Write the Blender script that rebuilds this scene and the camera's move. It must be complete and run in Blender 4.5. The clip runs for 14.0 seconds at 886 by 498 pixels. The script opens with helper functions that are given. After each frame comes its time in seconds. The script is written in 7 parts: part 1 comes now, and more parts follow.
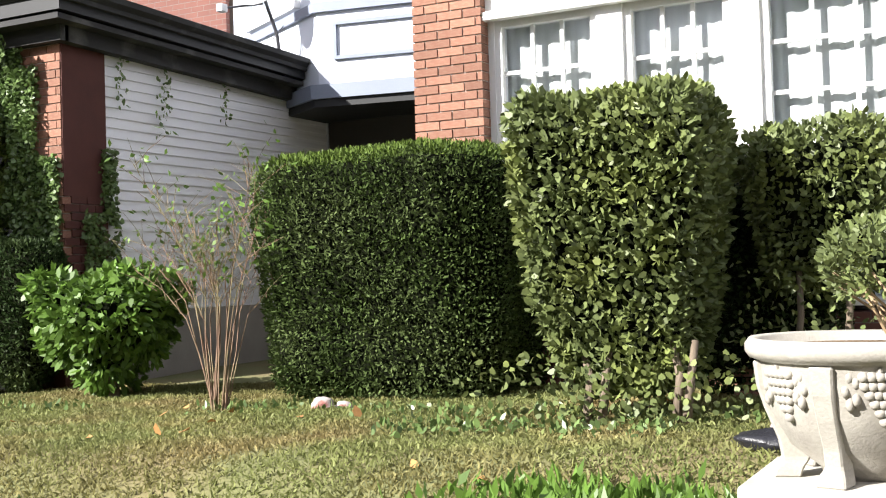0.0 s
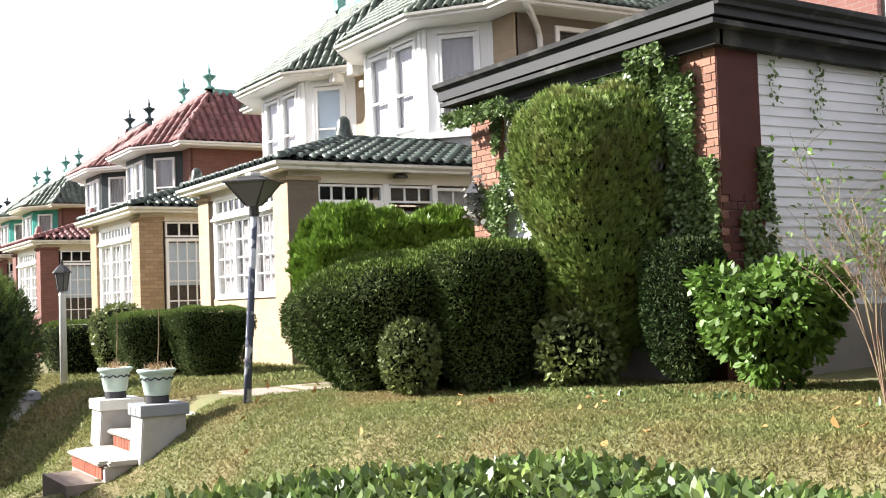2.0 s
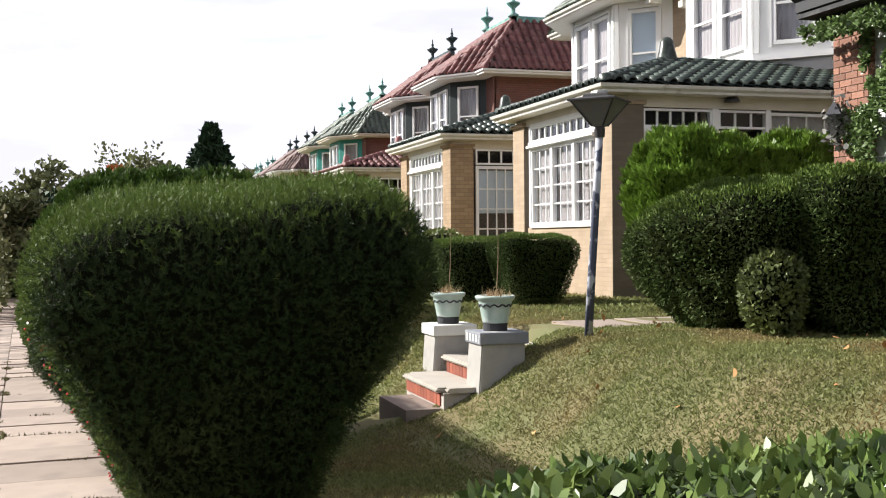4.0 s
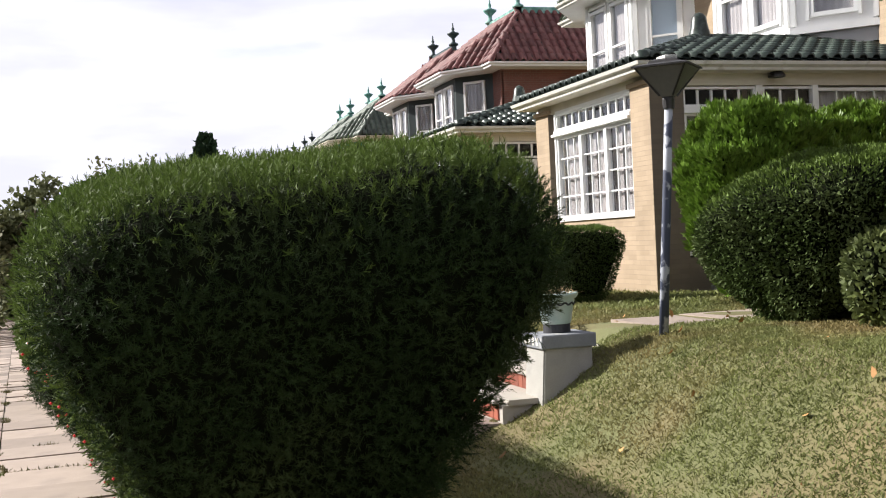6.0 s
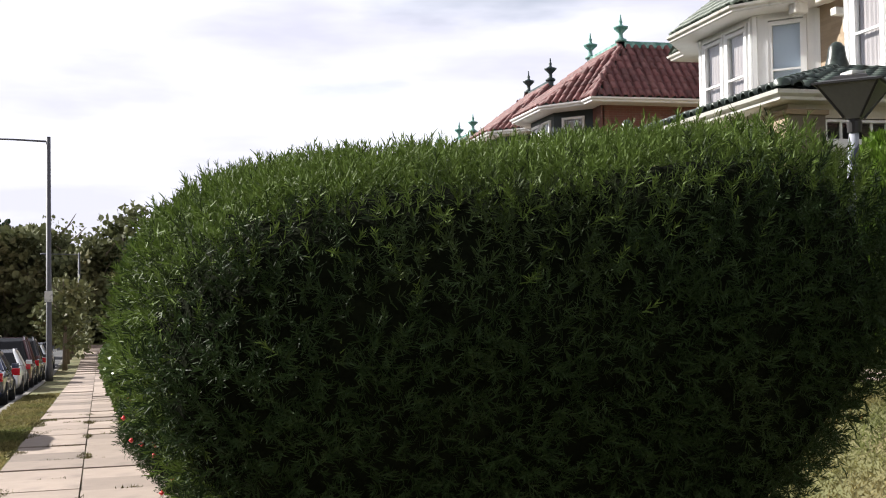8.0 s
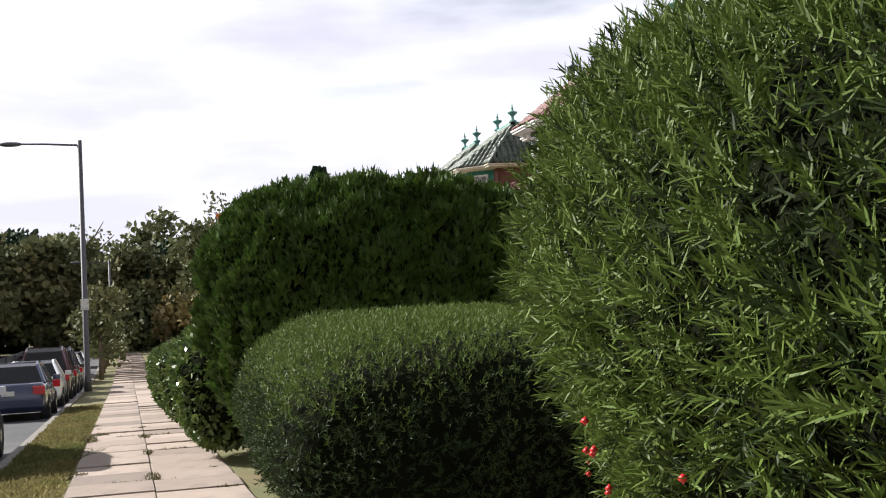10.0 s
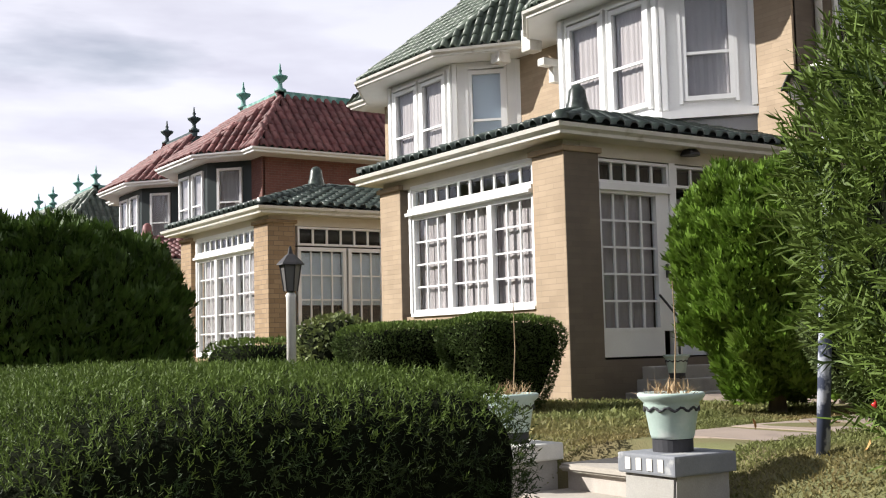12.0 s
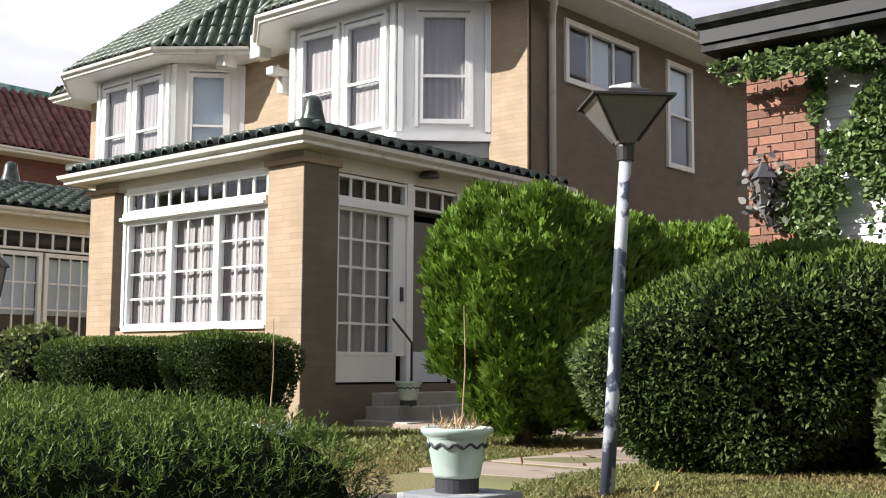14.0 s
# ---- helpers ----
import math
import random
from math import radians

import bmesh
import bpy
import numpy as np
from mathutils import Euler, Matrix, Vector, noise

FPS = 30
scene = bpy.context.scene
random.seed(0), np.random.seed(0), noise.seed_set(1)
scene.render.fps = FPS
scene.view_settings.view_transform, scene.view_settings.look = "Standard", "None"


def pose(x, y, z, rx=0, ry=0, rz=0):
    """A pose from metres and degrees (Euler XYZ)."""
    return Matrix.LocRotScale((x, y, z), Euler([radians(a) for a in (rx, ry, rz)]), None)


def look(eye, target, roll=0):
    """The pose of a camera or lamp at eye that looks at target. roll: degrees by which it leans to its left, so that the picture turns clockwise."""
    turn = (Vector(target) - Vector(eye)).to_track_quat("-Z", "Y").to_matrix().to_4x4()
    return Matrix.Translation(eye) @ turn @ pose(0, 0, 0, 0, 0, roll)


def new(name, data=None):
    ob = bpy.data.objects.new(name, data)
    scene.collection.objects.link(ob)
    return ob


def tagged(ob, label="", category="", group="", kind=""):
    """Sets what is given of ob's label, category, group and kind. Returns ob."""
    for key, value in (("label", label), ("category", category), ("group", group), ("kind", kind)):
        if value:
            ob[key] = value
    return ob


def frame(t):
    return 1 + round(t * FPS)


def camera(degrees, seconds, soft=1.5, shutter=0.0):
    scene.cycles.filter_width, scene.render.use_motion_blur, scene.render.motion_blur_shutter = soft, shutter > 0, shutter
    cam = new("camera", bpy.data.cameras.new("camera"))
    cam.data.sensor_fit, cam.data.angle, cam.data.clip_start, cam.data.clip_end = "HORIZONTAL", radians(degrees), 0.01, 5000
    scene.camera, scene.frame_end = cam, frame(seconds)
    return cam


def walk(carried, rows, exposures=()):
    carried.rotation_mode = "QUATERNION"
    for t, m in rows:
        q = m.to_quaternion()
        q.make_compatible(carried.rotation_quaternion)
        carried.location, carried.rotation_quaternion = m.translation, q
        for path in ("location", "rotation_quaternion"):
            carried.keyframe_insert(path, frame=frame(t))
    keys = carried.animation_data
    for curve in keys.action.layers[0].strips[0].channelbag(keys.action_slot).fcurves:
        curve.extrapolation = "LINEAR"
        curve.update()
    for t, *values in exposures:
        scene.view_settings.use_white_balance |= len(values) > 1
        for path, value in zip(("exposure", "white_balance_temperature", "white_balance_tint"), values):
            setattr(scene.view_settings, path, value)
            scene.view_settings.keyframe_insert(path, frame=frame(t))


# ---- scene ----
cam = camera(42.6, 14.0, soft=1.1)
PATH = [
    (0, (-0.019, 0.751, 1.923), (-0.944, 2.524, 1.971), -1.7),
    (0.5, (-0.069, 0.7, 1.926), (-1.178, 2.363, 1.989), -1.3),
    (1, (-0.1, 0.649, 1.926), (-1.446, 2.126, 1.997), -1.5),
    (1.5, (-0.099, 0.581, 1.921), (-1.671, 1.815, 2.002), -2.1),
    (2, (-0.106, 0.562, 1.874), (-1.816, 1.596, 1.961), -2.0),
    (2.5, (-0.173, 0.535, 1.865), (-1.906, 1.532, 1.925), -2.1),
    (3, (-0.353, 0.483, 1.873), (-2.145, 1.372, 1.883), -0.9),
    (3.5, (-0.613, 0.408, 1.885), (-2.491, 1.094, 1.896), -1.5),
    (4, (-1.065, 0.302, 1.826), (-2.979, 0.884, 1.807), -0.5),
    (4.2, (-1.21, 0.258, 1.814), (-3.118, 0.856, 1.785), -2.2),
    (6.3, (-2.648, 0.226, 1.739), (-4.562, 0.806, 1.734), -2.7),
    (6.5, (-2.754, 0.23, 1.75), (-4.671, 0.8, 1.766), -2.5),
    (7, (-3.106, 0.232, 1.751), (-5.019, 0.814, 1.792), -2.6),
    (7.5, (-3.474, 0.179, 1.731), (-5.388, 0.756, 1.783), -2.9),
    (8, (-3.772, 0.111, 1.723), (-5.718, 0.567, 1.784), -0.8),
    (8.5, (-4.157, -0.024, 1.71), (-6.128, 0.313, 1.741), -0.6),
    (9, (-4.562, -0.121, 1.678), (-6.534, 0.21, 1.692), -2.0),
    (9.2, (-4.763, -0.174, 1.673), (-6.736, 0.158, 1.684), -2.2),
    (11.3, (-6.404, -0.805, 1.592), (-8.204, 0.065, 1.643), -1.0),
    (11.5, (-6.469, -0.829, 1.575), (-8.223, 0.131, 1.608), -0.4),
    (12, (-6.799, -0.84, 1.556), (-8.457, 0.265, 1.727), -1.4),
    (12.5, (-7.118, -0.833, 1.553), (-8.675, 0.4, 1.789), 0.0),
    (13, (-7.413, -0.776, 1.563), (-8.837, 0.612, 1.777), 0.4),
    (13.5, (-7.641, -0.695, 1.583), (-8.975, 0.777, 1.817), 1.7),
    (14, (-7.723, -0.733, 1.591), (-9.023, 0.774, 1.793), 0.4),
]
walk(cam, [(t, look(eye, target, roll)) for t, eye, target, roll in PATH], [(0.0, 1.55), (0.6, 1.75), (1.0, 1.95), (1.5, 1.92), (2.2, 1.60), (3.0, 1.22), (4.2, 0.95), (7.0, 0.9), (9.2, 0.88), (11.3, 0.86), (12.0, 0.76), (12.5, 0.68), (13.2, 0.78), (14.0, 0.95)])

# ---- world, sun, exposure ----
SUN_AZ, SUN_EL = 234.0, 32.0     # where the sun stands, degrees: azimuth counted from +x towards +y
sun_dir = Vector((math.cos(radians(SUN_AZ)) * math.cos(radians(SUN_EL)), math.sin(radians(SUN_AZ)) * math.cos(radians(SUN_EL)), math.sin(radians(SUN_EL))))
sun = new("sun", bpy.data.lights.new("sun", "SUN"))
sun.data.energy, sun.data.angle, sun.data.color = 5.0, radians(0.6), (1.0, 0.965, 0.915)
sun.matrix_world = look(sun_dir * 60, (0, 0, 0))
world = bpy.data.worlds.new("sky")
scene.world = world
world.use_nodes = True
wn, wl = world.node_tree.nodes, world.node_tree.links
wn.clear()
w_out, w_bg = wn.new("ShaderNodeOutputWorld"), wn.new("ShaderNodeBackground")
w_sky = wn.new("ShaderNodeTexSky")
w_sky.sky_type, w_sky.sun_disc = "NISHITA", False
w_sky.sun_elevation, w_sky.sun_rotation = radians(SUN_EL), radians(90 - SUN_AZ)
w_co, w_map, w_n1, w_n2 = wn.new("ShaderNodeTexCoord"), wn.new("ShaderNodeMapping"), wn.new("ShaderNodeTexNoise"), wn.new("ShaderNodeTexNoise")
w_map.inputs["Scale"].default_value = (1.6, 1.6, 7.0)
w_n1.inputs["Scale"].default_value, w_n1.inputs["Detail"].default_value = 1.7, 6.0
w_n2.inputs["Scale"].default_value, w_n2.inputs["Detail"].default_value = 2.6, 5.0
w_r1, w_r2, w_mix = wn.new("ShaderNodeValToRGB"), wn.new("ShaderNodeValToRGB"), wn.new("ShaderNodeMixRGB")
w_r1.color_ramp.elements[0].color = (0.5, 0.5, 0.5, 1)
w_r1.color_ramp.elements[0].position, w_r1.color_ramp.elements[1].position = 0.24, 0.37
w_r2.color_ramp.elements[0].position, w_r2.color_ramp.elements[0].color = 0.36, (10.4, 10.4, 11.9, 1)
w_r2.color_ramp.elements[1].position, w_r2.color_ramp.elements[1].color = 0.56, (13.1, 13.2, 14.5, 1)
wl.new(w_co.outputs["Generated"], w_map.inputs["Vector"])
wl.new(w_map.outputs["Vector"], w_n1.inputs["Vector"])
wl.new(w_map.outputs["Vector"], w_n2.inputs["Vector"])
wl.new(w_n1.outputs["Fac"], w_r1.inputs["Fac"])
wl.new(w_n2.outputs["Fac"], w_r2.inputs["Fac"])
wl.new(w_r1.outputs["Color"], w_mix.inputs["Fac"])
wl.new(w_sky.outputs["Color"], w_mix.inputs["Color1"])
wl.new(w_r2.outputs["Color"], w_mix.inputs["Color2"])
w_sep, w_r3, w_mul = wn.new("ShaderNodeSeparateXYZ"), wn.new("ShaderNodeValToRGB"), wn.new("ShaderNodeMixRGB")
w_mul.blend_type = "MULTIPLY"
w_mul.inputs["Fac"].default_value = 1.0
wl.new(w_co.outputs["Generated"], w_sep.inputs[0])
wl.new(w_sep.outputs["Z"], w_r3.inputs["Fac"])
w_r3.color_ramp.elements[0].position, w_r3.color_ramp.elements[0].color = 0.0, (1, 1, 1, 1)
w_r3.color_ramp.elements[1].position, w_r3.color_ramp.elements[1].color = 0.85, (0.44, 0.45, 0.48, 1)
for at, v in ((0.14, 0.97), (0.27, 0.88), (0.5, 0.62)):
    el = w_r3.color_ramp.elements.new(at)
    el.color = (v, v, v * 1.03, 1)
wl.new(w_mix.outputs["Color"], w_mul.inputs["Color1"])
wl.new(w_r3.outputs["Color"], w_mul.inputs["Color2"])
wl.new(w_mul.outputs["Color"], w_bg.inputs["Color"])
w_bg.inputs["Strength"].default_value = 0.048
wl.new(w_bg.outputs["Background"], w_out.inputs["Surface"])


# ---- materials ----
def mat(name, base, rough=0.7, vary=0.25, scale=8.0, fine=60.0, bump=0.2, dist=0.01, metal=0.0, spec=0.4, alt=None, alt_at=(0.45, 0.65),
        alt_scale=2.0, per="", coat=0.0, trans=0.0, stretch=(1, 1, 1)):
    """A surface with grain at two scales, a second colour in patches, and variation from piece to piece."""
    m = bpy.data.materials.new(name)
    m.use_nodes = True
    n, l = m.node_tree.nodes, m.node_tree.links
    b = n["Principled BSDF"]
    co, mp = n.new("ShaderNodeTexCoord"), n.new("ShaderNodeMapping")
    mp.inputs["Scale"].default_value = stretch
    l.new(co.outputs["Object"], mp.inputs["Vector"])
    big, small = n.new("ShaderNodeTexNoise"), n.new("ShaderNodeTexNoise")
    big.inputs["Scale"].default_value, big.inputs["Detail"].default_value = scale, 4
    small.inputs["Scale"].default_value, small.inputs["Detail"].default_value = fine, 3
    l.new(mp.outputs["Vector"], big.inputs["Vector"])
    l.new(mp.outputs["Vector"], small.inputs["Vector"])
    colour = n.new("ShaderNodeRGB")
    colour.outputs[0].default_value = (*base, 1)
    last = colour.outputs[0]
    if alt:
        an, ar, am = n.new("ShaderNodeTexNoise"), n.new("ShaderNodeValToRGB"), n.new("ShaderNodeMixRGB")
        an.inputs["Scale"].default_value, an.inputs["Detail"].default_value = alt_scale, 6
        l.new(mp.outputs["Vector"], an.inputs["Vector"])
        ar.color_ramp.elements[0].position, ar.color_ramp.elements[1].position = alt_at
        l.new(an.outputs["Fac"], ar.inputs["Fac"])
        l.new(ar.outputs["Color"], am.inputs["Fac"])
        l.new(last, am.inputs["Color1"])
        am.inputs["Color2"].default_value = (*alt, 1)
        last = am.outputs["Color"]
    mul = n.new("ShaderNodeMath")
    mul.operation = "MULTIPLY_ADD"
    l.new(big.outputs["Fac"], mul.inputs[0])
    mul.inputs[1].default_value, mul.inputs[2].default_value = 1.6 * vary, 1 - 0.8 * vary
    mul2 = n.new("ShaderNodeMath")
    mul2.operation = "MULTIPLY_ADD"
    l.new(small.outputs["Fac"], mul2.inputs[0])
    mul2.inputs[1].default_value, mul2.inputs[2].default_value = 0.9 * vary, 1 - 0.45 * vary
    val = n.new("ShaderNodeMath")
    val.operation = "MULTIPLY"
    l.new(mul.outputs[0], val.inputs[0])
    l.new(mul2.outputs[0], val.inputs[1])
    value = val.outputs[0]
    if per:
        src = n.new("ShaderNodeObjectInfo").outputs["Random"] if per == "object" else n.new("ShaderNodeNewGeometry").outputs["Random Per Island"]
        pm, pv = n.new("ShaderNodeMath"), n.new("ShaderNodeMath")
        pm.operation, pv.operation = "MULTIPLY_ADD", "MULTIPLY"
        l.new(src, pm.inputs[0])
        pm.inputs[1].default_value, pm.inputs[2].default_value = 0.6, 0.7
        l.new(pm.outputs[0], pv.inputs[0])
        l.new(value, pv.inputs[1])
        value = pv.outputs[0]
    hsv = n.new("ShaderNodeHueSaturation")
    l.new(last, hsv.inputs["Color"])
    l.new(value, hsv.inputs["Value"])
    l.new(hsv.outputs["Color"], b.inputs["Base Color"])
    b.inputs["Roughness"].default_value, b.inputs["Metallic"].default_value = rough, metal
    b.inputs["Specular IOR Level"].default_value, b.inputs["Coat Weight"].default_value = spec, coat
    if bump:
        bp = n.new("ShaderNodeBump")
        bp.inputs["Strength"].default_value, bp.inputs["Distance"].default_value = bump, dist
        l.new(small.outputs["Fac"], bp.inputs["Height"])
        l.new(bp.outputs["Normal"], b.inputs["Normal"])
    if trans:
        out, tr, mx = n["Material Output"], n.new("ShaderNodeBsdfTranslucent"), n.new("ShaderNodeMixShader")
        l.new(hsv.outputs["Color"], tr.inputs["Color"])
        mx.inputs["Fac"].default_value = trans
        l.new(b.outputs[0], mx.inputs[1])
        l.new(tr.outputs[0], mx.inputs[2])
        l.new(mx.outputs[0], out.inputs["Surface"])
    return m


def brick_mat(name, a, b2, mortar, width=0.21, course=0.074, gap=0.009):
    """Coursed brick for walls that stay far off."""
    m = bpy.data.materials.new(name)
    m.use_nodes = True
    n, l = m.node_tree.nodes, m.node_tree.links
    p = n["Principled BSDF"]
    co, sep, add, comb = n.new("ShaderNodeTexCoord"), n.new("ShaderNodeSeparateXYZ"), n.new("ShaderNodeMath"), n.new("ShaderNodeCombineXYZ")
    l.new(co.outputs["Object"], sep.inputs[0])
    add.operation = "ADD"
    l.new(sep.outputs["X"], add.inputs[0])
    l.new(sep.outputs["Y"], add.inputs[1])
    l.new(add.outputs[0], comb.inputs["X"])
    l.new(sep.outputs["Z"], comb.inputs["Y"])
    t = n.new("ShaderNodeTexBrick")
    t.inputs["Scale"].default_value = 1.0
    t.inputs["Brick Width"].default_value, t.inputs["Row Height"].default_value = width, course
    t.inputs["Mortar Size"].default_value, t.inputs["Mortar Smooth"].default_value = gap * 0.5, 0.3
    t.inputs["Color1"].default_value, t.inputs["Color2"].default_value, t.inputs["Mortar"].default_value = (*a, 1), (*b2, 1), (*mortar, 1)
    l.new(comb.outputs[0], t.inputs["Vector"])
    noi, mixer = n.new("ShaderNodeTexNoise"), n.new("ShaderNodeHueSaturation")
    noi.inputs["Scale"].default_value, noi.inputs["Detail"].default_value = 2.2, 6
    l.new(co.outputs["Object"], noi.inputs["Vector"])
    ma = n.new("ShaderNodeMath")
    ma.operation = "MULTIPLY_ADD"
    ma.inputs[1].default_value, ma.inputs[2].default_value = 0.5, 0.75
    l.new(noi.outputs["Fac"], ma.inputs[0])
    l.new(ma.outputs[0], mixer.inputs["Value"])
    l.new(t.outputs["Color"], mixer.inputs["Color"])
    l.new(mixer.outputs["Color"], p.inputs["Base Color"])
    bp = n.new("ShaderNodeBump")
    bp.inputs["Strength"].default_value, bp.inputs["Distance"].default_value, bp.invert = 0.5, 0.006, True
    l.new(t.outputs["Fac"], bp.inputs["Height"])
    l.new(bp.outputs["Normal"], p.inputs["Normal"])
    p.inputs["Roughness"].default_value = 0.85
    return m


def glass_mat(name, tint=(0.9, 0.93, 0.95), rough=0.02):
    """A thin pane: mostly clear, with a mirror's gloss that grows towards grazing."""
    m = bpy.data.materials.new(name)
    m.use_nodes = True
    n, l = m.node_tree.nodes, m.node_tree.links
    n.remove(n["Principled BSDF"])
    tr, gl, mx, fr = n.new("ShaderNodeBsdfTransparent"), n.new("ShaderNodeBsdfGlossy"), n.new("ShaderNodeMixShader"), n.new("ShaderNodeLayerWeight")
    fr.inputs["Blend"].default_value = 0.5
    pw = n.new("ShaderNodeMath")
    pw.operation = "POWER"
    pw.inputs[1].default_value = 4.0
    l.new(fr.outputs["Facing"], pw.inputs[0])
    tr.inputs["Color"].default_value = (*tint, 1)
    gl.inputs["Roughness"].default_value = rough
    ad = n.new("ShaderNodeMath")
    ad.operation = "MULTIPLY_ADD"
    ad.inputs[1].default_value, ad.inputs[2].default_value, ad.use_clamp = 0.75, 0.035, True
    l.new(pw.outputs[0], ad.inputs[0])
    l.new(ad.outputs[0], mx.inputs["Fac"])
    l.new(tr.outputs[0], mx.inputs[1])
    l.new(gl.outputs[0], mx.inputs[2])
    l.new(mx.outputs[0], n["Material Output"].inputs["Surface"])
    return m


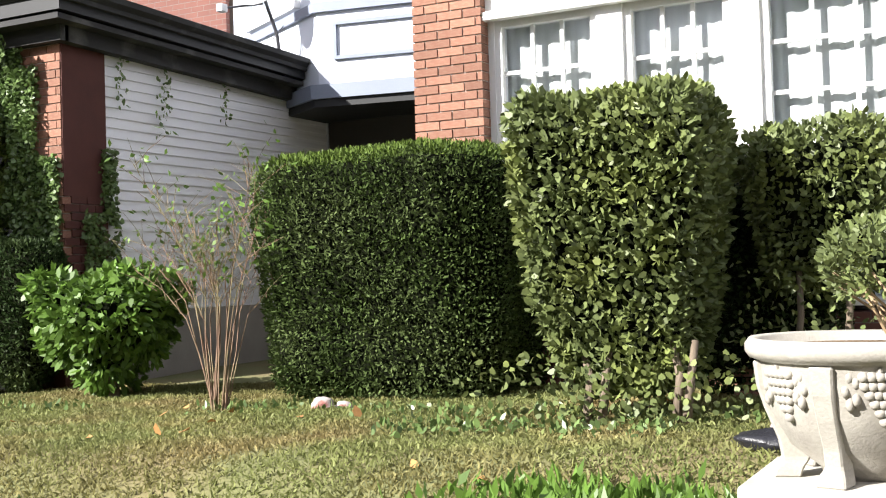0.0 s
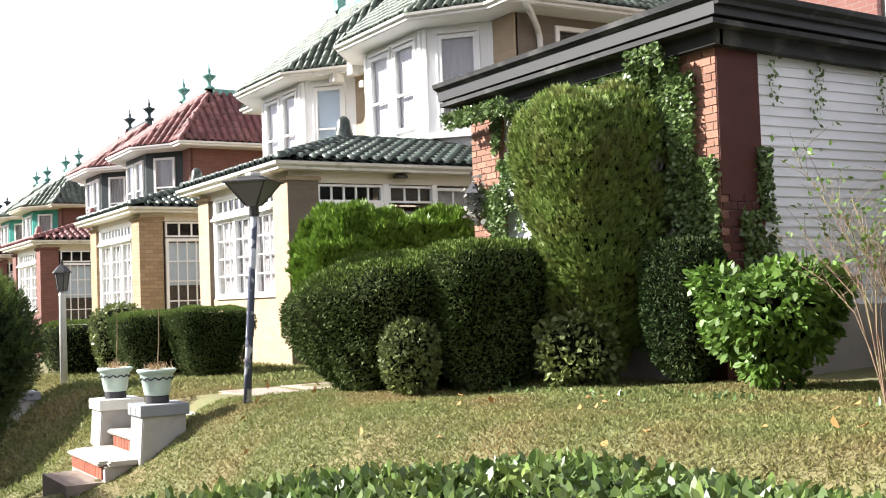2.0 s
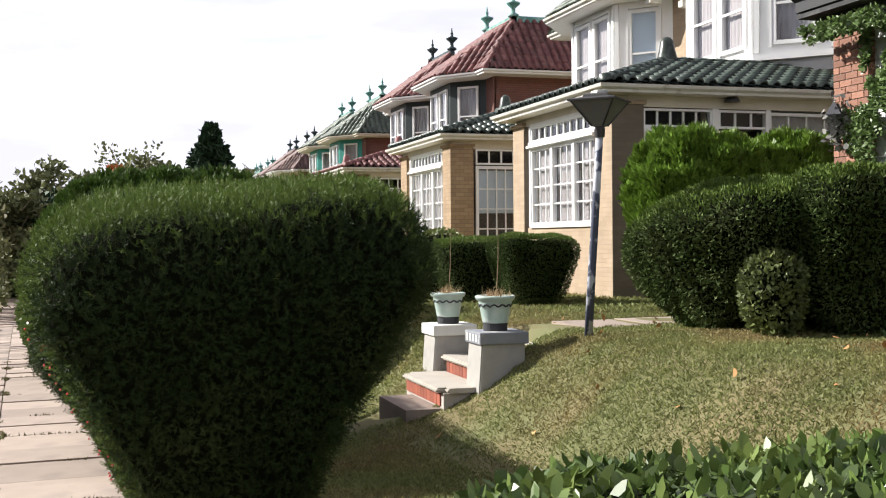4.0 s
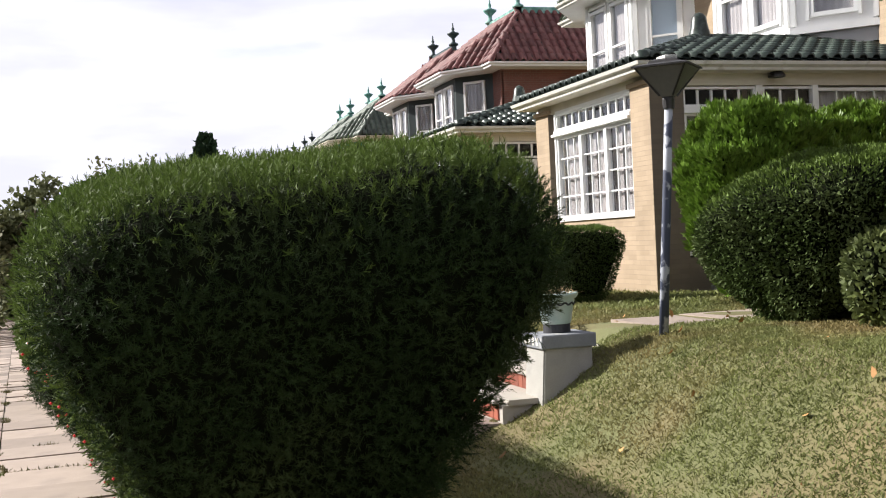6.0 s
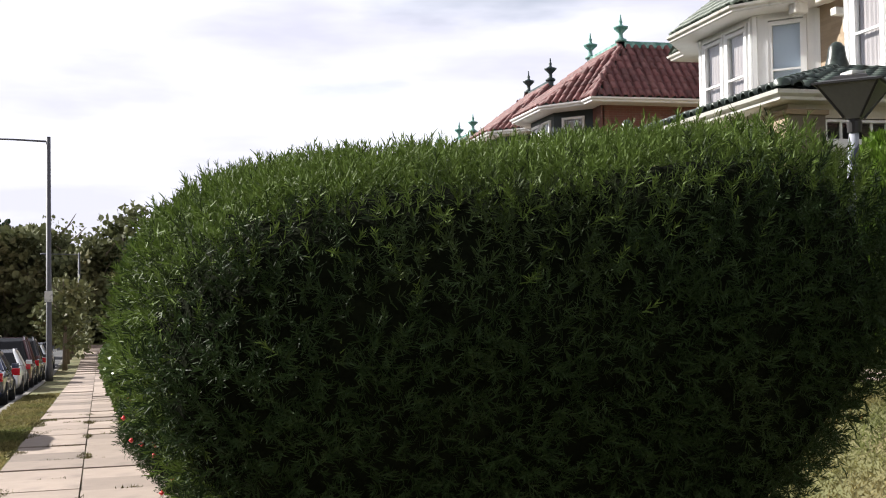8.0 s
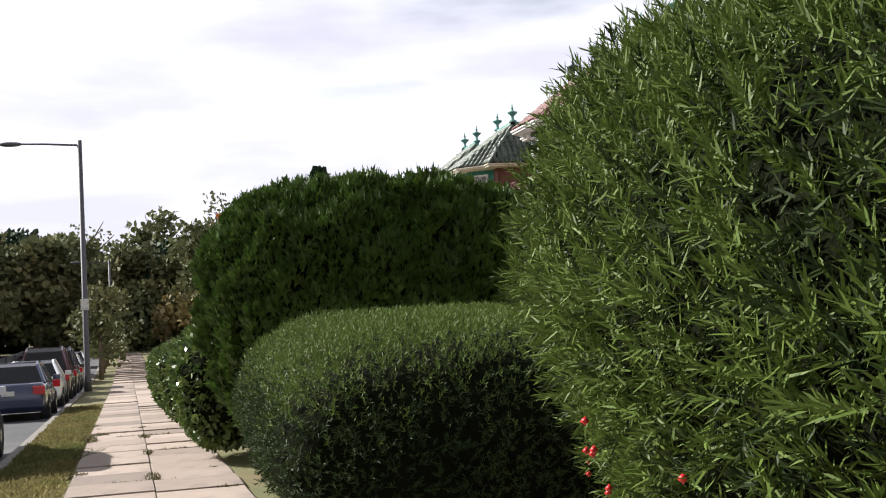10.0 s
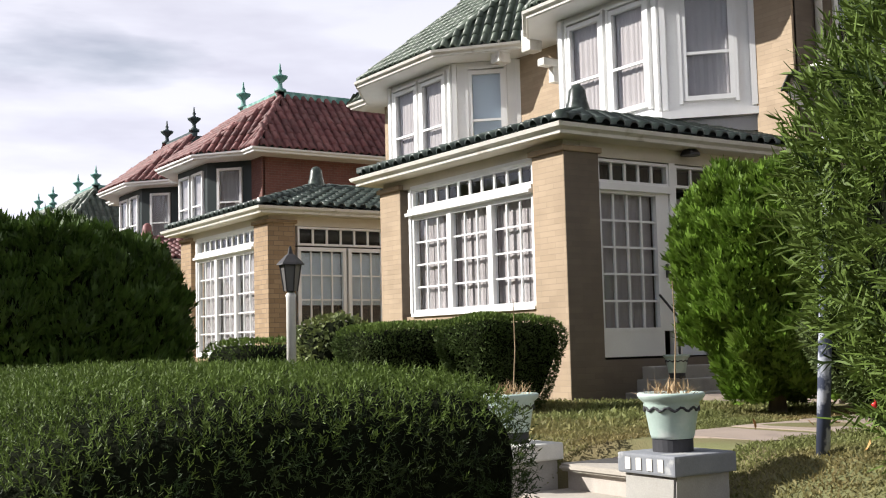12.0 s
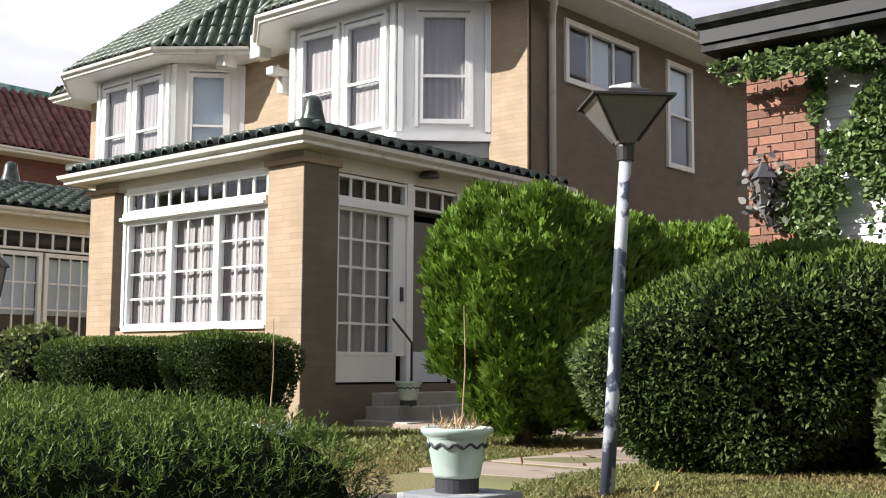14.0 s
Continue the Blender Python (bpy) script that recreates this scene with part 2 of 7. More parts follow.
M = dict(
    # dark needle tone with the shaded sides' darkness in its colour
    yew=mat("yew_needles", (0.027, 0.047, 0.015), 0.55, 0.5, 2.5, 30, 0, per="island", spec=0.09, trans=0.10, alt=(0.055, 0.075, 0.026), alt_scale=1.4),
    yew_lawn=mat("lawn_yew_leaves", (0.056, 0.084, 0.025), 0.6, 0.5, 2.5, 30, 0, per="island", spec=0.05, trans=0.12, alt=(0.095, 0.125, 0.048), alt_scale=1.6),
    # lighter copy of the yew needles, with sunlight put into the colour
    yew_lit=mat("yew_lit_needles", (0.100, 0.148, 0.032), 0.5, 0.4, 3, 30, 0, per="island", spec=0.1, trans=0.15),
    privet=mat("privet_leaves", (0.125, 0.155, 0.058), 0.45, 0.5, 2.0, 30, 0, per="island", spec=0.25, trans=0.2, alt=(0.17, 0.20, 0.06), alt_scale=3),
    cover=mat("low_hedge_leaves", (0.068, 0.112, 0.028), 0.38, 0.5, 3.0, 30, 0, per="island", spec=0.35, trans=0.15, alt=(0.15, 0.20, 0.05), alt_scale=4),
    bright=mat("bright_leaves", (0.10, 0.18, 0.030), 0.45, 0.4, 3.0, 30, 0, per="island", spec=0.35, trans=0.25),
    arbor=mat("arborvitae_sprays", (0.125, 0.215, 0.026), 0.5, 0.5, 2.0, 30, 0, per="island", spec=0.3, trans=0.2, alt=(0.10, 0.16, 0.02), alt_scale=2.2),
    arbor_dark=mat("dark_arborvitae_sprays", (0.050, 0.092, 0.014), 0.5, 0.5, 2.0, 30, 0, per="island", spec=0.3, trans=0.15),
    cypress=mat("cypress_sprays", (0.163, 0.231, 0.056), 0.5, 0.5, 2.0, 30, 0, per="island", spec=0.3, trans=0.25, alt=(0.16, 0.17, 0.05), alt_scale=3),
    ivy=mat("ivy_leaves", (0.115, 0.175, 0.055), 0.38, 0.5, 3.0, 30, 0, per="island", spec=0.45, trans=0.15),
    dry=mat("dry_ivy", (0.19, 0.185, 0.17), 0.8, 0.5, 3.0, 30, 0, per="island"),
    # near black: the shade deep inside the shrubs, put into a colour
    inner=mat("inner_shade", (0.008, 0.010, 0.005), 0.95, 0.6, 9, 40, 0.6, 0.03, spec=0.02),
    bark=mat("bark", (0.16, 0.125, 0.09), 0.9, 0.5, 14, 90, 0.6, 0.01, stretch=(1, 1, 0.25)),
    twig=mat("twig_bark", (0.30, 0.22, 0.13), 0.85, 0.4, 14, 90, 0.3, 0.004, stretch=(1, 1, 0.3)),
    cane=mat("reddish_cane_bark", (0.17, 0.105, 0.07), 0.8, 0.4, 14, 90, 0.2, 0.003, alt=(0.22, 0.20, 0.10), alt_scale=3),
    berry=mat("red_berry", (0.62, 0.03, 0.03), 0.35, 0.15, 20, 60, 0),
    lawn=mat("lawn_soil", (0.138, 0.142, 0.058), 0.95, 0.25, 1.3, 70, 0.5, 0.015, alt=(0.165, 0.135, 0.064), alt_scale=1.1, alt_at=(0.42, 0.62)),
    grass=mat("grass_blades", (0.193, 0.212, 0.076), 0.6, 0.4, 0.9, 12, 0, per="island", spec=0.2, trans=0.35, alt=(0.268, 0.205, 0.094), alt_scale=0.8, alt_at=(0.45, 0.7)),
    verge_grass=mat("dry_verge_grass", (0.215, 0.185, 0.075), 0.7, 0.5, 0.9, 12, 0, per="island", spec=0.15, trans=0.3, alt=(0.15, 0.165, 0.055), alt_scale=0.7, alt_at=(0.45, 0.7)),
    straw_grass=mat("dry_joint_grass", (0.15, 0.13, 0.06), 0.8, 0.5, 2, 20, 0, per="island", spec=0.15, alt=(0.11, 0.13, 0.04), alt_scale=3),
    soil=mat("bare_soil", (0.16, 0.11, 0.07), 0.97, 0.5, 4, 60, 0.8, 0.03),
    concrete=mat("pavement_concrete", (0.33, 0.265, 0.22), 0.9, 0.35, 1.7, 120, 0.35, 0.004, per="object", alt=(0.20, 0.165, 0.145), alt_scale=1.3, alt_at=(0.5, 0.72)),
    cement=mat("plinth_cement", (0.36, 0.345, 0.315), 0.9, 0.3, 3.5, 90, 0.4, 0.004, alt=(0.30, 0.29, 0.27), alt_scale=4, alt_at=(0.52, 0.7)),
    cap=mat("painted_cap", (0.66, 0.65, 0.61), 0.8, 0.25, 4, 90, 0.3, 0.003, alt=(0.38, 0.38, 0.37), alt_scale=6, alt_at=(0.56, 0.68)),
    bluestone=mat("grey_painted_cap", (0.22, 0.23, 0.25), 0.8, 0.3, 5, 90, 0.3, 0.003, alt=(0.5, 0.5, 0.48), alt_scale=7, alt_at=(0.58, 0.7)),
    tread=mat("step_tread", (0.40, 0.365, 0.315), 0.85, 0.25, 4, 90, 0.3, 0.003),
    red_tile=mat("red_riser_tile", (0.27, 0.080, 0.048), 0.6, 0.3, 14, 90, 0.2, 0.002, per="object"),
    urn=mat("cast_stone", (0.34, 0.32, 0.28), 0.88, 0.3, 6, 90, 0.5, 0.004, alt=(0.27, 0.25, 0.22), alt_scale=5, alt_at=(0.5, 0.68)),
    urn_plinth=mat("cast_stone_plinth", (0.43, 0.41, 0.365), 0.88, 0.25, 5, 90, 0.4, 0.004, alt=(0.36, 0.34, 0.30), alt_scale=4, alt_at=(0.55, 0.7)),
    pot=mat("celadon_pot", (0.42, 0.52, 0.47), 0.5, 0.2, 6, 60, 0.15, 0.003, alt=(0.54, 0.59, 0.55), alt_scale=5, alt_at=(0.5, 0.62)),
    pot_base=mat("dark_pot_foot", (0.035, 0.035, 0.04), 0.7, 0.3, 8, 60, 0.3, 0.003),
    straw=mat("dead_stems", (0.42, 0.30, 0.17), 0.9, 0.4, 9, 60, 0, per="island"),
    pole=mat("flaking_pole_paint", (0.05, 0.06, 0.095), 0.55, 0.3, 9, 90, 0.3, 0.002, alt=(0.38, 0.40, 0.45), alt_scale=5.5, alt_at=(0.50, 0.54)),
    lamp_dark=mat("dark_lamp_metal", (0.030, 0.028, 0.028), 0.45, 0.3, 9, 90, 0.15, 0.002),
    lamp_glass=mat("smoked_lamp_glass", (0.15, 0.145, 0.14), 0.25, 0.2, 5, 40, 0),
    white=mat("white_paint", (0.80, 0.80, 0.79), 0.5, 0.1, 3, 60, 0.08, 0.002),
    blue_white=mat("blue_white_paint", (0.66, 0.70, 0.78), 0.5, 0.1, 3, 60, 0.08, 0.002),
    slate_blue=mat("blue_grey_paint", (0.22, 0.25, 0.32), 0.5, 0.15, 3, 60, 0.08, 0.002),
    cream=mat("cream_soffit", (0.62, 0.57, 0.48), 0.6, 0.15, 3, 60, 0.08, 0.002),
    gutter=mat("painted_gutter", (0.63, 0.61, 0.56), 0.5, 0.2, 4, 60, 0.08, 0.002, alt=(0.45, 0.42, 0.36), alt_scale=5, alt_at=(0.58, 0.72)),
    siding=mat("white_siding", (0.82, 0.83, 0.86), 0.5, 0.10, 2, 60, 0.08, 0.002, alt=(0.70, 0.71, 0.73), alt_scale=1.4, alt_at=(0.55, 0.75)),
    dark_eave=mat("dark_eave", (0.030, 0.030, 0.031), 0.8, 0.5, 2.5, 50, 0.4, 0.006, alt=(0.10, 0.10, 0.095), alt_scale=2.2, alt_at=(0.56, 0.68)),
    grey_fascia=mat("grey_fascia", (0.022, 0.023, 0.025), 0.6, 0.2, 3, 60, 0.1, 0.002),
    brick=mat("red_brick", (0.255, 0.12, 0.08), 0.85, 0.3, 14, 110, 0.5, 0.004, per="object", alt=(0.30, 0.17, 0.12), alt_scale=4, alt_at=(0.45, 0.7)),
    # dark copy of the red brick; shade of the east flank is in it
    brick_shaded=mat("shaded_brick", (0.085, 0.028, 0.022), 0.8, 0.3, 6, 110, 0.4, 0.004),
    mortar=mat("mortar", (0.42, 0.38, 0.34), 0.95, 0.3, 10, 120, 0.4, 0.004),
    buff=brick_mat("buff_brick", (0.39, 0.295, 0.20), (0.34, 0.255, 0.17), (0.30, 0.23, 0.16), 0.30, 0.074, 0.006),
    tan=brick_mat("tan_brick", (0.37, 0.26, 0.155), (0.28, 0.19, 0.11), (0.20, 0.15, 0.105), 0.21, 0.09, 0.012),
    # darker brown copy of the buff brick; shade of the east sides is in its colour
    buff_shaded=brick_mat("shaded_buff_brick", (0.175, 0.142, 0.108), (0.155, 0.126, 0.096), (0.145, 0.118, 0.092), 0.30, 0.074, 0.006),
    redwall=brick_mat("red_brick_wall", (0.175, 0.070, 0.053), (0.145, 0.058, 0.045), (0.17, 0.13, 0.115)),
    foundation=mat("foundation_stucco", (0.33, 0.31, 0.28), 0.95, 0.35, 2.5, 80, 0.4, 0.006),
    tile_green=mat("green_glazed_tile", (0.028, 0.040, 0.032), 0.33, 0.35, 3, 60, 0.2, 0.003, per="object", alt=(0.09, 0.115, 0.095), alt_scale=5, alt_at=(0.48, 0.66)),
    tile_green2=mat("green_roof_tile", (0.075, 0.098, 0.072), 0.45, 0.35, 2, 60, 0.2, 0.003, per="island", alt=(0.125, 0.15, 0.115), alt_scale=2, alt_at=(0.45, 0.7)),
    tile_red=mat("red_roof_tile", (0.165, 0.062, 0.058), 0.6, 0.3, 2, 60, 0.2, 0.003, per="island", alt=(0.21, 0.10, 0.09), alt_scale=2, alt_at=(0.45, 0.7)),
    tile_brown=mat("brown_roof_tile", (0.15, 0.09, 0.08), 0.6, 0.3, 2, 60, 0.2, 0.003, per="island"),
    tile_bed=mat("roof_bed", (0.035, 0.045, 0.04), 0.9, 0.3, 3, 60, 0.3, 0.004),
    copper=mat("green_copper", (0.09, 0.24, 0.20), 0.6, 0.3, 4, 60, 0.15, 0.003, alt=(0.25, 0.42, 0.37), alt_scale=4),
    dark_copper=mat("dark_finial", (0.03, 0.05, 0.05), 0.5, 0.3, 4, 60, 0.15, 0.003),
    dark_trim=mat("dark_green_trim", (0.025, 0.035, 0.035), 0.5, 0.2, 4, 60, 0.1, 0.002),
    teal_trim=mat("teal_trim", (0.04, 0.26, 0.22), 0.5, 0.2, 4, 60, 0.1, 0.002),
    curtain=mat("pale_curtain", (0.62, 0.54, 0.52), 0.9, 0.2, 3, 50, 0.2, 0.004, trans=0.3),
    lace=mat("white_lace", (0.80, 0.80, 0.78), 0.9, 0.25, 12, 90, 0.3, 0.004, trans=0.3),
    blind=mat("pale_blind", (0.62, 0.68, 0.74), 0.8, 0.1, 3, 50, 0.05, 0.002),
    # dark brown that carries the dimness indoors as colour
    room=mat("painted_dimness", (0.05, 0.045, 0.04), 0.95, 0.3, 2, 40, 0),
    glass=glass_mat("window_glass"),
    car_glass=glass_mat("car_glass", (0.10, 0.11, 0.12)),
    asphalt=mat("asphalt", (0.075, 0.075, 0.078), 0.92, 0.3, 1.0, 140, 0.5, 0.006, alt=(0.11, 0.11, 0.11), alt_scale=0.6),
    kerb=mat("kerb_stone", (0.21, 0.195, 0.17), 0.9, 0.3, 4, 90, 0.4, 0.004),
    rubber=mat("tyre_rubber", (0.018, 0.018, 0.018), 0.85, 0.3, 9, 60, 0.2, 0.003),
    chrome=mat("bright_metal", (0.6, 0.6, 0.6), 0.25, 0.1, 4, 50, 0, metal=1.0),
    tail=mat("red_tail_light", (0.45, 0.01, 0.015), 0.15, 0.1, 9, 50, 0, coat=0.5),
    plastic=mat("grey_plastic", (0.05, 0.05, 0.05), 0.6, 0.2, 5, 60, 0.1, 0.002),
    steel=mat("weathered_steel", (0.10, 0.10, 0.11), 0.6, 0.25, 6, 60, 0.1, 0.002, metal=0.3),
    dish=mat("grey_dish", (0.55, 0.55, 0.56), 0.5, 0.15, 5, 60, 0.05, 0.002),
    leaf_dead=mat("fallen_leaf", (0.42, 0.22, 0.08), 0.8, 0.5, 5, 60, 0, per="island"),
    wood_far=mat("far_woods", (0.135, 0.145, 0.065), 0.7, 0.6, 0.15, 3, 0, per="island", spec=0.2, trans=0.15, alt=(0.14, 0.11, 0.045), alt_scale=0.12, alt_at=(0.48, 0.62)),
    conifer=mat("far_conifer", (0.025, 0.05, 0.022), 0.7, 0.5, 0.5, 5, 0, per="island", spec=0.2),
    rust_leaf=mat("rusty_autumn_leaves", (0.30, 0.10, 0.03), 0.7, 0.5, 0.5, 5, 0, per="island", spec=0.2, trans=0.15),
    rock=mat("pale_rock", (0.42, 0.37, 0.36), 0.9, 0.4, 9, 70, 0.6, 0.01, alt=(0.30, 0.13, 0.11), alt_scale=7, alt_at=(0.5, 0.6)),
    black_bag=mat("black_plastic", (0.02, 0.02, 0.025), 0.35, 0.3, 9, 70, 0.5, 0.01),
    numeral=mat("raised_number_paint", (0.68, 0.66, 0.60), 0.8, 0.15, 9, 70, 0.2, 0.002),
)
CAR = {k: mat("car_paint_" + k, c, 0.3, 0.04, 2, 30, 0, coat=0.8) for k, c in dict(
    white=(0.72, 0.73, 0.75), navy=(0.022, 0.032, 0.075), black=(0.02, 0.02, 0.022), maroon=(0.09, 0.03, 0.035), silver=(0.36, 0.37, 0.39)).items()}


# ---- building helpers ----
rng = np.random.default_rng(7)


def mesh_of(name, verts, faces, material, smooth=False):
    me = bpy.data.meshes.new(name)
    me.from_pydata([tuple(v) for v in verts], [], faces)
    me.materials.append(material)
    if smooth:
        me.polygons.foreach_set("use_smooth", [True] * len(me.polygons))
    me.update()
    return me


def soup(name, verts, k, material):
    """A mesh of separate k-cornered faces from an array (n, k, 3)."""
    verts = np.asarray(verts, dtype=np.float32)
    k = verts.shape[1] if verts.ndim == 3 else k
    verts = verts.reshape(-1, 3)
    nf = len(verts) // k
    me = bpy.data.meshes.new(name)
    me.vertices.add(len(verts))
    me.vertices.foreach_set("co", verts.ravel())
    me.loops.add(len(verts))
    me.loops.foreach_set("vertex_index", np.arange(len(verts), dtype=np.int32))
    me.polygons.add(nf)
    me.polygons.foreach_set("loop_start", np.arange(0, nf * k, k, dtype=np.int32))
    me.materials.append(material)
    me.update(calc_edges=True)
    return me


def under(name, me, parent, label="", m=None):
    """Links a mesh as a part of a thing."""
    ob = new(name, me)
    ob.parent = parent
    if m is not None:
        ob.matrix_basis = m
    if label:
        ob["label"] = label
    return ob


def part(name, bm, material, parent, label="", smooth=False):
    me = bpy.data.meshes.new(name)
    bm.to_mesh(me)
    bm.free()
    me.materials.append(material)
    if smooth:
        me.polygons.foreach_set("use_smooth", [True] * len(me.polygons))
    return under(name, me, parent, label)


def thing(name, label, category, group="", kind="", at=(0, 0, 0)):
    e = new(name)
    e.empty_display_size = 0.2
    e.location = at
    return tagged(e, label, category, group, kind)


def box(bm, x0, x1, y0, y1, z0, z1, bevel=0.0):
    vs = [bm.verts.new(c) for c in ((x0, y0, z0), (x1, y0, z0), (x1, y1, z0), (x0, y1, z0), (x0, y0, z1), (x1, y0, z1), (x1, y1, z1), (x0, y1, z1))]
    fs = [bm.faces.new([vs[i] for i in q]) for q in ((3, 2, 1, 0), (4, 5, 6, 7), (0, 1, 5, 4), (1, 2, 6, 5), (2, 3, 7, 6), (3, 0, 4, 7))]
    if bevel:
        es = list({e for f in fs for e in f.edges})
        bmesh.ops.bevel(bm, geom=es, offset=bevel, segments=2, affect="EDGES", profile=0.6)
    return bm


def boxes(*rows, bevel=0.0):
    bm = bmesh.new()
    for r in rows:
        box(bm, *r, bevel=bevel)
    return bm


def lathe(profile, n=24, centre=(0, 0)):
    """A turned solid from (radius, height) pairs."""
    bm = bmesh.new()
    rings = []
    for r, z in profile:
        rings.append([bm.verts.new((centre[0] + r * math.cos(2 * math.pi * i / n), centre[1] + r * math.sin(2 * math.pi * i / n), z)) for i in range(n)])
    for a, b in zip(rings, rings[1:]):
        for i in range(n):
            bm.faces.new((a[i], a[(i + 1) % n], b[(i + 1) % n], b[i]))
    bm.faces.new(rings[0][::-1])
    bm.faces.new(rings[-1])
    return bm


def tube(bm, pts, r0, r1, n=7):
    """A tapered round bar along points."""
    pts = [Vector(p) for p in pts]
    rings = []
    for i, p in enumerate(pts):
        d = (pts[min(i + 1, len(pts) - 1)] - pts[max(i - 1, 0)]).normalized()
        a = d.cross(Vector((0.31, 0.77, 0.55))).normalized()
        b = d.cross(a)
        r = r0 + (r1 - r0) * i / (len(pts) - 1)
        rings.append([bm.verts.new(p + r * (a * math.cos(2 * math.pi * j / n) + b * math.sin(2 * math.pi * j / n))) for j in range(n)])
    for a, b in zip(rings, rings[1:]):
        for j in range(n):
            bm.faces.new((a[j], a[(j + 1) % n], b[(j + 1) % n], b[j]))
    bm.faces.new(rings[0][::-1])
    bm.faces.new(rings[-1])
    return bm


# ---- lie of the land: the street falls away to the west ----
def smooth01(t):
    t = np.clip(t, 0, 1)
    return t * t * (3 - 2 * t)


def walk_mid(x):
    return -0.82 + 0.064 * (x + 15.26)


def walk_z(x):
    return np.where(x > -60, 0.04 + 0.046 * (x + 7.8), 0.04 + 0.046 * (-52.2) + 0.02 * (x + 60))


def lawn_z(x):
    return np.where(x > -11.3, 0.87 + 0.026 * (x + 11.3), np.where(x > -31, 0.87 + 0.012 * (x + 11.3), 0.634 + 0.035 * (np.maximum(x, -120) + 31)))


def ground_z(x, y):
    """Height of lawn, bank, verge and road."""
    x, y = np.asarray(x, float), np.asarray(y, float)
    e = y - walk_mid(x)
    zs, zl = walk_z(x), lawn_z(x)
    bank = zs - 0.02 + (zl - zs + 0.02) * smooth01((e - 3.5) / 2.1) + 0.012 * np.clip(y - 5, 0, 12) + 0.19 * np.exp(-((x + 12.2) / 0.9) ** 2 - ((y - 3.1) / 0.55) ** 2)
    z = np.where(e > 0, bank, zs - 0.02 - 0.02 * smooth01((-e - 1.0) / 0.9))
    return np.where(e < -1.95, zs - 0.16, z)


# ---- ground, road, pavement ----
def build_ground():
    xs = np.concatenate([[-1200, -600, -350, -220, -160], np.arange(-130, -32, 3.0), np.arange(-32, -14, 0.8), np.arange(-14, 6, 0.3), [8, 12, 20, 40, 90, 250, 700]])
    es = np.concatenate([[-900, -300, -120, -60, -30, -20, -14, -12.2, -10.16, -10.1, -10.0], [-1.97, -1.94, -1.7, -1.4, -1.2, -0.9, -0.4, 0.4, 0.9], np.arange(1.2, 12.1, 0.3), [14, 18, 25, 40, 80, 200, 700]])
    X, Es = np.meshgrid(xs, es, indexing="ij")
    Y = Es + np.where(X > -150, walk_mid(X), walk_mid(-150.0))
    Z = ground_z(np.clip(X, -130, 30), np.clip(Y, walk_mid(np.clip(X, -130, 30)) - 9, 20))
    bump = np.array([[noise.noise((a * 0.9, b * 0.9, 0.0)) for b in row_b] for a, row_b in zip(xs, Y)])
    Z = Z + 0.03 * bump * ((Es > 1.4) | ((Es < -1.0) & (Es > -1.9)))
    Z = np.where(Es < -10.12, Z + 0.14, Z)
    # the cutting in which the garden steps lie
    Z = np.where((X > -13.3) & (X < -11.95) & (Y > 3.2) & (Y < 4.75), Z - 0.28, Z)
    nx, ny = X.shape
    verts = np.stack([X, Y, Z], -1).reshape(-1, 3)
    faces = [(i * ny + j, (i + 1) * ny + j, (i + 1) * ny + j + 1, i * ny + j + 1) for i in range(nx - 1) for j in range(ny - 1)]
    g = new("ground", mesh_of("ground", verts, faces, M["lawn"], True))
    tagged(g, "sloping lawn of dry patchy grass and soil", "lawn", kind="structure")


build_ground()


def strip(name, e0, e1, dz, thick, material, label, category, x0=-128.0, x1=30.0, step=2.0):
    """A band that follows the pavement's line, from offset e0 to e1."""
    bm = bmesh.new()
    prev = None
    for x in np.arange(x0, x1 + 0.1, step):
        y, z = float(walk_mid(x)), float(walk_z(x)) + dz
        ring = [bm.verts.new(c) for c in ((x, y + e0, z), (x, y + e1, z), (x, y + e1, z - thick), (x, y + e0, z - thick))]
        if prev:
            for i in range(4):
                bm.faces.new((prev[i], prev[(i + 1) % 4], ring[(i + 1) % 4], ring[i]))
        prev = ring
    me = bpy.data.meshes.new(name)
    bm.to_mesh(me)
    bm.free()
    me.materials.append(material)
    return tagged(new(name, me), label, category, kind="structure")


strip("road", -10.0, -1.97, -0.14, 0.1, M["asphalt"], "grey asphalt street falling away downhill", "road")
strip("kerb", -2.09, -1.93, -0.015, 0.3, M["kerb"], "worn pale stone kerb along the street", "kerb", step=1.9)
strip("far_kerb", -10.15, -10.0, 0.0, 0.3, M["kerb"], "worn pale stone kerb across the street", "kerb")


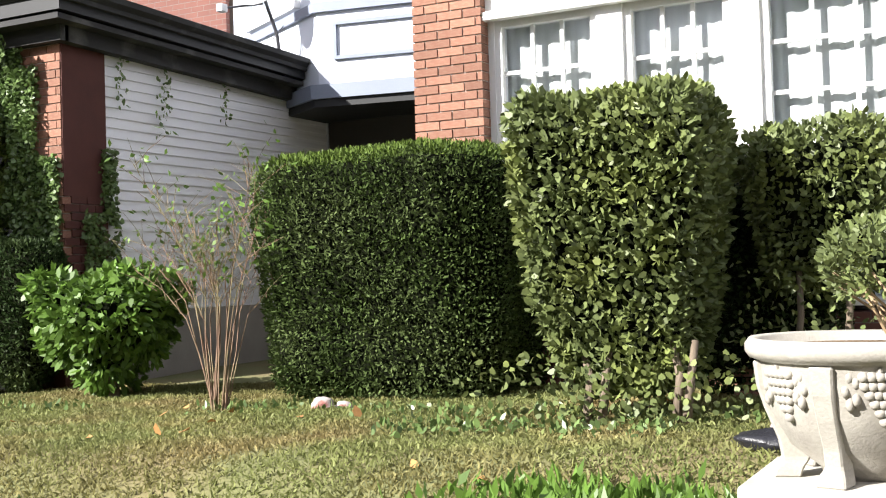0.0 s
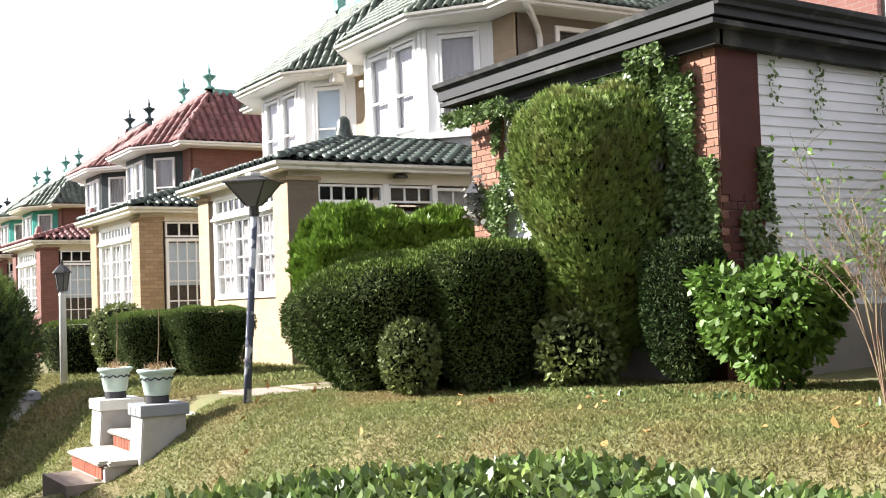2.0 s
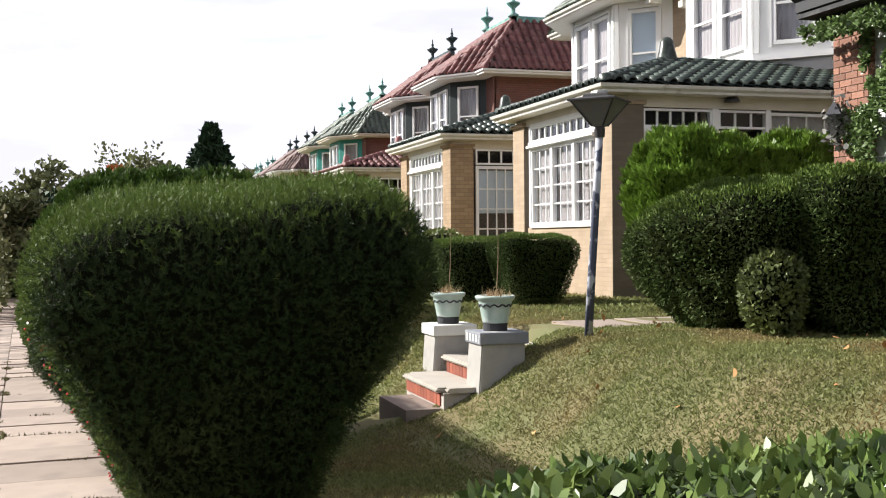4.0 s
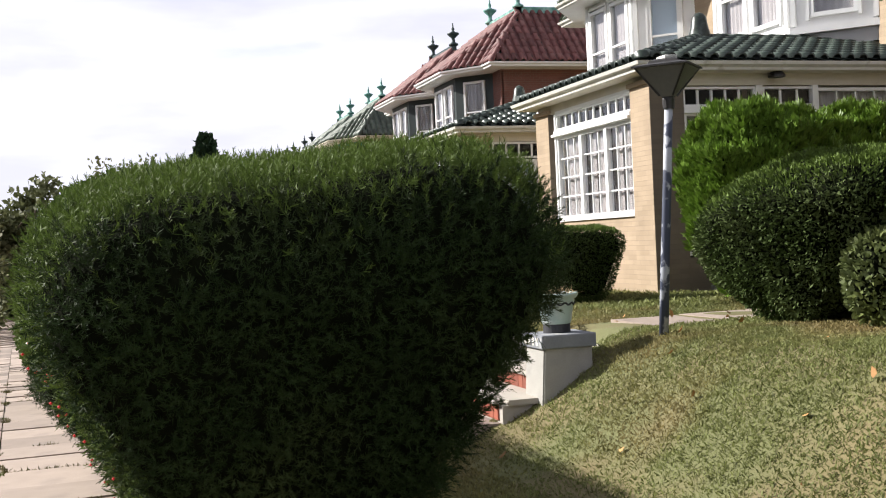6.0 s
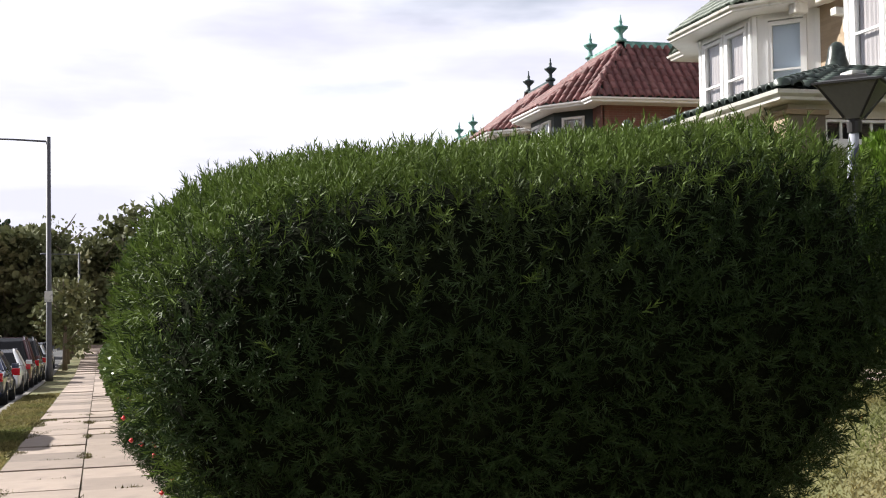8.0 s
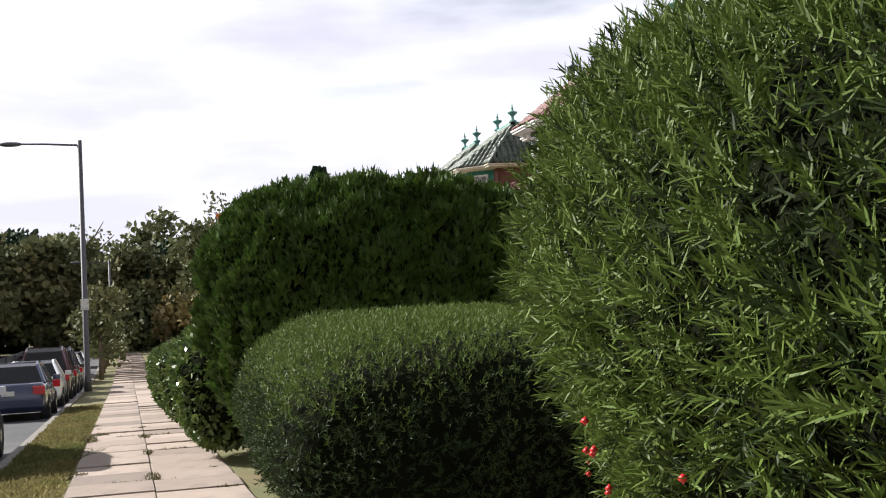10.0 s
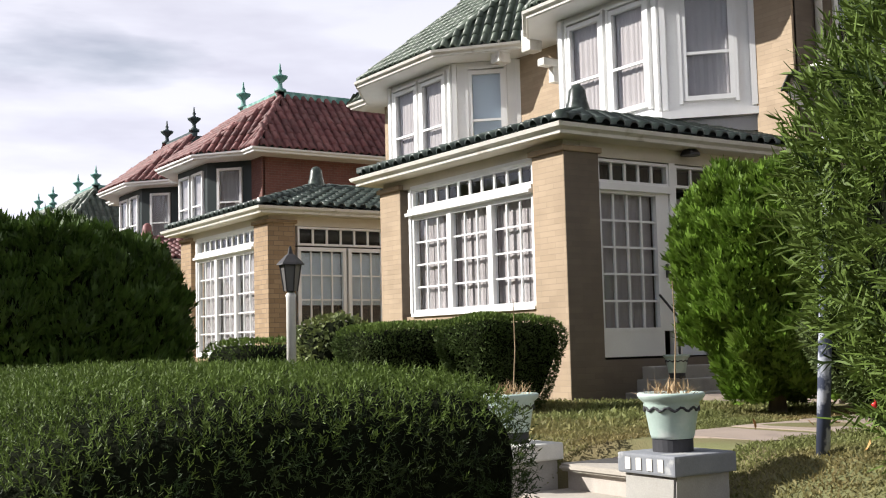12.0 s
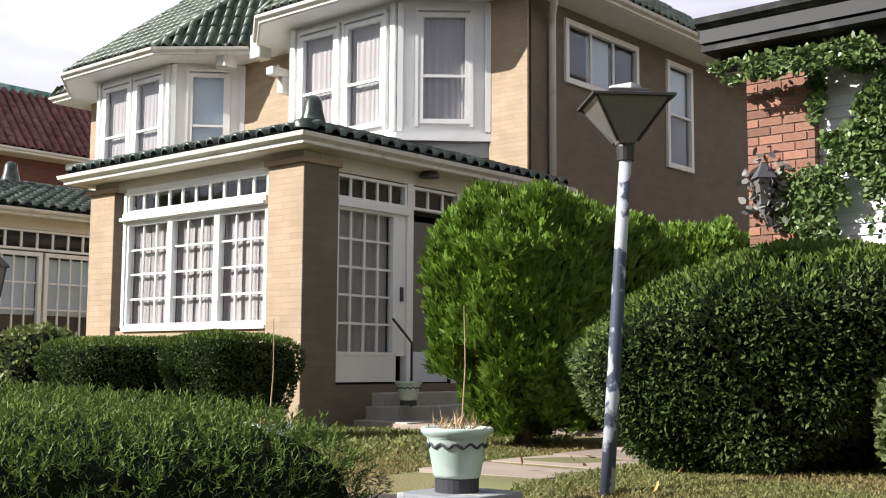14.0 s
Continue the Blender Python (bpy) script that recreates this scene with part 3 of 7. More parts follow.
# ---- foliage ----
def body(centre, half, power=0.55, foot=1.0, rough=0.04, lean=(0, 0), top_power=None, nu=56, nv=30, seed=0, grain=2.2, waist=1.0):
    """A clipped shrub's outline: a rounded block, drawn in towards its foot, with an uneven skin."""
    cx, cy, cz = centre
    a, b, c = half
    u = np.linspace(0, 2 * math.pi, nu, endpoint=False)
    v = np.linspace(-math.pi / 2, math.pi / 2, nv)
    U, W = np.meshgrid(u, v, indexing="ij")

    def p(t, e):
        return np.sign(t) * np.abs(t) ** e
    tp = power if top_power is None else top_power
    X, Y, Z = p(np.cos(W), tp) * p(np.cos(U), power), p(np.cos(W), tp) * p(np.sin(U), power), p(np.sin(W), tp)
    h = (Z + 1) / 2
    k = foot + (1 - foot) * np.clip(h / 0.75, 0, 1) ** waist
    X, Y = X * k, Y * k
    V = np.stack([cx + a * X + lean[0] * (h - 0.5), cy + b * Y + lean[1] * (h - 0.5), cz + c * Z], -1)
    flat = V.reshape(-1, 3)
    disp = np.array([noise.noise(Vector(q) * grain + Vector((seed * 7.1, seed * 3.3, 0))) for q in flat]).reshape(nu, nv)
    mid = np.array([cx, cy, cz])
    out = V - mid
    out /= np.linalg.norm(out, axis=-1, keepdims=True) + 1e-6
    V = V + out * (disp * rough)[..., None]
    V[:, 0] = V[:, 0].mean(0)
    V[:, -1] = V[:, -1].mean(0)
    F = [(i * nv + j, ((i + 1) % nu) * nv + j, ((i + 1) % nu) * nv + j + 1, i * nv + j + 1) for i in range(nu) for j in range(nv - 1)]
    return V.reshape(-1, 3), np.array(F)


def skin(V, F, n):
    """n random places on a body, with their outward normals."""
    T = np.concatenate([F[:, [0, 1, 2]], F[:, [0, 2, 3]]])
    A, B, C = V[T[:, 0]], V[T[:, 1]], V[T[:, 2]]
    N = np.cross(B - A, C - A)
    area = np.linalg.norm(N, axis=1)
    pick = rng.choice(len(T), n, p=area / area.sum())
    r1, r2 = np.sqrt(rng.random(n)), rng.random(n)
    P = A[pick] * (1 - r1)[:, None] + B[pick] * (r1 * (1 - r2))[:, None] + C[pick] * (r1 * r2)[:, None]
    nn = N[pick] / (area[pick][:, None] + 1e-9)
    mid = V.mean(0)
    nn *= np.sign(((P - mid) * nn).sum(1))[:, None]
    return P, nn


def unit(a):
    return a / (np.linalg.norm(a, axis=-1, keepdims=True) + 1e-9)


def leaf_quads(P, N, length, width, out=0.5, up=0.3, jitter=0.8, depth=0.05, face_out=0.6):
    """Pointed leaves, folded along the middle, that grow out of the skin."""
    n = len(P)
    P = P - N * (rng.random(n) ** 1.5 * depth)[:, None]
    axis = unit(N * out + np.array([0, 0, up]) + rng.normal(0, jitter, (n, 3)))
    face = unit(N * face_out + rng.normal(0, 0.5, (n, 3)))
    side = unit(np.cross(axis, face))
    L, W = length * (0.65 + 0.7 * rng.random(n))[:, None], width * (0.65 + 0.7 * rng.random(n))[:, None]
    mid = P + axis * L * 0.45
    sag = np.cross(side, axis) * W * 0.18
    if width > 0.5 * length:
        lo, hi = P + axis * L * 0.28, P + axis * L * 0.68
        return np.stack([P, lo + side * W * 0.44 - sag, hi + side * W * 0.42 - sag, P + axis * L, hi - side * W * 0.42 - sag, lo - side * W * 0.44 - sag], 1)
    return np.stack([P, mid + side * W * 0.5 - sag, P + axis * L, mid - side * W * 0.5 - sag], 1)


def sprig_tris(P, N, needles, length, width, stem=0.07, up=0.5, spread=0.55):
    """Yew shoots: flat needles in two combs along a short stem."""
    n = len(P)
    axis = unit(N * 0.8 + np.array([0, 0, up]) + rng.normal(0, spread, (n, 3)))
    side = unit(np.cross(axis, unit(N + rng.normal(0, 0.6, (n, 3)))))
    other = np.cross(axis, side)
    start = P - N * (rng.random(n) * 0.07)[:, None]
    S = stem * (0.5 + 0.8 * rng.random(n))[:, None]
    tris = []
    for i in range(needles):
        f = (i + 0.5) / needles
        ang = i * 2.4 + rng.random(n) * 1.2
        radial = side * np.cos(ang)[:, None] + other * (0.65 * np.sin(ang))[:, None]
        base = start + axis * S * f
        d = unit(axis * (0.35 + 0.9 * f) + radial * (1.0 - 0.35 * f) + rng.normal(0, 0.14, (n, 3)))
        L = length * (0.75 + 0.5 * rng.random(n))[:, None] * (1.0 - 0.2 * f)
        w = unit(np.cross(d, axis + rng.normal(0, 0.3, (n, 3)))) * width
        tris.append(np.stack([base - w * 0.4, base + w * 0.4, base + d * L * 0.65 + w * 0.5, base + d * L], 1))
    return np.concatenate(tris)


def spray_quads(P, N, length, width, up=1.0):
    """Upright flattened sprays of scale leaves."""
    n = len(P)
    axis = unit(N * 0.55 + np.array([0, 0, up]) + rng.normal(0, 0.28, (n, 3)))
    side = unit(np.cross(axis, N + rng.normal(0, 0.7, (n, 3))))
    P = P - N * (rng.random(n) * 0.07)[:, None]
    L, W = length * (0.6 + 0.8 * rng.random(n))[:, None], width * (0.6 + 0.8 * rng.random(n))[:, None]
    return np.concatenate([np.stack([P, P + axis * L * 0.5 + side * W * 0.5, P + axis * L, P + axis * L * 0.4 - side * W * 0.45], 1),
                           np.stack([P + axis * L * 0.2, P + axis * L * 0.6 + side * W * 0.9, P + axis * L * 0.75 + side * W * 0.7, P + axis * L * 0.45 + side * W * 0.2], 1),
                           np.stack([P + axis * L * 0.2, P + axis * L * 0.6 - side * W * 0.9, P + axis * L * 0.75 - side * W * 0.7, P + axis * L * 0.45 - side * W * 0.2], 1)])


def shrink(V, d):
    mid = V.mean(0)
    o = V - mid
    return mid + o * (1 - d / (np.linalg.norm(o, axis=1, keepdims=True) + 1e-6))


def shrub(name, label, category, V, F, quads, leaf_mat, core=0.09, extra=(), trunks=(), group=""):
    """A shrub: a near-black hull for inner shade, its leaves, and any stems at its foot."""
    root = thing(name, label, category, group, at=(float(V[:, 0].mean()), float(V[:, 1].mean()), float(V[:, 2].min())))
    off = np.array(root.location)
    # closed hull coloured near black, so gaps between leaves read as shade
    under("inner_growth", mesh_of("inner_growth", shrink(V, core) - off, [tuple(f) for f in F], M["inner"], True), root, "near-black hull standing for the shade among inner branches")
    tagged(under("foliage", soup("foliage", quads - off, 4, leaf_mat), root), kind="stuff")
    for n, q, m, lab in extra:
        tagged(under(n, soup(n, q - off, 4, m), root, lab), kind="stuff")
    for pts, r0, r1 in trunks:
        bm = bmesh.new()
        tube(bm, [Vector(p) - Vector(off) for p in pts], r0, r1, 8)
        part("trunk", bm, M["bark"], root, smooth=True)
    return root


def gz(x, y):
    return float(ground_z(x, y))


def berries(root, P, r):
    """Small red fruit, joined."""
    off = np.array(root.location)
    tet = np.array([(0, 0, 1), (1, 0, 0), (0, 1, 0), (-1, 0, 0), (0, -1, 0), (0, 0, -1)], float) * r
    fs = [(0, 1, 2), (0, 2, 3), (0, 3, 4), (0, 4, 1), (5, 2, 1), (5, 3, 2), (5, 4, 3), (5, 1, 4)]
    verts, faces = [], []
    for p in P:
        k = len(verts)
        verts += [tuple(p - off + t) for t in tet]
        faces += [tuple(i + k for i in f) for f in fs]
    tagged(under("berries", mesh_of("berries", verts, faces, M["berry"], True), root, "scattered red yew berries"), kind="stuff")


# the great yew block that leans out over the pavement
V, F = body((-6.83, 0.90, 1.15), (0.94, 0.93, 0.915), 0.36, 0.36, 0.06, seed=1, waist=1.25, top_power=0.32)
V[:, 2] += (0.085 * (V[:, 1] - 0.85) - 0.07 * (V[:, 0] + 6.71) - 0.05 * np.clip((0.4 - V[:, 1]) / 0.4, 0, 1) * np.clip((V[:, 0] + 6.7) / 0.8, 0, 1)) * np.clip((V[:, 2] - 0.6) / 1.4, 0, 1)
V[:, 1] += 0.11 * np.clip((-6.5 - V[:, 0]) / 1.0, 0, 1) * np.clip((0.9 - V[:, 1]) / 0.9, 0, 1)
P, N = skin(V, F, 27000)
keep = P[:, 2] > 0.35
P, N = P[keep], N[keep]
# top and sun-facing sides get the lighter needles: sunlight put into colour
lit = (N[:, 2] + rng.normal(0, 0.25, len(N)) > 0.55) | (-0.7 * N[:, 0] - 0.7 * N[:, 1] + rng.normal(0, 0.3, len(N)) > 0.45)
near_yew = shrub("yew_hedge", "large dark green clipped yew block with scattered red berries", "hedge", V, F, sprig_tris(P[~lit], N[~lit], 15, 0.023, 0.0036, 0.050), M["yew"], 0.085,
                 extra=[("top_growth", sprig_tris(P[lit], N[lit], 15, 0.023, 0.0036, 0.052, 0.8), M["yew_lit"], "lighter green shoots with sunlight put into their colour")],
                 trunks=[([(-6.9 + dx, 1.0 + dy, 0.05), (-6.9 + dx * 1.6, 1.0 + dy * 1.6, 0.9)], 0.05, 0.04) for dx, dy in ((-0.2, 0.05), (0.05, -0.1))])
Q, NQ = skin(V, F, 800)
ok = (NQ[:, 2] < 0.5) & (Q[:, 2] > 0.5) & (Q[:, 2] < 1.5) & ((Q[:, 0] < -7.35) | (NQ[:, 1] < -0.6))
berries(near_yew, (Q + NQ * 0.03)[ok], 0.006)

# the low, spreading yew beyond the steps
V, F = body((-12.23, 0.80, 0.60), (2.22, 1.02, 0.87), 0.19, 0.90, 0.05, seed=2, top_power=0.24)
V[:, 1] += 0.55 * np.clip((1.0 - V[:, 2]) / 0.8, 0, 1) * np.clip((0.8 - V[:, 1]) / 1.0, 0, 1)
V[:, 2] -= 0.30 * np.clip((0.45 - V[:, 1]) / 0.75, 0, 1) ** 1.5 * np.clip((V[:, 2] - 0.3) / 1.0, 0, 1)
P, N = skin(V, F, 42000)
keep = P[:, 2] > 0.0
P, N = P[keep], N[keep]
# the top takes the needles coloured as if sunlit
lit = N[:, 2] + rng.normal(0, 0.25, len(N)) > 0.5
shrub("yew_hedge", "low broad clipped yew hedge beside the pavement", "hedge", V, F, sprig_tris(P[~lit], N[~lit], 7, 0.024, 0.0052, 0.045), M["yew"], 0.10,
      extra=[("top_growth", sprig_tris(P[lit], N[lit], 7, 0.024, 0.0052, 0.045, 0.9), M["yew_lit"], "lighter green shoots with sunlight put into their colour")])

# the leafy low hedge in the foreground
V, F = body((-2.2, 2.0, 0.92), (1.5, 1.25, 0.44), 0.55, 0.9, 0.06, seed=3, top_power=0.45)
P, N = skin(V, F, 42000)
shrub("low_hedge", "low clipped hedge of glossy oval leaves above the pavement", "hedge", V, F, leaf_quads(P, N, 0.046, 0.0245, 0.4, 0.15, 1.0, 0.06, 0.7), M["cover"], 0.10)


def yew(centre, half, n, seed, label, foot=0.8, power=0.42, size=0.045, name="yew_hedge", m="yew_lawn", litm="yew_lit", rough=0.06, waist=1.0, top_power=None, trunks=(), lean=(0, 0), core=0.09, swept=0.0, fall=0.0):
    V, F = body(centre, half, power, foot, rough, seed=seed, waist=waist, top_power=top_power, lean=lean)
    V[:, 1] += swept * np.clip((V[:, 0] - centre[0] - 0.3 * half[0]) / (0.7 * half[0]), 0, 1) ** 1.4
    V[:, 2] -= fall * np.clip((centre[0] + 0.35 * half[0] - V[:, 0]) / (1.2 * half[0]), 0, 1) ** 1.2 * np.clip((V[:, 2] - centre[2] + half[2]) / (2 * half[2]), 0, 1)
    P, N = skin(V, F, n)
    # upward leaves take a lighter colour that stands for sunlight
    lit = N[:, 2] + rng.normal(0, 0.2, len(N)) > 0.6
    return shrub(name, label, "hedge", V, F, leaf_quads(P[~lit], N[~lit], size, size * 0.42, 0.7, 0.35, 0.6, 0.06), M[m], core,
                 extra=[("top_growth", leaf_quads(P[lit], N[lit], size, size * 0.4, 0.7, 0.7, 0.5, 0.05), M[litm], "lighter top growth with sunlight put into its colour")] if lit.any() else (), trunks=trunks)


# clipped shrubs on the upper lawn
yew((-3.98, 7.74, 1.94), (0.98, 0.68, 0.85), 60000, 4, "tall dark clipped yew block on the lawn", foot=0.84, power=0.28, size=0.036, rough=0.10, top_power=0.26, swept=0.32)
V, F = body((-1.98, 6.66, 2.09), (0.54, 0.48, 0.80), 0.30, 0.62, 0.09, seed=5)
P, N = skin(V, F, 17000)
low = np.stack([rng.normal(-1.95, 0.33, 700), rng.normal(6.35, 0.16, 700), rng.uniform(1.14, 1.5, 700)], 1)
P, N = np.concatenate([P, low]), np.concatenate([N, np.repeat([[0, -0.8, 0.3]], 700, 0)])
shrub("privet_hedge", "tall clipped privet with olive leaves and bare stems", "hedge", V, F, leaf_quads(P, N, 0.050, 0.032, 0.6, 0.25, 0.7, 0.10), M["privet"], 0.12,
      trunks=[([(x, y, gz(x, y) - 0.05), (x + 0.03, y + 0.02, gz(x, y) + 0.25), (x + dx * 0.6, y + 0.1, gz(x, y) + 0.42)], 0.026, 0.018) for x, y, dx in ((-2.13, 6.34, -0.08), (-2.04, 6.32, 0.06), (-1.66, 6.36, -0.05), (-1.60, 6.34, 0.06))])
V, F = body((-1.06, 7.35, 2.24), (0.40, 0.42, 0.46), 0.45, 0.8, 0.10, seed=6)
P, N = skin(V, F, 6500)
low = np.stack([rng.normal(-1.05, 0.25, 500), rng.normal(7.0, 0.18, 500), rng.uniform(1.25, 2.0, 500)], 1)
P, N = np.concatenate([P, low]), np.concatenate([N, np.repeat([[0, -0.8, 0.3]], 500, 0)])
shrub("privet_hedge", "clipped privet with loose lower growth beside the window", "hedge", V, F, leaf_quads(P, N, 0.046, 0.028, 0.6, 0.25, 0.7, 0.1), M["privet"], 0.12,
      trunks=[([(x, 6.95, gz(x, 6.95) - 0.05), (x + 0.05, 7.05, gz(x, 7) + 0.5), (x + 0.02, 7.2, gz(x, 7) + 0.95)], 0.022, 0.014) for x in (-1.2, -0.95, -0.7)])

# the bright bush, the tall cypress and the vase-shaped hedge by the ivied porch
V, F = body((-6.68, 7.62, 1.60), (0.70, 0.50, 0.44), 0.75, 0.6, 0.22, seed=7, top_power=0.8, lean=(0.1, 0), grain=2.8)
P, N = skin(V, F, 4200)
shrub("bright_bush", "rounded bush of bright green drooping leaves", "bush", V, F, leaf_quads(P, N, 0.085, 0.045, 0.6, -0.3, 0.6, 0.14), M["bright"], 0.18,
      trunks=[([(-6.6, 7.6, 0.98), (-6.62, 7.62, 1.4)], 0.05, 0.04)])
V, F = body((-9.1, 7.85, 2.53), (0.68, 0.85, 1.38), 0.62, 0.42, 0.15, seed=8, waist=0.95, top_power=0.6)
P, N = skin(V, F, 22000)
shrub("cypress", "tall bulky cypress with olive green scaly sprays", "tree", V, F, spray_quads(P, N, 0.095, 0.032), M["cypress"], 0.14,
      trunks=[([(-9.1, 7.6, 0.95), (-9.12, 7.62, 1.5)], 0.07, 0.06)])
V, F = body((-8.98, 7.42, 1.30), (0.38, 0.36, 0.40), 0.8, 0.8, 0.2, seed=9, grain=2.8)
P, N = skin(V, F, 1500)
shrub("ivy_clump", "clump of ivy at the foot of the cypress", "ivy", V, F, leaf_quads(P, N, 0.055, 0.045, 0.7, -0.1, 0.6, 0.12), M["privet"], 0.14)
yew((-9.78, 6.95, 1.68), (0.48, 0.72, 0.74), 18000, 10, "vase-shaped clipped yew, dark on its shaded side", foot=0.55, power=0.42, size=0.05, rough=0.08, waist=1.2)
# these two take the darkest needles: the shade they stand in, put into colour
yew((-8.05, 8.0, 1.70), (0.42, 0.32, 0.66), 9000, 11, "shrub close to the brick pillar, coloured dark for its shade", foot=0.8, power=0.6, size=0.05, m="yew", litm="yew")
yew((-1.50, 7.75, 1.85), (0.55, 0.35, 0.72), 9000, 14, "shrub filling in between privets and window, coloured dark for shade", foot=0.85, power=0.6, size=0.045, m="yew", litm="yew")
V, F = body((-9.92, 6.08, 1.30), (0.27, 0.29, 0.37), 0.75, 0.85, 0.05, seed=12)
P, N = skin(V, F, 2200)
shrub("small_box_bush", "small rounded box bush with yellow-green leaves", "bush", V, F, leaf_quads(P, N, 0.05, 0.034, 0.6, 0.2, 0.6, 0.06), M["privet"], 0.08)
yew((-11.15, 6.75, 1.58), (1.38, 1.40, 0.80), 52000, 13, "broad domed yew mound beside the garden path", foot=0.36, power=0.62, size=0.045, rough=0.10, waist=0.7, top_power=0.55, lean=(0.3, 0.2), fall=0.45,
    trunks=[([(-12.0, 6.5, 0.8), (-11.95, 6.7, 1.3)], 0.07, 0.05)])


def arborvitae(centre, half, n, seed, label, power=0.70, m="arbor", foot=0.62, rough=0.22, trunk=True):
    V, F = body(centre, half, power, foot, rough, seed=seed, top_power=0.62, grain=4.2, nu=90, nv=48)
    P, N = skin(V, F, n)
    t = [([(centre[0], centre[1], gz(centre[0], centre[1]) - 0.05), (centre[0] + 0.03, centre[1], centre[2] - half[2] * 0.4)], 0.09, 0.06)] if trunk else ()
    return shrub("arborvitae", label, "shrub", V, F, spray_quads(P, N, 0.12, 0.036), M[m], 0.16, trunks=t)


arborvitae((-13.9, 7.55, 2.00), (0.80, 0.85, 1.04), 24000, 21, "bright green arborvitae with upright feathery sprays")
arborvitae((-14.2, 9.2, 2.04), (0.75, 1.0, 1.0), 20000, 22, "bright green arborvitae beside the porch steps")
arborvitae((-14.0, 10.9, 2.1), (0.65, 0.8, 1.0), 10000, 23, "bright green arborvitae close to the side wall")
arborvitae((-17.7, 1.40, 1.24), (1.35, 1.85, 1.49), 42000, 24, "large dark dome of arborvitae above the pavement", m="arbor_dark", foot=0.85, power=0.8, trunk=False)

# small clipped hedges below the porch windows
yew((-16.58, 6.38, 1.35), (0.50, 0.60, 0.51), 22000, 31, "clipped yew block with gaps near its foot", foot=0.62, power=0.36, size=0.036, top_power=0.3)
yew((-17.92, 5.98, 1.33), (0.60, 0.72, 0.50), 20000, 32, "clipped yew block beneath the porch window", foot=0.62, power=0.42, size=0.036, top_power=0.36)
V, F = body((-19.0, 5.7, 1.4), (0.5, 0.5, 0.58), 0.8, 0.85, 0.06, seed=33)
P, N = skin(V, F, 2200)
shrub("box_bush", "rounded yellow-green bush before the porch", "bush", V, F, leaf_quads(P, N, 0.06, 0.04, 0.6, 0.2, 0.6, 0.06), M["privet"], 0.08)
yew((-20.4, 5.4, 1.2), (0.8, 0.7, 0.5), 4000, 34, "low clipped yew hedge on the neighbouring lawn", foot=0.7, power=0.5, size=0.055)

# hedges farther down the pavement
for (cx, cy, cz), (a, b, c), n, s in (((-21.6, -0.15, 0.35), (1.5, 0.75, 0.75), 5000, 41), ((-24.6, -0.2, 0.3), (1.2, 0.7, 0.8), 4000, 42), ((-28.5, -0.6, 0.0), (1.6, 0.8, 0.75), 3500, 43), ((-34.0, -0.9, -0.35), (2.0, 0.9, 0.8), 3000, 44)):
    V, F = body((cx, cy, cz), (a, b, c), 0.6, 0.75, 0.08, seed=s)
    P, N = skin(V, F, n)
    shrub("pavement_hedge", "rounded clipped hedge at the pavement edge", "hedge", V, F, leaf_quads(P, N, 0.09, 0.055, 0.6, 0.2, 0.6, 0.06), M["cover"], 0.1, group="hedges down the pavement")
V, F = body((-24.4, 0.3, 1.25), (1.0, 0.7, 0.42), 0.8, 0.9, 0.06, seed=45)
P, N = skin(V, F, 2500)
shrub("rusty_bush", "round clipped bush with brownish autumn tint", "bush", V, F, leaf_quads(P, N, 0.08, 0.05, 0.6, 0.2, 0.6, 0.06), M["privet"], 0.1)


# ---- windows, tiles, bricks ----
def unit_box(name, material, bevel=0.0):
    bm = boxes((-0.5, 0.5, -0.5, 0.5, -0.5, 0.5), bevel=bevel)
    me = bpy.data.meshes.new(name)
    bm.to_mesh(me)
    bm.free()
    me.materials.append(material)
    return me


BOX = {}


def bar(name, parent, c, s, material, m=Matrix(), label=""):
    """A shared box as a part: centre c, size s, in the frame m."""
    key = material.name
    if key not in BOX:
        BOX[key] = unit_box("bar_" + key, material)
    return under(name, BOX[key], parent, label, m @ Matrix.Translation(c) @ Matrix.Diagonal((*s, 1)))


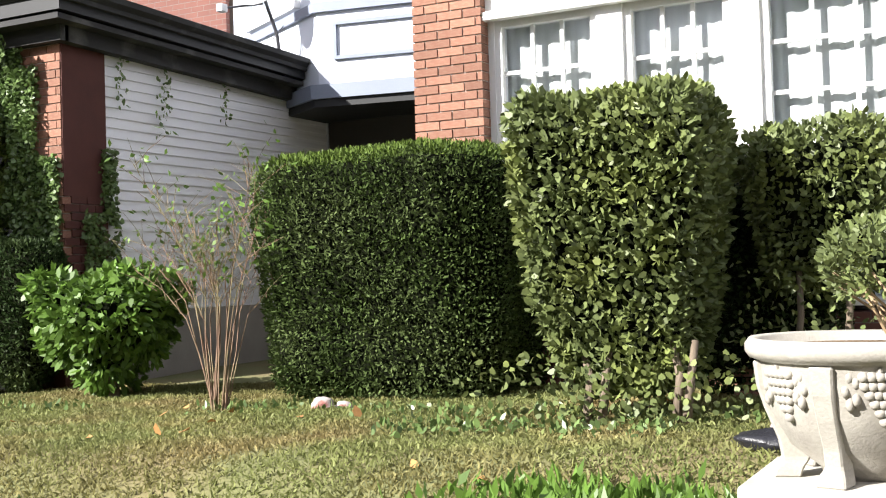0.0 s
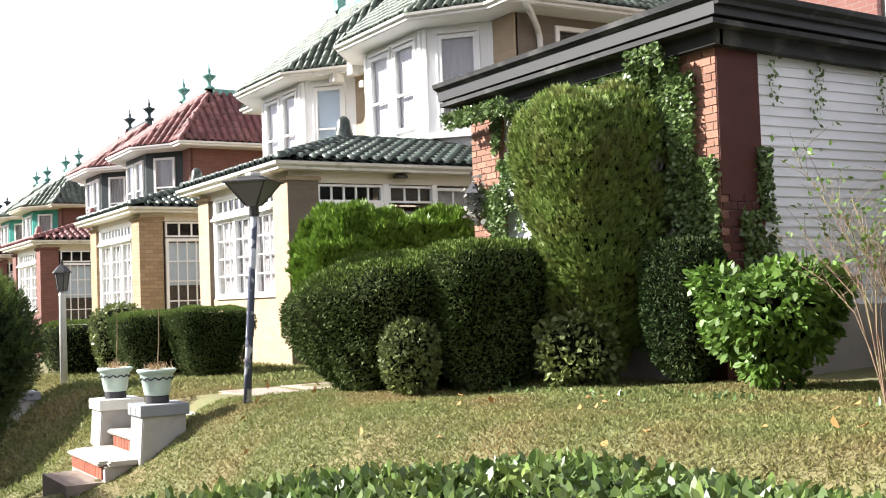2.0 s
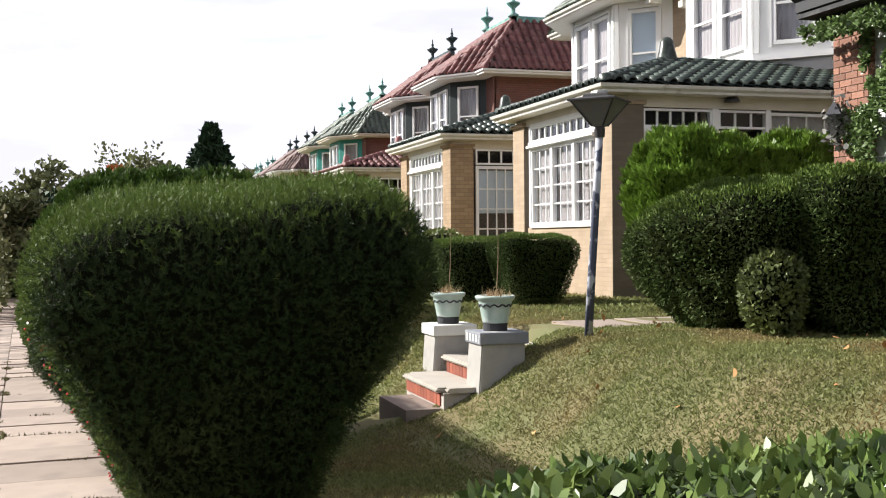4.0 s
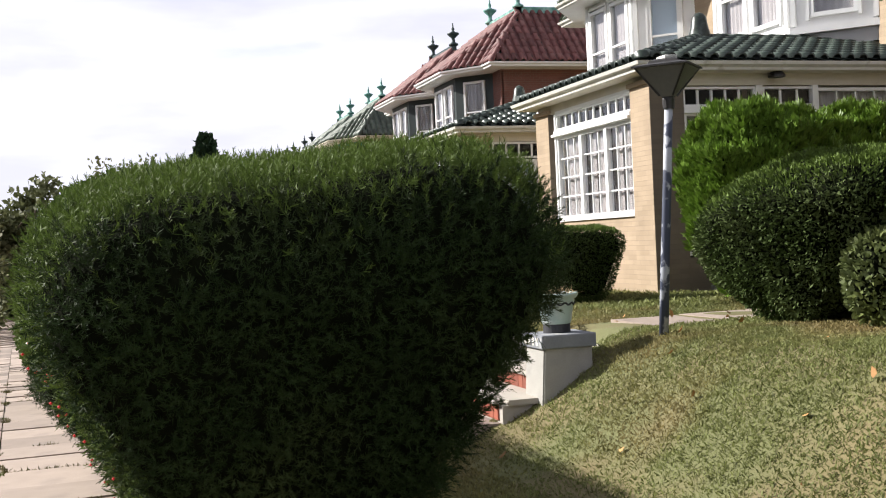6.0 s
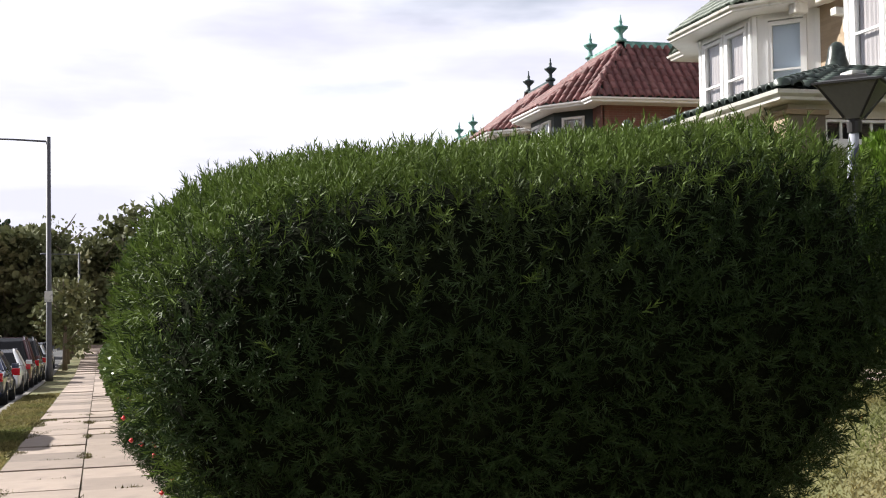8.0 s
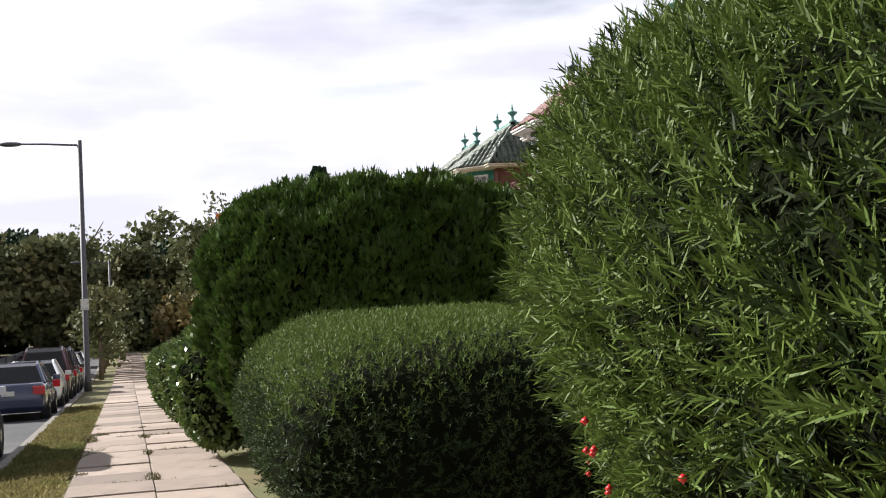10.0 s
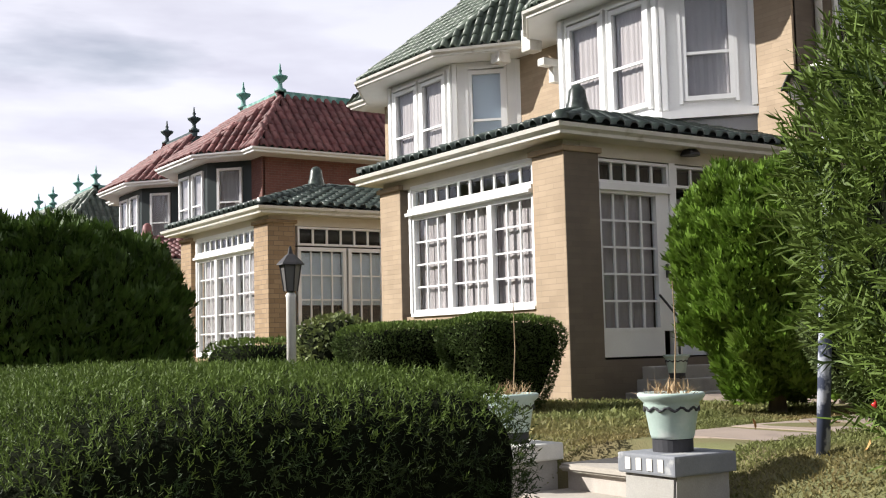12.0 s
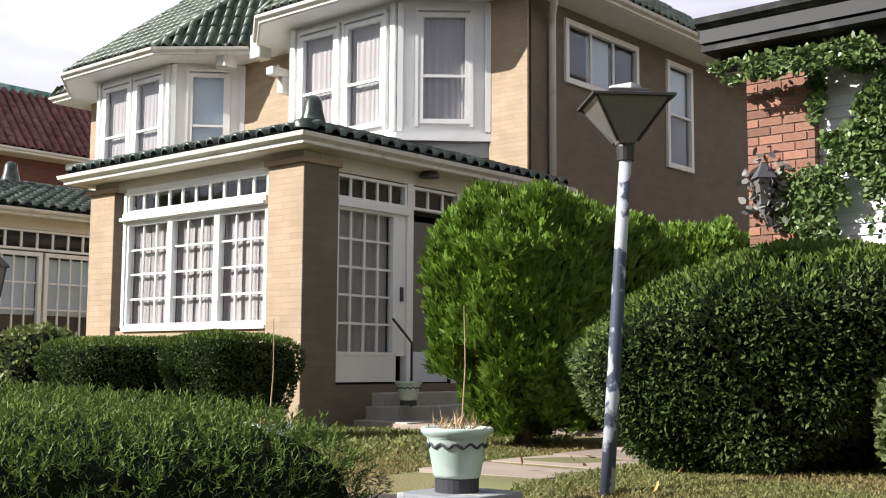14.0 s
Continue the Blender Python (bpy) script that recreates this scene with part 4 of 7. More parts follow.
def window(parent, m, w, h, cols, rows, frame_w=0.06, muntin=0.022, paint="white", back="curtain", name="window", sash_rail=None, deep=0.35):
    """A glazed sash in the frame m: x to its right, z up, y inwards, origin at its lower left corner. Parts hang under one window part."""
    win = under(name, unit_frame(w, h, frame_w, M[paint]), parent, "", m)
    iw, ih = w - 2 * frame_w, h - 2 * frame_w
    for i in range(1, cols):
        bar("muntin", win, (frame_w + iw * i / cols, 0.02, h / 2), (muntin, 0.03, ih), M[paint])
    for j in range(1, rows):
        bar("muntin", win, (w / 2, 0.021, frame_w + ih * j / rows), (iw, 0.028, muntin), M[paint])
    if sash_rail:
        bar("meeting_rail", win, (w / 2, 0.0, frame_w + ih * sash_rail), (iw, 0.05, 0.045), M[paint])
    for i in range(cols):
        for j in range(rows):
            g = bar("pane", win, (frame_w + iw * (i + 0.5) / cols, 0.03, frame_w + ih * (j + 0.5) / rows), (iw / cols, 0.004, ih / rows), M["glass"])
            g.visible_shadow = False
    if back:
        n = max(24, int(w * 90))
        ph = rng.random() * 9
        verts, faces = [], []
        for i in range(n + 1):
            t = i / n
            y = 0.10 + 0.0065 * math.sin(t * w * 52 + ph + 1.5 * math.sin(t * w * 9)) + 0.0015 * math.sin(t * w * 121 + ph * 2) if back in ("curtain", "lace") else 0.11
            verts += [(frame_w * 0.6 + (w - 1.2 * frame_w) * t, y, 0.01), (frame_w * 0.6 + (w - 1.2 * frame_w) * t, y, h - 0.01)]
            if i:
                k = 2 * i
                faces.append((k - 2, k, k + 1, k - 1))
        under("curtain" if back != "blind" else "blind", mesh_of("curtain", verts, faces, M[back], back != "blind"), win)
    # a dark panel close behind the glass stands for indoor shade
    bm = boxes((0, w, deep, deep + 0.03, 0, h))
    part("room_shade", bm, M["room"], win, "dark panel standing for the dim room behind the glass")
    return win


def unit_frame(w, h, f, material):
    bm = boxes((0, f, -0.03, 0.06, 0, h), (w - f, w, -0.03, 0.06, 0, h), (f, w - f, -0.028, 0.058, 0, f), (f, w - f, -0.028, 0.058, h - f, h))
    me = bpy.data.meshes.new("window_frame")
    bm.to_mesh(me)
    bm.free()
    me.materials.append(material)
    return me


def on_wall(p0, p1, z=0.0):
    """The frame of a wall seen from outside, from its left lower corner p0 towards p1."""
    d = Vector((p1[0] - p0[0], p1[1] - p0[1], 0)).normalized()
    inn = Vector((-d.y, d.x, 0))
    return Matrix(((d.x, inn.x, 0, p0[0]), (d.y, inn.y, 0, p0[1]), (0, 0, 1, z), (0, 0, 0, 1)))


def tile_mesh(w, l, rise, material, n=7):
    """One barrel roof tile, tapered, with thickness at its lower edge; x across, y up the slope."""
    verts, faces = [], []
    for y, k, dz in ((0, 1.0, 0.018), (l, 0.86, 0.0)):
        for i in range(n):
            a = math.pi * i / (n - 1)
            verts.append((-math.cos(a) * w * 0.36 * k, y, math.sin(a) * rise * k + dz))
    for i in range(n - 1):
        faces.append((i, i + 1, n + i + 1, n + i))
    k = len(verts)
    for i in range(n):
        a = math.pi * i / (n - 1)
        verts.append((-math.cos(a) * w * 0.29, 0.0, math.sin(a) * rise * 0.7 + 0.012))
    for i in range(n - 1):
        faces.append((k + i, k + i + 1, i + 1, i))
    k = len(verts)
    verts += [(w * 0.26, 0, 0.0), (w * 0.74, 0, 0.0), (w * 0.70, l, -0.012), (w * 0.30, l, -0.012), (w * 0.5, 0, -0.02), (w * 0.5, l, -0.03)]
    faces += [(k, k + 4, k + 5, k + 3), (k + 4, k + 1, k + 2, k + 5)]
    return mesh_of("tile", verts, faces, material, True)


def inside(poly, p):
    c = False
    for i in range(len(poly)):
        (x1, y1), (x2, y2) = poly[i], poly[i - 1]
        if (y1 > p[1]) != (y2 > p[1]) and p[0] < (x2 - x1) * (p[1] - y1) / (y2 - y1) + x1:
            c = not c
    return c


def tile_frames(corners, w, l):
    """Poses for tiles laid in courses on a sloping polygon of the roof."""
    c = [Vector(p) for p in corners]
    n = Vector((0, 0, 0))
    for i in range(len(c)):
        n += (c[i - 1] - c[0]).cross(c[i] - c[0])
    n.normalize()
    if n.z < 0:
        n = -n
    across = Vector((0, 0, 1)).cross(n).normalized()
    up = n.cross(across).normalized()
    o = c[0]
    poly = [((p - o).dot(across), (p - o).dot(up)) for p in c]
    us, vs = [p[0] for p in poly], [p[1] for p in poly]
    out = []
    v = min(vs) - 0.02
    while v < max(vs):
        u = min(us)
        while u < max(us) + w:
            if inside(poly, (u, v + l * 0.3)):
                q = o + across * u + up * v + n * (0.03 + 0.006 * math.sin(u * 37 + v * 53))
                out.append(Matrix(((across.x, up.x, n.x, q.x), (across.y, up.y, n.y, q.y), (across.z, up.z, n.z, q.z), (0, 0, 0, 1))))
            u += w
        v += l * 0.86
    return out


def lay_tiles(parent, faces, w, l, rise, material, limit=0):
    """Tiles over roof polygons: up to limit as pieces of their own, the rest joined."""
    me = tile_mesh(w, l, rise, material)
    frames = [m for f in faces for m in tile_frames(f, w, l)]
    for m in frames[:limit]:
        under("tile", me, parent, "", m)
    rest = frames[limit:]
    if rest:
        v = np.array([x.co for x in me.vertices])
        v4 = np.concatenate([v, np.ones((len(v), 1))], 1)
        allv = np.concatenate([(v4 @ np.array(m).T)[:, :3] for m in rest])
        polys = [tuple(p.vertices) for p in me.polygons]
        fs = [tuple(i + k * len(v) for i in p) for k in range(len(rest)) for p in polys]
        tagged(under("roof_tiles", mesh_of("roof_tiles", allv, fs, material, True), parent), kind="stuff")


def slab_roof(corners, material, name, parent, thick=0.06):
    bm = bmesh.new()
    for f in corners:
        vs = [bm.verts.new(p) for p in f]
        bm.faces.new(vs)
    r = bmesh.ops.extrude_face_region(bm, geom=list(bm.faces))
    bmesh.ops.translate(bm, vec=(0, 0, -thick), verts=[g for g in r["geom"] if isinstance(g, bmesh.types.BMVert)])
    bmesh.ops.recalc_face_normals(bm, faces=bm.faces)
    return part(name, bm, material, parent)


def ridge(parent, a, b, r, material, name="ridge_tile", step=0.34):
    """A row of half-round cap tiles from a to b, each a piece."""
    a, b = Vector(a), Vector(b)
    d = (b - a)
    n = max(1, int(d.length / step))
    d.normalize()
    side = d.cross(Vector((0, 0, 1))).normalized()
    up = side.cross(d)
    verts, faces = [], []
    for t, k in ((0, 1.08), (step * 1.08, 0.9)):
        for i in range(8):
            ang = math.pi * i / 7
            verts.append((-math.cos(ang) * r * k, t, math.sin(ang) * r * k))
    faces = [(i, i + 1, 9 + i, 8 + i) for i in range(7)] + [tuple(range(8))[::-1]]
    me = mesh_of(name, verts, faces, material, True)
    for i in range(n):
        q = a + d * step * i
        under(name, me, parent, "", Matrix(((side.x, d.x, up.x, q.x), (side.y, d.y, up.y, q.y), (side.z, d.z, up.z, q.z), (0, 0, 0, 1))))


def gutter_run(parent, pts, z, material, name="gutter"):
    """A moulded gutter with fascia along a line of eave corners; outward is to the right of the way."""
    prof = [(0.0, -0.13), (0.035, -0.125), (0.04, -0.085), (0.10, -0.05), (0.115, 0.0), (0.09, 0.0), (0.0, -0.03)]
    rings = []
    bm = bmesh.new()
    n = len(pts)
    for i, p in enumerate(pts):
        a = Vector((*pts[max(i - 1, 0)], 0))
        b = Vector((*pts[min(i + 1, n - 1)], 0))
        c = Vector((*p, 0))
        d1 = (c - a).normalized() if i else (b - c).normalized()
        d2 = (b - c).normalized() if i < n - 1 else d1
        o1, o2 = Vector((d1.y, -d1.x, 0)), Vector((d2.y, -d2.x, 0))
        o = (o1 + o2).normalized()
        k = 1 / max(0.4, o.dot(o1))
        rings.append([bm.verts.new((p[0] + o.x * q * k, p[1] + o.y * q * k, z + h)) for q, h in prof])
    for r1, r2 in zip(rings, rings[1:]):
        for i in range(len(prof)):
            bm.faces.new((r1[i], r1[(i + 1) % len(prof)], r2[(i + 1) % len(prof)], r2[i]))
    bm.faces.new(rings[0])
    bm.faces.new(rings[-1][::-1])
    bmesh.ops.recalc_face_normals(bm, faces=bm.faces)
    return part(name, bm, material, parent)


def prism(poly, z0, z1):
    bm = bmesh.new()
    a = [bm.verts.new((x, y, z0)) for x, y in poly]
    b = [bm.verts.new((x, y, z1)) for x, y in poly]
    n = len(poly)
    for i in range(n):
        bm.faces.new((a[i], a[(i + 1) % n], b[(i + 1) % n], b[i]))
    bm.faces.new(a[::-1])
    bm.faces.new(b)
    bmesh.ops.recalc_face_normals(bm, faces=bm.faces)
    return bm


def brick_pier(parent, x0, x1, y0, y1, z0, z1, course=0.0677, faces="sew", limit=280, material=None, top=None):
    """A brick pier: a mortar core with single bricks on its street side and flanks."""
    part("mortar_core", boxes((x0 + 0.012, x1 - 0.012, y0 + 0.012, y1 - 0.012, z0, z1)), M["mortar"], parent)
    me = unit_box("brick", material or M["brick"], bevel=0.0)
    count = 0
    n = int((z1 - z0) / course)
    for k in range(n - 1, -1, -1):
        z = z0 + (k + 0.5) * course
        odd = k % 2
        for side in faces:
            if side == "s":
                a, b = x0, x1
            else:
                a, b = y0 + 0.105, y1
            run, pos = 0.213, a - (0.107 if odd else 0)
            while pos < b - 0.02 and count < limit:
                lo, hi = max(pos, a), min(pos + run - 0.011, b)
                if hi - lo > 0.03:
                    c, w = (lo + hi) / 2, hi - lo
                    j = 0.002 * math.sin(k * 12.9 + pos * 78)
                    if side == "s":
                        mm = Matrix.Translation((c, y0 + 0.05 + j, z)) @ Matrix.Diagonal((w, 0.1, course - 0.0105, 1))
                    elif side == "e":
                        mm = Matrix.Translation((x1 - 0.05 + j, c, z)) @ Matrix.Diagonal((0.1, w, course - 0.0105, 1))
                    else:
                        mm = Matrix.Translation((x0 + 0.05 + j, c, z)) @ Matrix.Diagonal((0.1, w, course - 0.0105, 1))
                    under("brick", me, parent, "", mm)
                    count += 1
                pos += run


# ---- the twin houses down the street ----
PAL = dict(
    buff=dict(wall="buff", side="buff_shaded", trim="white", bay="white", tile="tile_green2", finial="copper", porch_tile="tile_green", pier="buff", soffit="white", label="buff brick"),
    red=dict(wall="redwall", side="redwall", trim="white", bay="dark_trim", tile="tile_red", finial="copper", porch_tile="tile_red", pier="redwall", soffit="white", label="red brick"),
    green=dict(wall="redwall", side="redwall", trim="cream", bay="teal_trim", tile="tile_green2", finial="copper", porch_tile="tile_red", pier="redwall", soffit="cream", label="red brick"),
    brown=dict(wall="redwall", side="redwall", trim="white", bay="cream", tile="tile_brown", finial="dark_copper", porch_tile="tile_brown", pier="redwall", soffit="white", label="brown brick"),
)


def finial(parent, x, y, z, material, tall=0.95, s=1.0):
    pr = [(0.20, 0), (0.20, 0.08), (0.08, 0.14), (0.07, 0.30), (0.24, 0.46), (0.26, 0.52), (0.10, 0.56), (0.05, 0.62), (0.07, 0.70), (0.04, 0.76), (0.02, tall)]
    bm = lathe([(r * s, h * s) for r, h in pr], 14)
    ob = part("finial", bm, material, parent, smooth=True)
    ob.location = (x, y, z)


def house_unit(root, c, sgn, dz, pal, near, finial_mat, porch_dark=False):
    """One half of a twin: walls, polygonal bay, windows and its hipped, tiled roof. c: the party wall; sgn: +1 east half, -1 west half."""
    def X(v):
        return c + sgn * v
    Z = dz
    # on the buff house, side is the brick darkened for shade
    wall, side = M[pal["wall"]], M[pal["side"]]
    yw, yb = 13.2, 12.2
    if near and sgn > 0:
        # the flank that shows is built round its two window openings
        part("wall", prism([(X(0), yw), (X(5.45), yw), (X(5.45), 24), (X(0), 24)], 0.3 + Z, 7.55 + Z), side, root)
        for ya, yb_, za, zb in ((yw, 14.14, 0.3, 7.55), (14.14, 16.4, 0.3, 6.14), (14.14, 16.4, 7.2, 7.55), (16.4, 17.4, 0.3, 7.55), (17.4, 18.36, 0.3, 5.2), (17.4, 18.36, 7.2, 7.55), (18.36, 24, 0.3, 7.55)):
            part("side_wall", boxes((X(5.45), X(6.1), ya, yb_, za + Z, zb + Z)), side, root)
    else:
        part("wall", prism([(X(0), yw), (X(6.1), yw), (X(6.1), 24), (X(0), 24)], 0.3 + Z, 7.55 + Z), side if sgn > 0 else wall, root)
    part("front_pier", boxes((min(X(5.35), X(6.1)), max(X(5.35), X(6.1)), yw - 0.05, yw + 0.04, 1 + Z, 7.5 + Z)), wall, root)
    part("front_pier", boxes((min(X(0.0), X(1.2)), max(X(0.0), X(1.2)), yw - 0.05, yw + 0.04, 1 + Z, 7.5 + Z)), wall, root)
    bay = [(X(0.75), yw), (X(1.76), yb), (X(4.23), yb), (X(5.34), yw)]
    big = [(X(0.66), yw), (X(1.71), yb - 0.09), (X(4.30), yb - 0.09), (X(5.44), yw)]
    part("bay_sill", prism(big, 5.10 + Z, 5.22 + Z), M[pal["trim"]], root)
    # bay windows: a pair in front, one on each oblique side
    order = bay if sgn > 0 else [bay[3], bay[2], bay[1], bay[0]]
    segs = [(order[0], order[1], 1), (order[1], order[2], 2), (order[2], order[3], 1)]
    for p0, p1, k in segs:
        length = math.hypot(p1[0] - p0[0], p1[1] - p0[1])
        m = on_wall(p0, p1, 5.38 + Z) @ Matrix.Translation((0, -0.045, 0))
        mar = 0.24 if k == 2 else 0.34
        boards = [(0, length, 0.045, 0.16, -0.26, 0.0), (0, length, 0.045, 0.16, 1.80, 2.12), (0, mar, 0.046, 0.16, 0, 1.80), (length - mar, length, 0.046, 0.16, 0, 1.80)]
        for row in boards + ([(length / 2 - 0.1, length / 2 + 0.1, 0.046, 0.16, 0, 1.80)] if k == 2 else []):
            wp = boxes(row)
            bmesh.ops.transform(wp, matrix=m, verts=wp.verts)
            part("bay_board", wp, M[pal["bay"]], root)
        ww = (length - 2 * mar - (k - 1) * 0.2) / k
        for i in range(k):
            bb = "blind" if (sgn < 0 and k == 1) else "curtain"
            window(root, m @ Matrix.Translation((mar + i * (ww + 0.2), 0, 0)), ww, 1.80, 1, 1, 0.075, paint="white", back=bb if near else "curtain", sash_rail=0.42, deep=0.22)
        # raised casing boards on the bay
        if near:
            part("bay_apron", prism(bay, 4.85 + Z, 5.10 + Z), M[pal["trim"]], root)
            for i in range(k):
                u0 = mar + i * (ww + 0.2)
                for u in (u0 - 0.03, u0 + ww + 0.03):
                    bar("architrave", root, (u, 0.0, 0.92), (0.055, 0.075, 1.94), M[pal["trim"]], m)
                bar("architrave", root, (u0 + ww / 2, 0.0, 1.86), (ww + 0.1, 0.08, 0.055), M[pal["trim"]], m)
            for u in (0.05, length - 0.05):
                bar("casing", root, (u, 0.0, 0.92), (0.09, 0.06, 2.1), M[pal["trim"]], m)
    # eaves and roof
    ze, zt = 7.52 + Z, (9.70 if near else 9.5) + Z
    rp, rq = (0.9, 3.75) if near else (2.2, 5.0)
    A, B, C, D, E = (X(0.12), 12.75), (X(1.55), 11.62), (X(4.65), 11.62), (X(6.0), 12.62), (X(6.75), 12.62)
    G = (X(6.75), 24)
    part("soffit", prism([(X(0.0), 13.3), A, B, C, D, E, G, (X(5.9), 24), (X(5.9), 13.3)], ze - 0.14, ze - 0.06), M[pal["soffit"]], root)
    line = [A, B, C, D, E, G]
    gutter_run(root, line if sgn > 0 else line[::-1], ze, M["gutter"] if near else M[pal["trim"]])
    P, Q, R, S = (X(rp), 14.3, zt), (X(rq), 14.3, zt), (X(rq), 20, zt), (X(rp), 20, zt)

    def e3(p, up=0.0):
        return (p[0], p[1], ze + 0.02 + up)
    valley0, valley1 = (X(0.0), 12.9, ze + 0.12), (X(0.0), 20, ze + 0.6)
    faces = [[e3(B), e3(C), Q, P], [e3(C), e3(D), Q], [e3(D), e3(E), Q], [e3(E), e3(G), R, Q], [e3(A), e3(B), P], [valley0, e3(A), P], [valley0, P, S, valley1]]
    slab_roof(faces, M["tile_bed"], "roof_deck", root)
    w = 0.21 if near else 0.27
    vis = faces[:6] if near else faces[:4] + faces[4:5]
    lay_tiles(root, vis, w, 0.34 if near else 0.40, 0.07 if near else 0.085, M[pal["tile"]])
    rm = M[pal["tile"]]
    ridge(root, e3(E), Q, 0.10, rm)
    ridge(root, e3(B), P, 0.10, rm)
    ridge(root, e3(C), Q, 0.09, rm)
    for a, b in ((P, Q), (Q, R)):
        x0, x1, y0, y1 = min(a[0], b[0]), max(a[0], b[0]), min(a[1], b[1]), max(a[1], b[1])
        part("ridge_flashing", boxes((x0 - 0.09, x1 + 0.09, y0 - 0.09, y1 + 0.09, zt - 0.05, zt + 0.16)), M[finial_mat if finial_mat == "copper" else "dark_copper"], root, "weathered ridge flashing")
    for q in (P, Q):
        if near:
            ob = part("finial", boxes((-0.13, 0.13, -0.13, 0.13, 0.0, 0.34), (-0.17, 0.17, -0.17, 0.17, 0.34, 0.40), bevel=0.02), M[finial_mat], root, "squat green copper ridge ornament")
            ob.location = (q[0], q[1], zt + 0.14)
            ob = part("finial_scroll", lathe([(0.10, 0), (0.13, 0.08), (0.09, 0.2), (0.02, 0.26)], 12), M[finial_mat], root, smooth=True)
            ob.location = (q[0], q[1], zt + 0.54)
        else:
            finial(root, q[0], q[1], zt + 0.14, M[finial_mat], s=0.95)
    # a small dormer-like vent hip over the bay
    if near:
        x0, x1 = X(0.25), X(0.75)
        part("scupper", boxes((min(x0, x1), max(x0, x1) - 0.22, 12.45, 12.75, ze - 0.35, ze + 0.1), bevel=0.03), M["gutter"], root, "white leader box between the roofs")
        bm = bmesh.new()
        tube(bm, [(c, 12.8, ze + 0.16), (c, 16.5, ze + 0.75)], 0.12, 0.10, 6)
        part("valley_flashing", bm, M["copper"], root, "green copper valley between the two roofs")


def porch(root, x1, dz, pal, near, door):
    """An enclosed sun porch with brick piers, glazed front and a hipped tile roof; x1: its east face."""
    o = x1 + 17.47
    Z = dz
    pier = M[pal["pier"]]
    # buff piers get the shade-darkened brick on their flanks, others their own
    dark = M["buff_shaded"] if pal["pier"] == "buff" else pier
    xs = dict(l0=-21.95 + o, l1=-21.36 + o, r0=-18.12 + o, r1=-17.49 + o)
    sill = 2.05 if door or not near else 1.50
    y0 = 8.1
    for a, b in (("l0", "l1"), ("r0", "r1")):
        part("pier", boxes((xs[a], xs[b], y0, y0 + 0.56, 0.35 + Z, 3.93 + Z), bevel=0.008), pier, root, "brick corner pier")
        part("pier_flank", boxes((xs[b] - 0.002, xs[b] + 0.004, y0 + 0.006, y0 + 0.56, 0.35 + Z, 3.93 + Z)), dark if near else pier, root, "thin flank slab, brick darkened for shade on buff piers")
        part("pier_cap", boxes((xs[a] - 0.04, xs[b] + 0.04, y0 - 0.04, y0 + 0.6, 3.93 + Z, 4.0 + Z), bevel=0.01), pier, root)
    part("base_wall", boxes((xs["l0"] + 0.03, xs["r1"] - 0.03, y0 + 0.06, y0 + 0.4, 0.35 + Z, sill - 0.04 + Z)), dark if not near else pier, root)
    part("side_base", boxes((xs["r1"] - 0.36, xs["r1"] - 0.02, y0 + 0.56, 13.2, 0.3 + Z, (1.34 if door else 1.5) + Z)), M["buff_shaded"] if pal["pier"] == "buff" else pier, root)
    part("west_wall", boxes((xs["l0"] + 0.02, xs["l0"] + 0.3, y0 + 0.56, 13.2, 0.3 + Z, 3.9 + Z)), pier, root)
    # the floor takes the painted indoor dimness too
    part("porch_floor", boxes((xs["l0"] + 0.3, xs["r1"] - 0.36, y0 + 0.4, 13.2, 1.2 + Z, 1.32 + Z)), M["room"], root)
    part("ceiling_board", boxes((xs["l0"] - 0.24, xs["r1"] + 0.23, y0 - 0.22, 13.2, 4.08 + Z, 4.12 + Z)), M["cream"], root, "cream porch ceiling and frieze")
    part("frieze", boxes((xs["l0"] + 0.05, xs["r1"] - 0.05, y0 + 0.04, y0 + 0.3, 3.93 + Z, 4.08 + Z), (xs["r1"] - 0.3, xs["r1"] - 0.04, y0 + 0.3, 13.2, 3.9 + Z, 4.08 + Z)), M["cream"], root)
    # front glazing
    wx0, wx1 = xs["l1"] + 0.25, xs["r0"] - 0.05
    part("return", boxes((xs["l1"], wx0, y0 + 0.2, y0 + 0.45, sill - 0.04 + Z, 3.93 + Z)), M["buff_shaded"] if pal["pier"] == "buff" else pier, root)
    W = wx1 - wx0
    part("window_sill", boxes((wx0 - 0.03, wx1, y0 + 0.02, y0 + 0.2, sill - 0.05 + Z, sill + Z), bevel=0.008), M["white"], root)
    part("transom_bar", boxes((wx0 - 0.06, wx1, y0 + 0.01, y0 + 0.14, 3.49 + Z, 3.61 + Z), (wx0 - 0.08, wx1, y0 - 0.03, y0 + 0.01, 3.50 + Z, 3.55 + Z), bevel=0.008), M["white"], root)
    part("head", boxes((wx0, wx1, y0 + 0.03, y0 + 0.16, 3.90 + Z, 3.95 + Z), (wx0 - 0.06, wx0, y0 + 0.03, y0 + 0.16, sill + Z, 3.9 + Z)), M["white"], root)
    sw = W / 3
    for i in range(3):
        window(root, Matrix.Translation((wx0 + i * sw, y0 + 0.08, sill + Z)), sw, 3.49 - sill, 3, 4 if sill > 2 else 5, 0.052, 0.024, back="curtain", name="window")
    window(root, Matrix.Translation((wx0, y0 + 0.08, 3.61 + Z)), W, 0.29, 10, 1, 0.035, 0.035, back="", name="transom_window")
    # east side
    m = on_wall((xs["r1"] - 0.06, y0 + 0.57), (xs["r1"] - 0.06, 13.2))
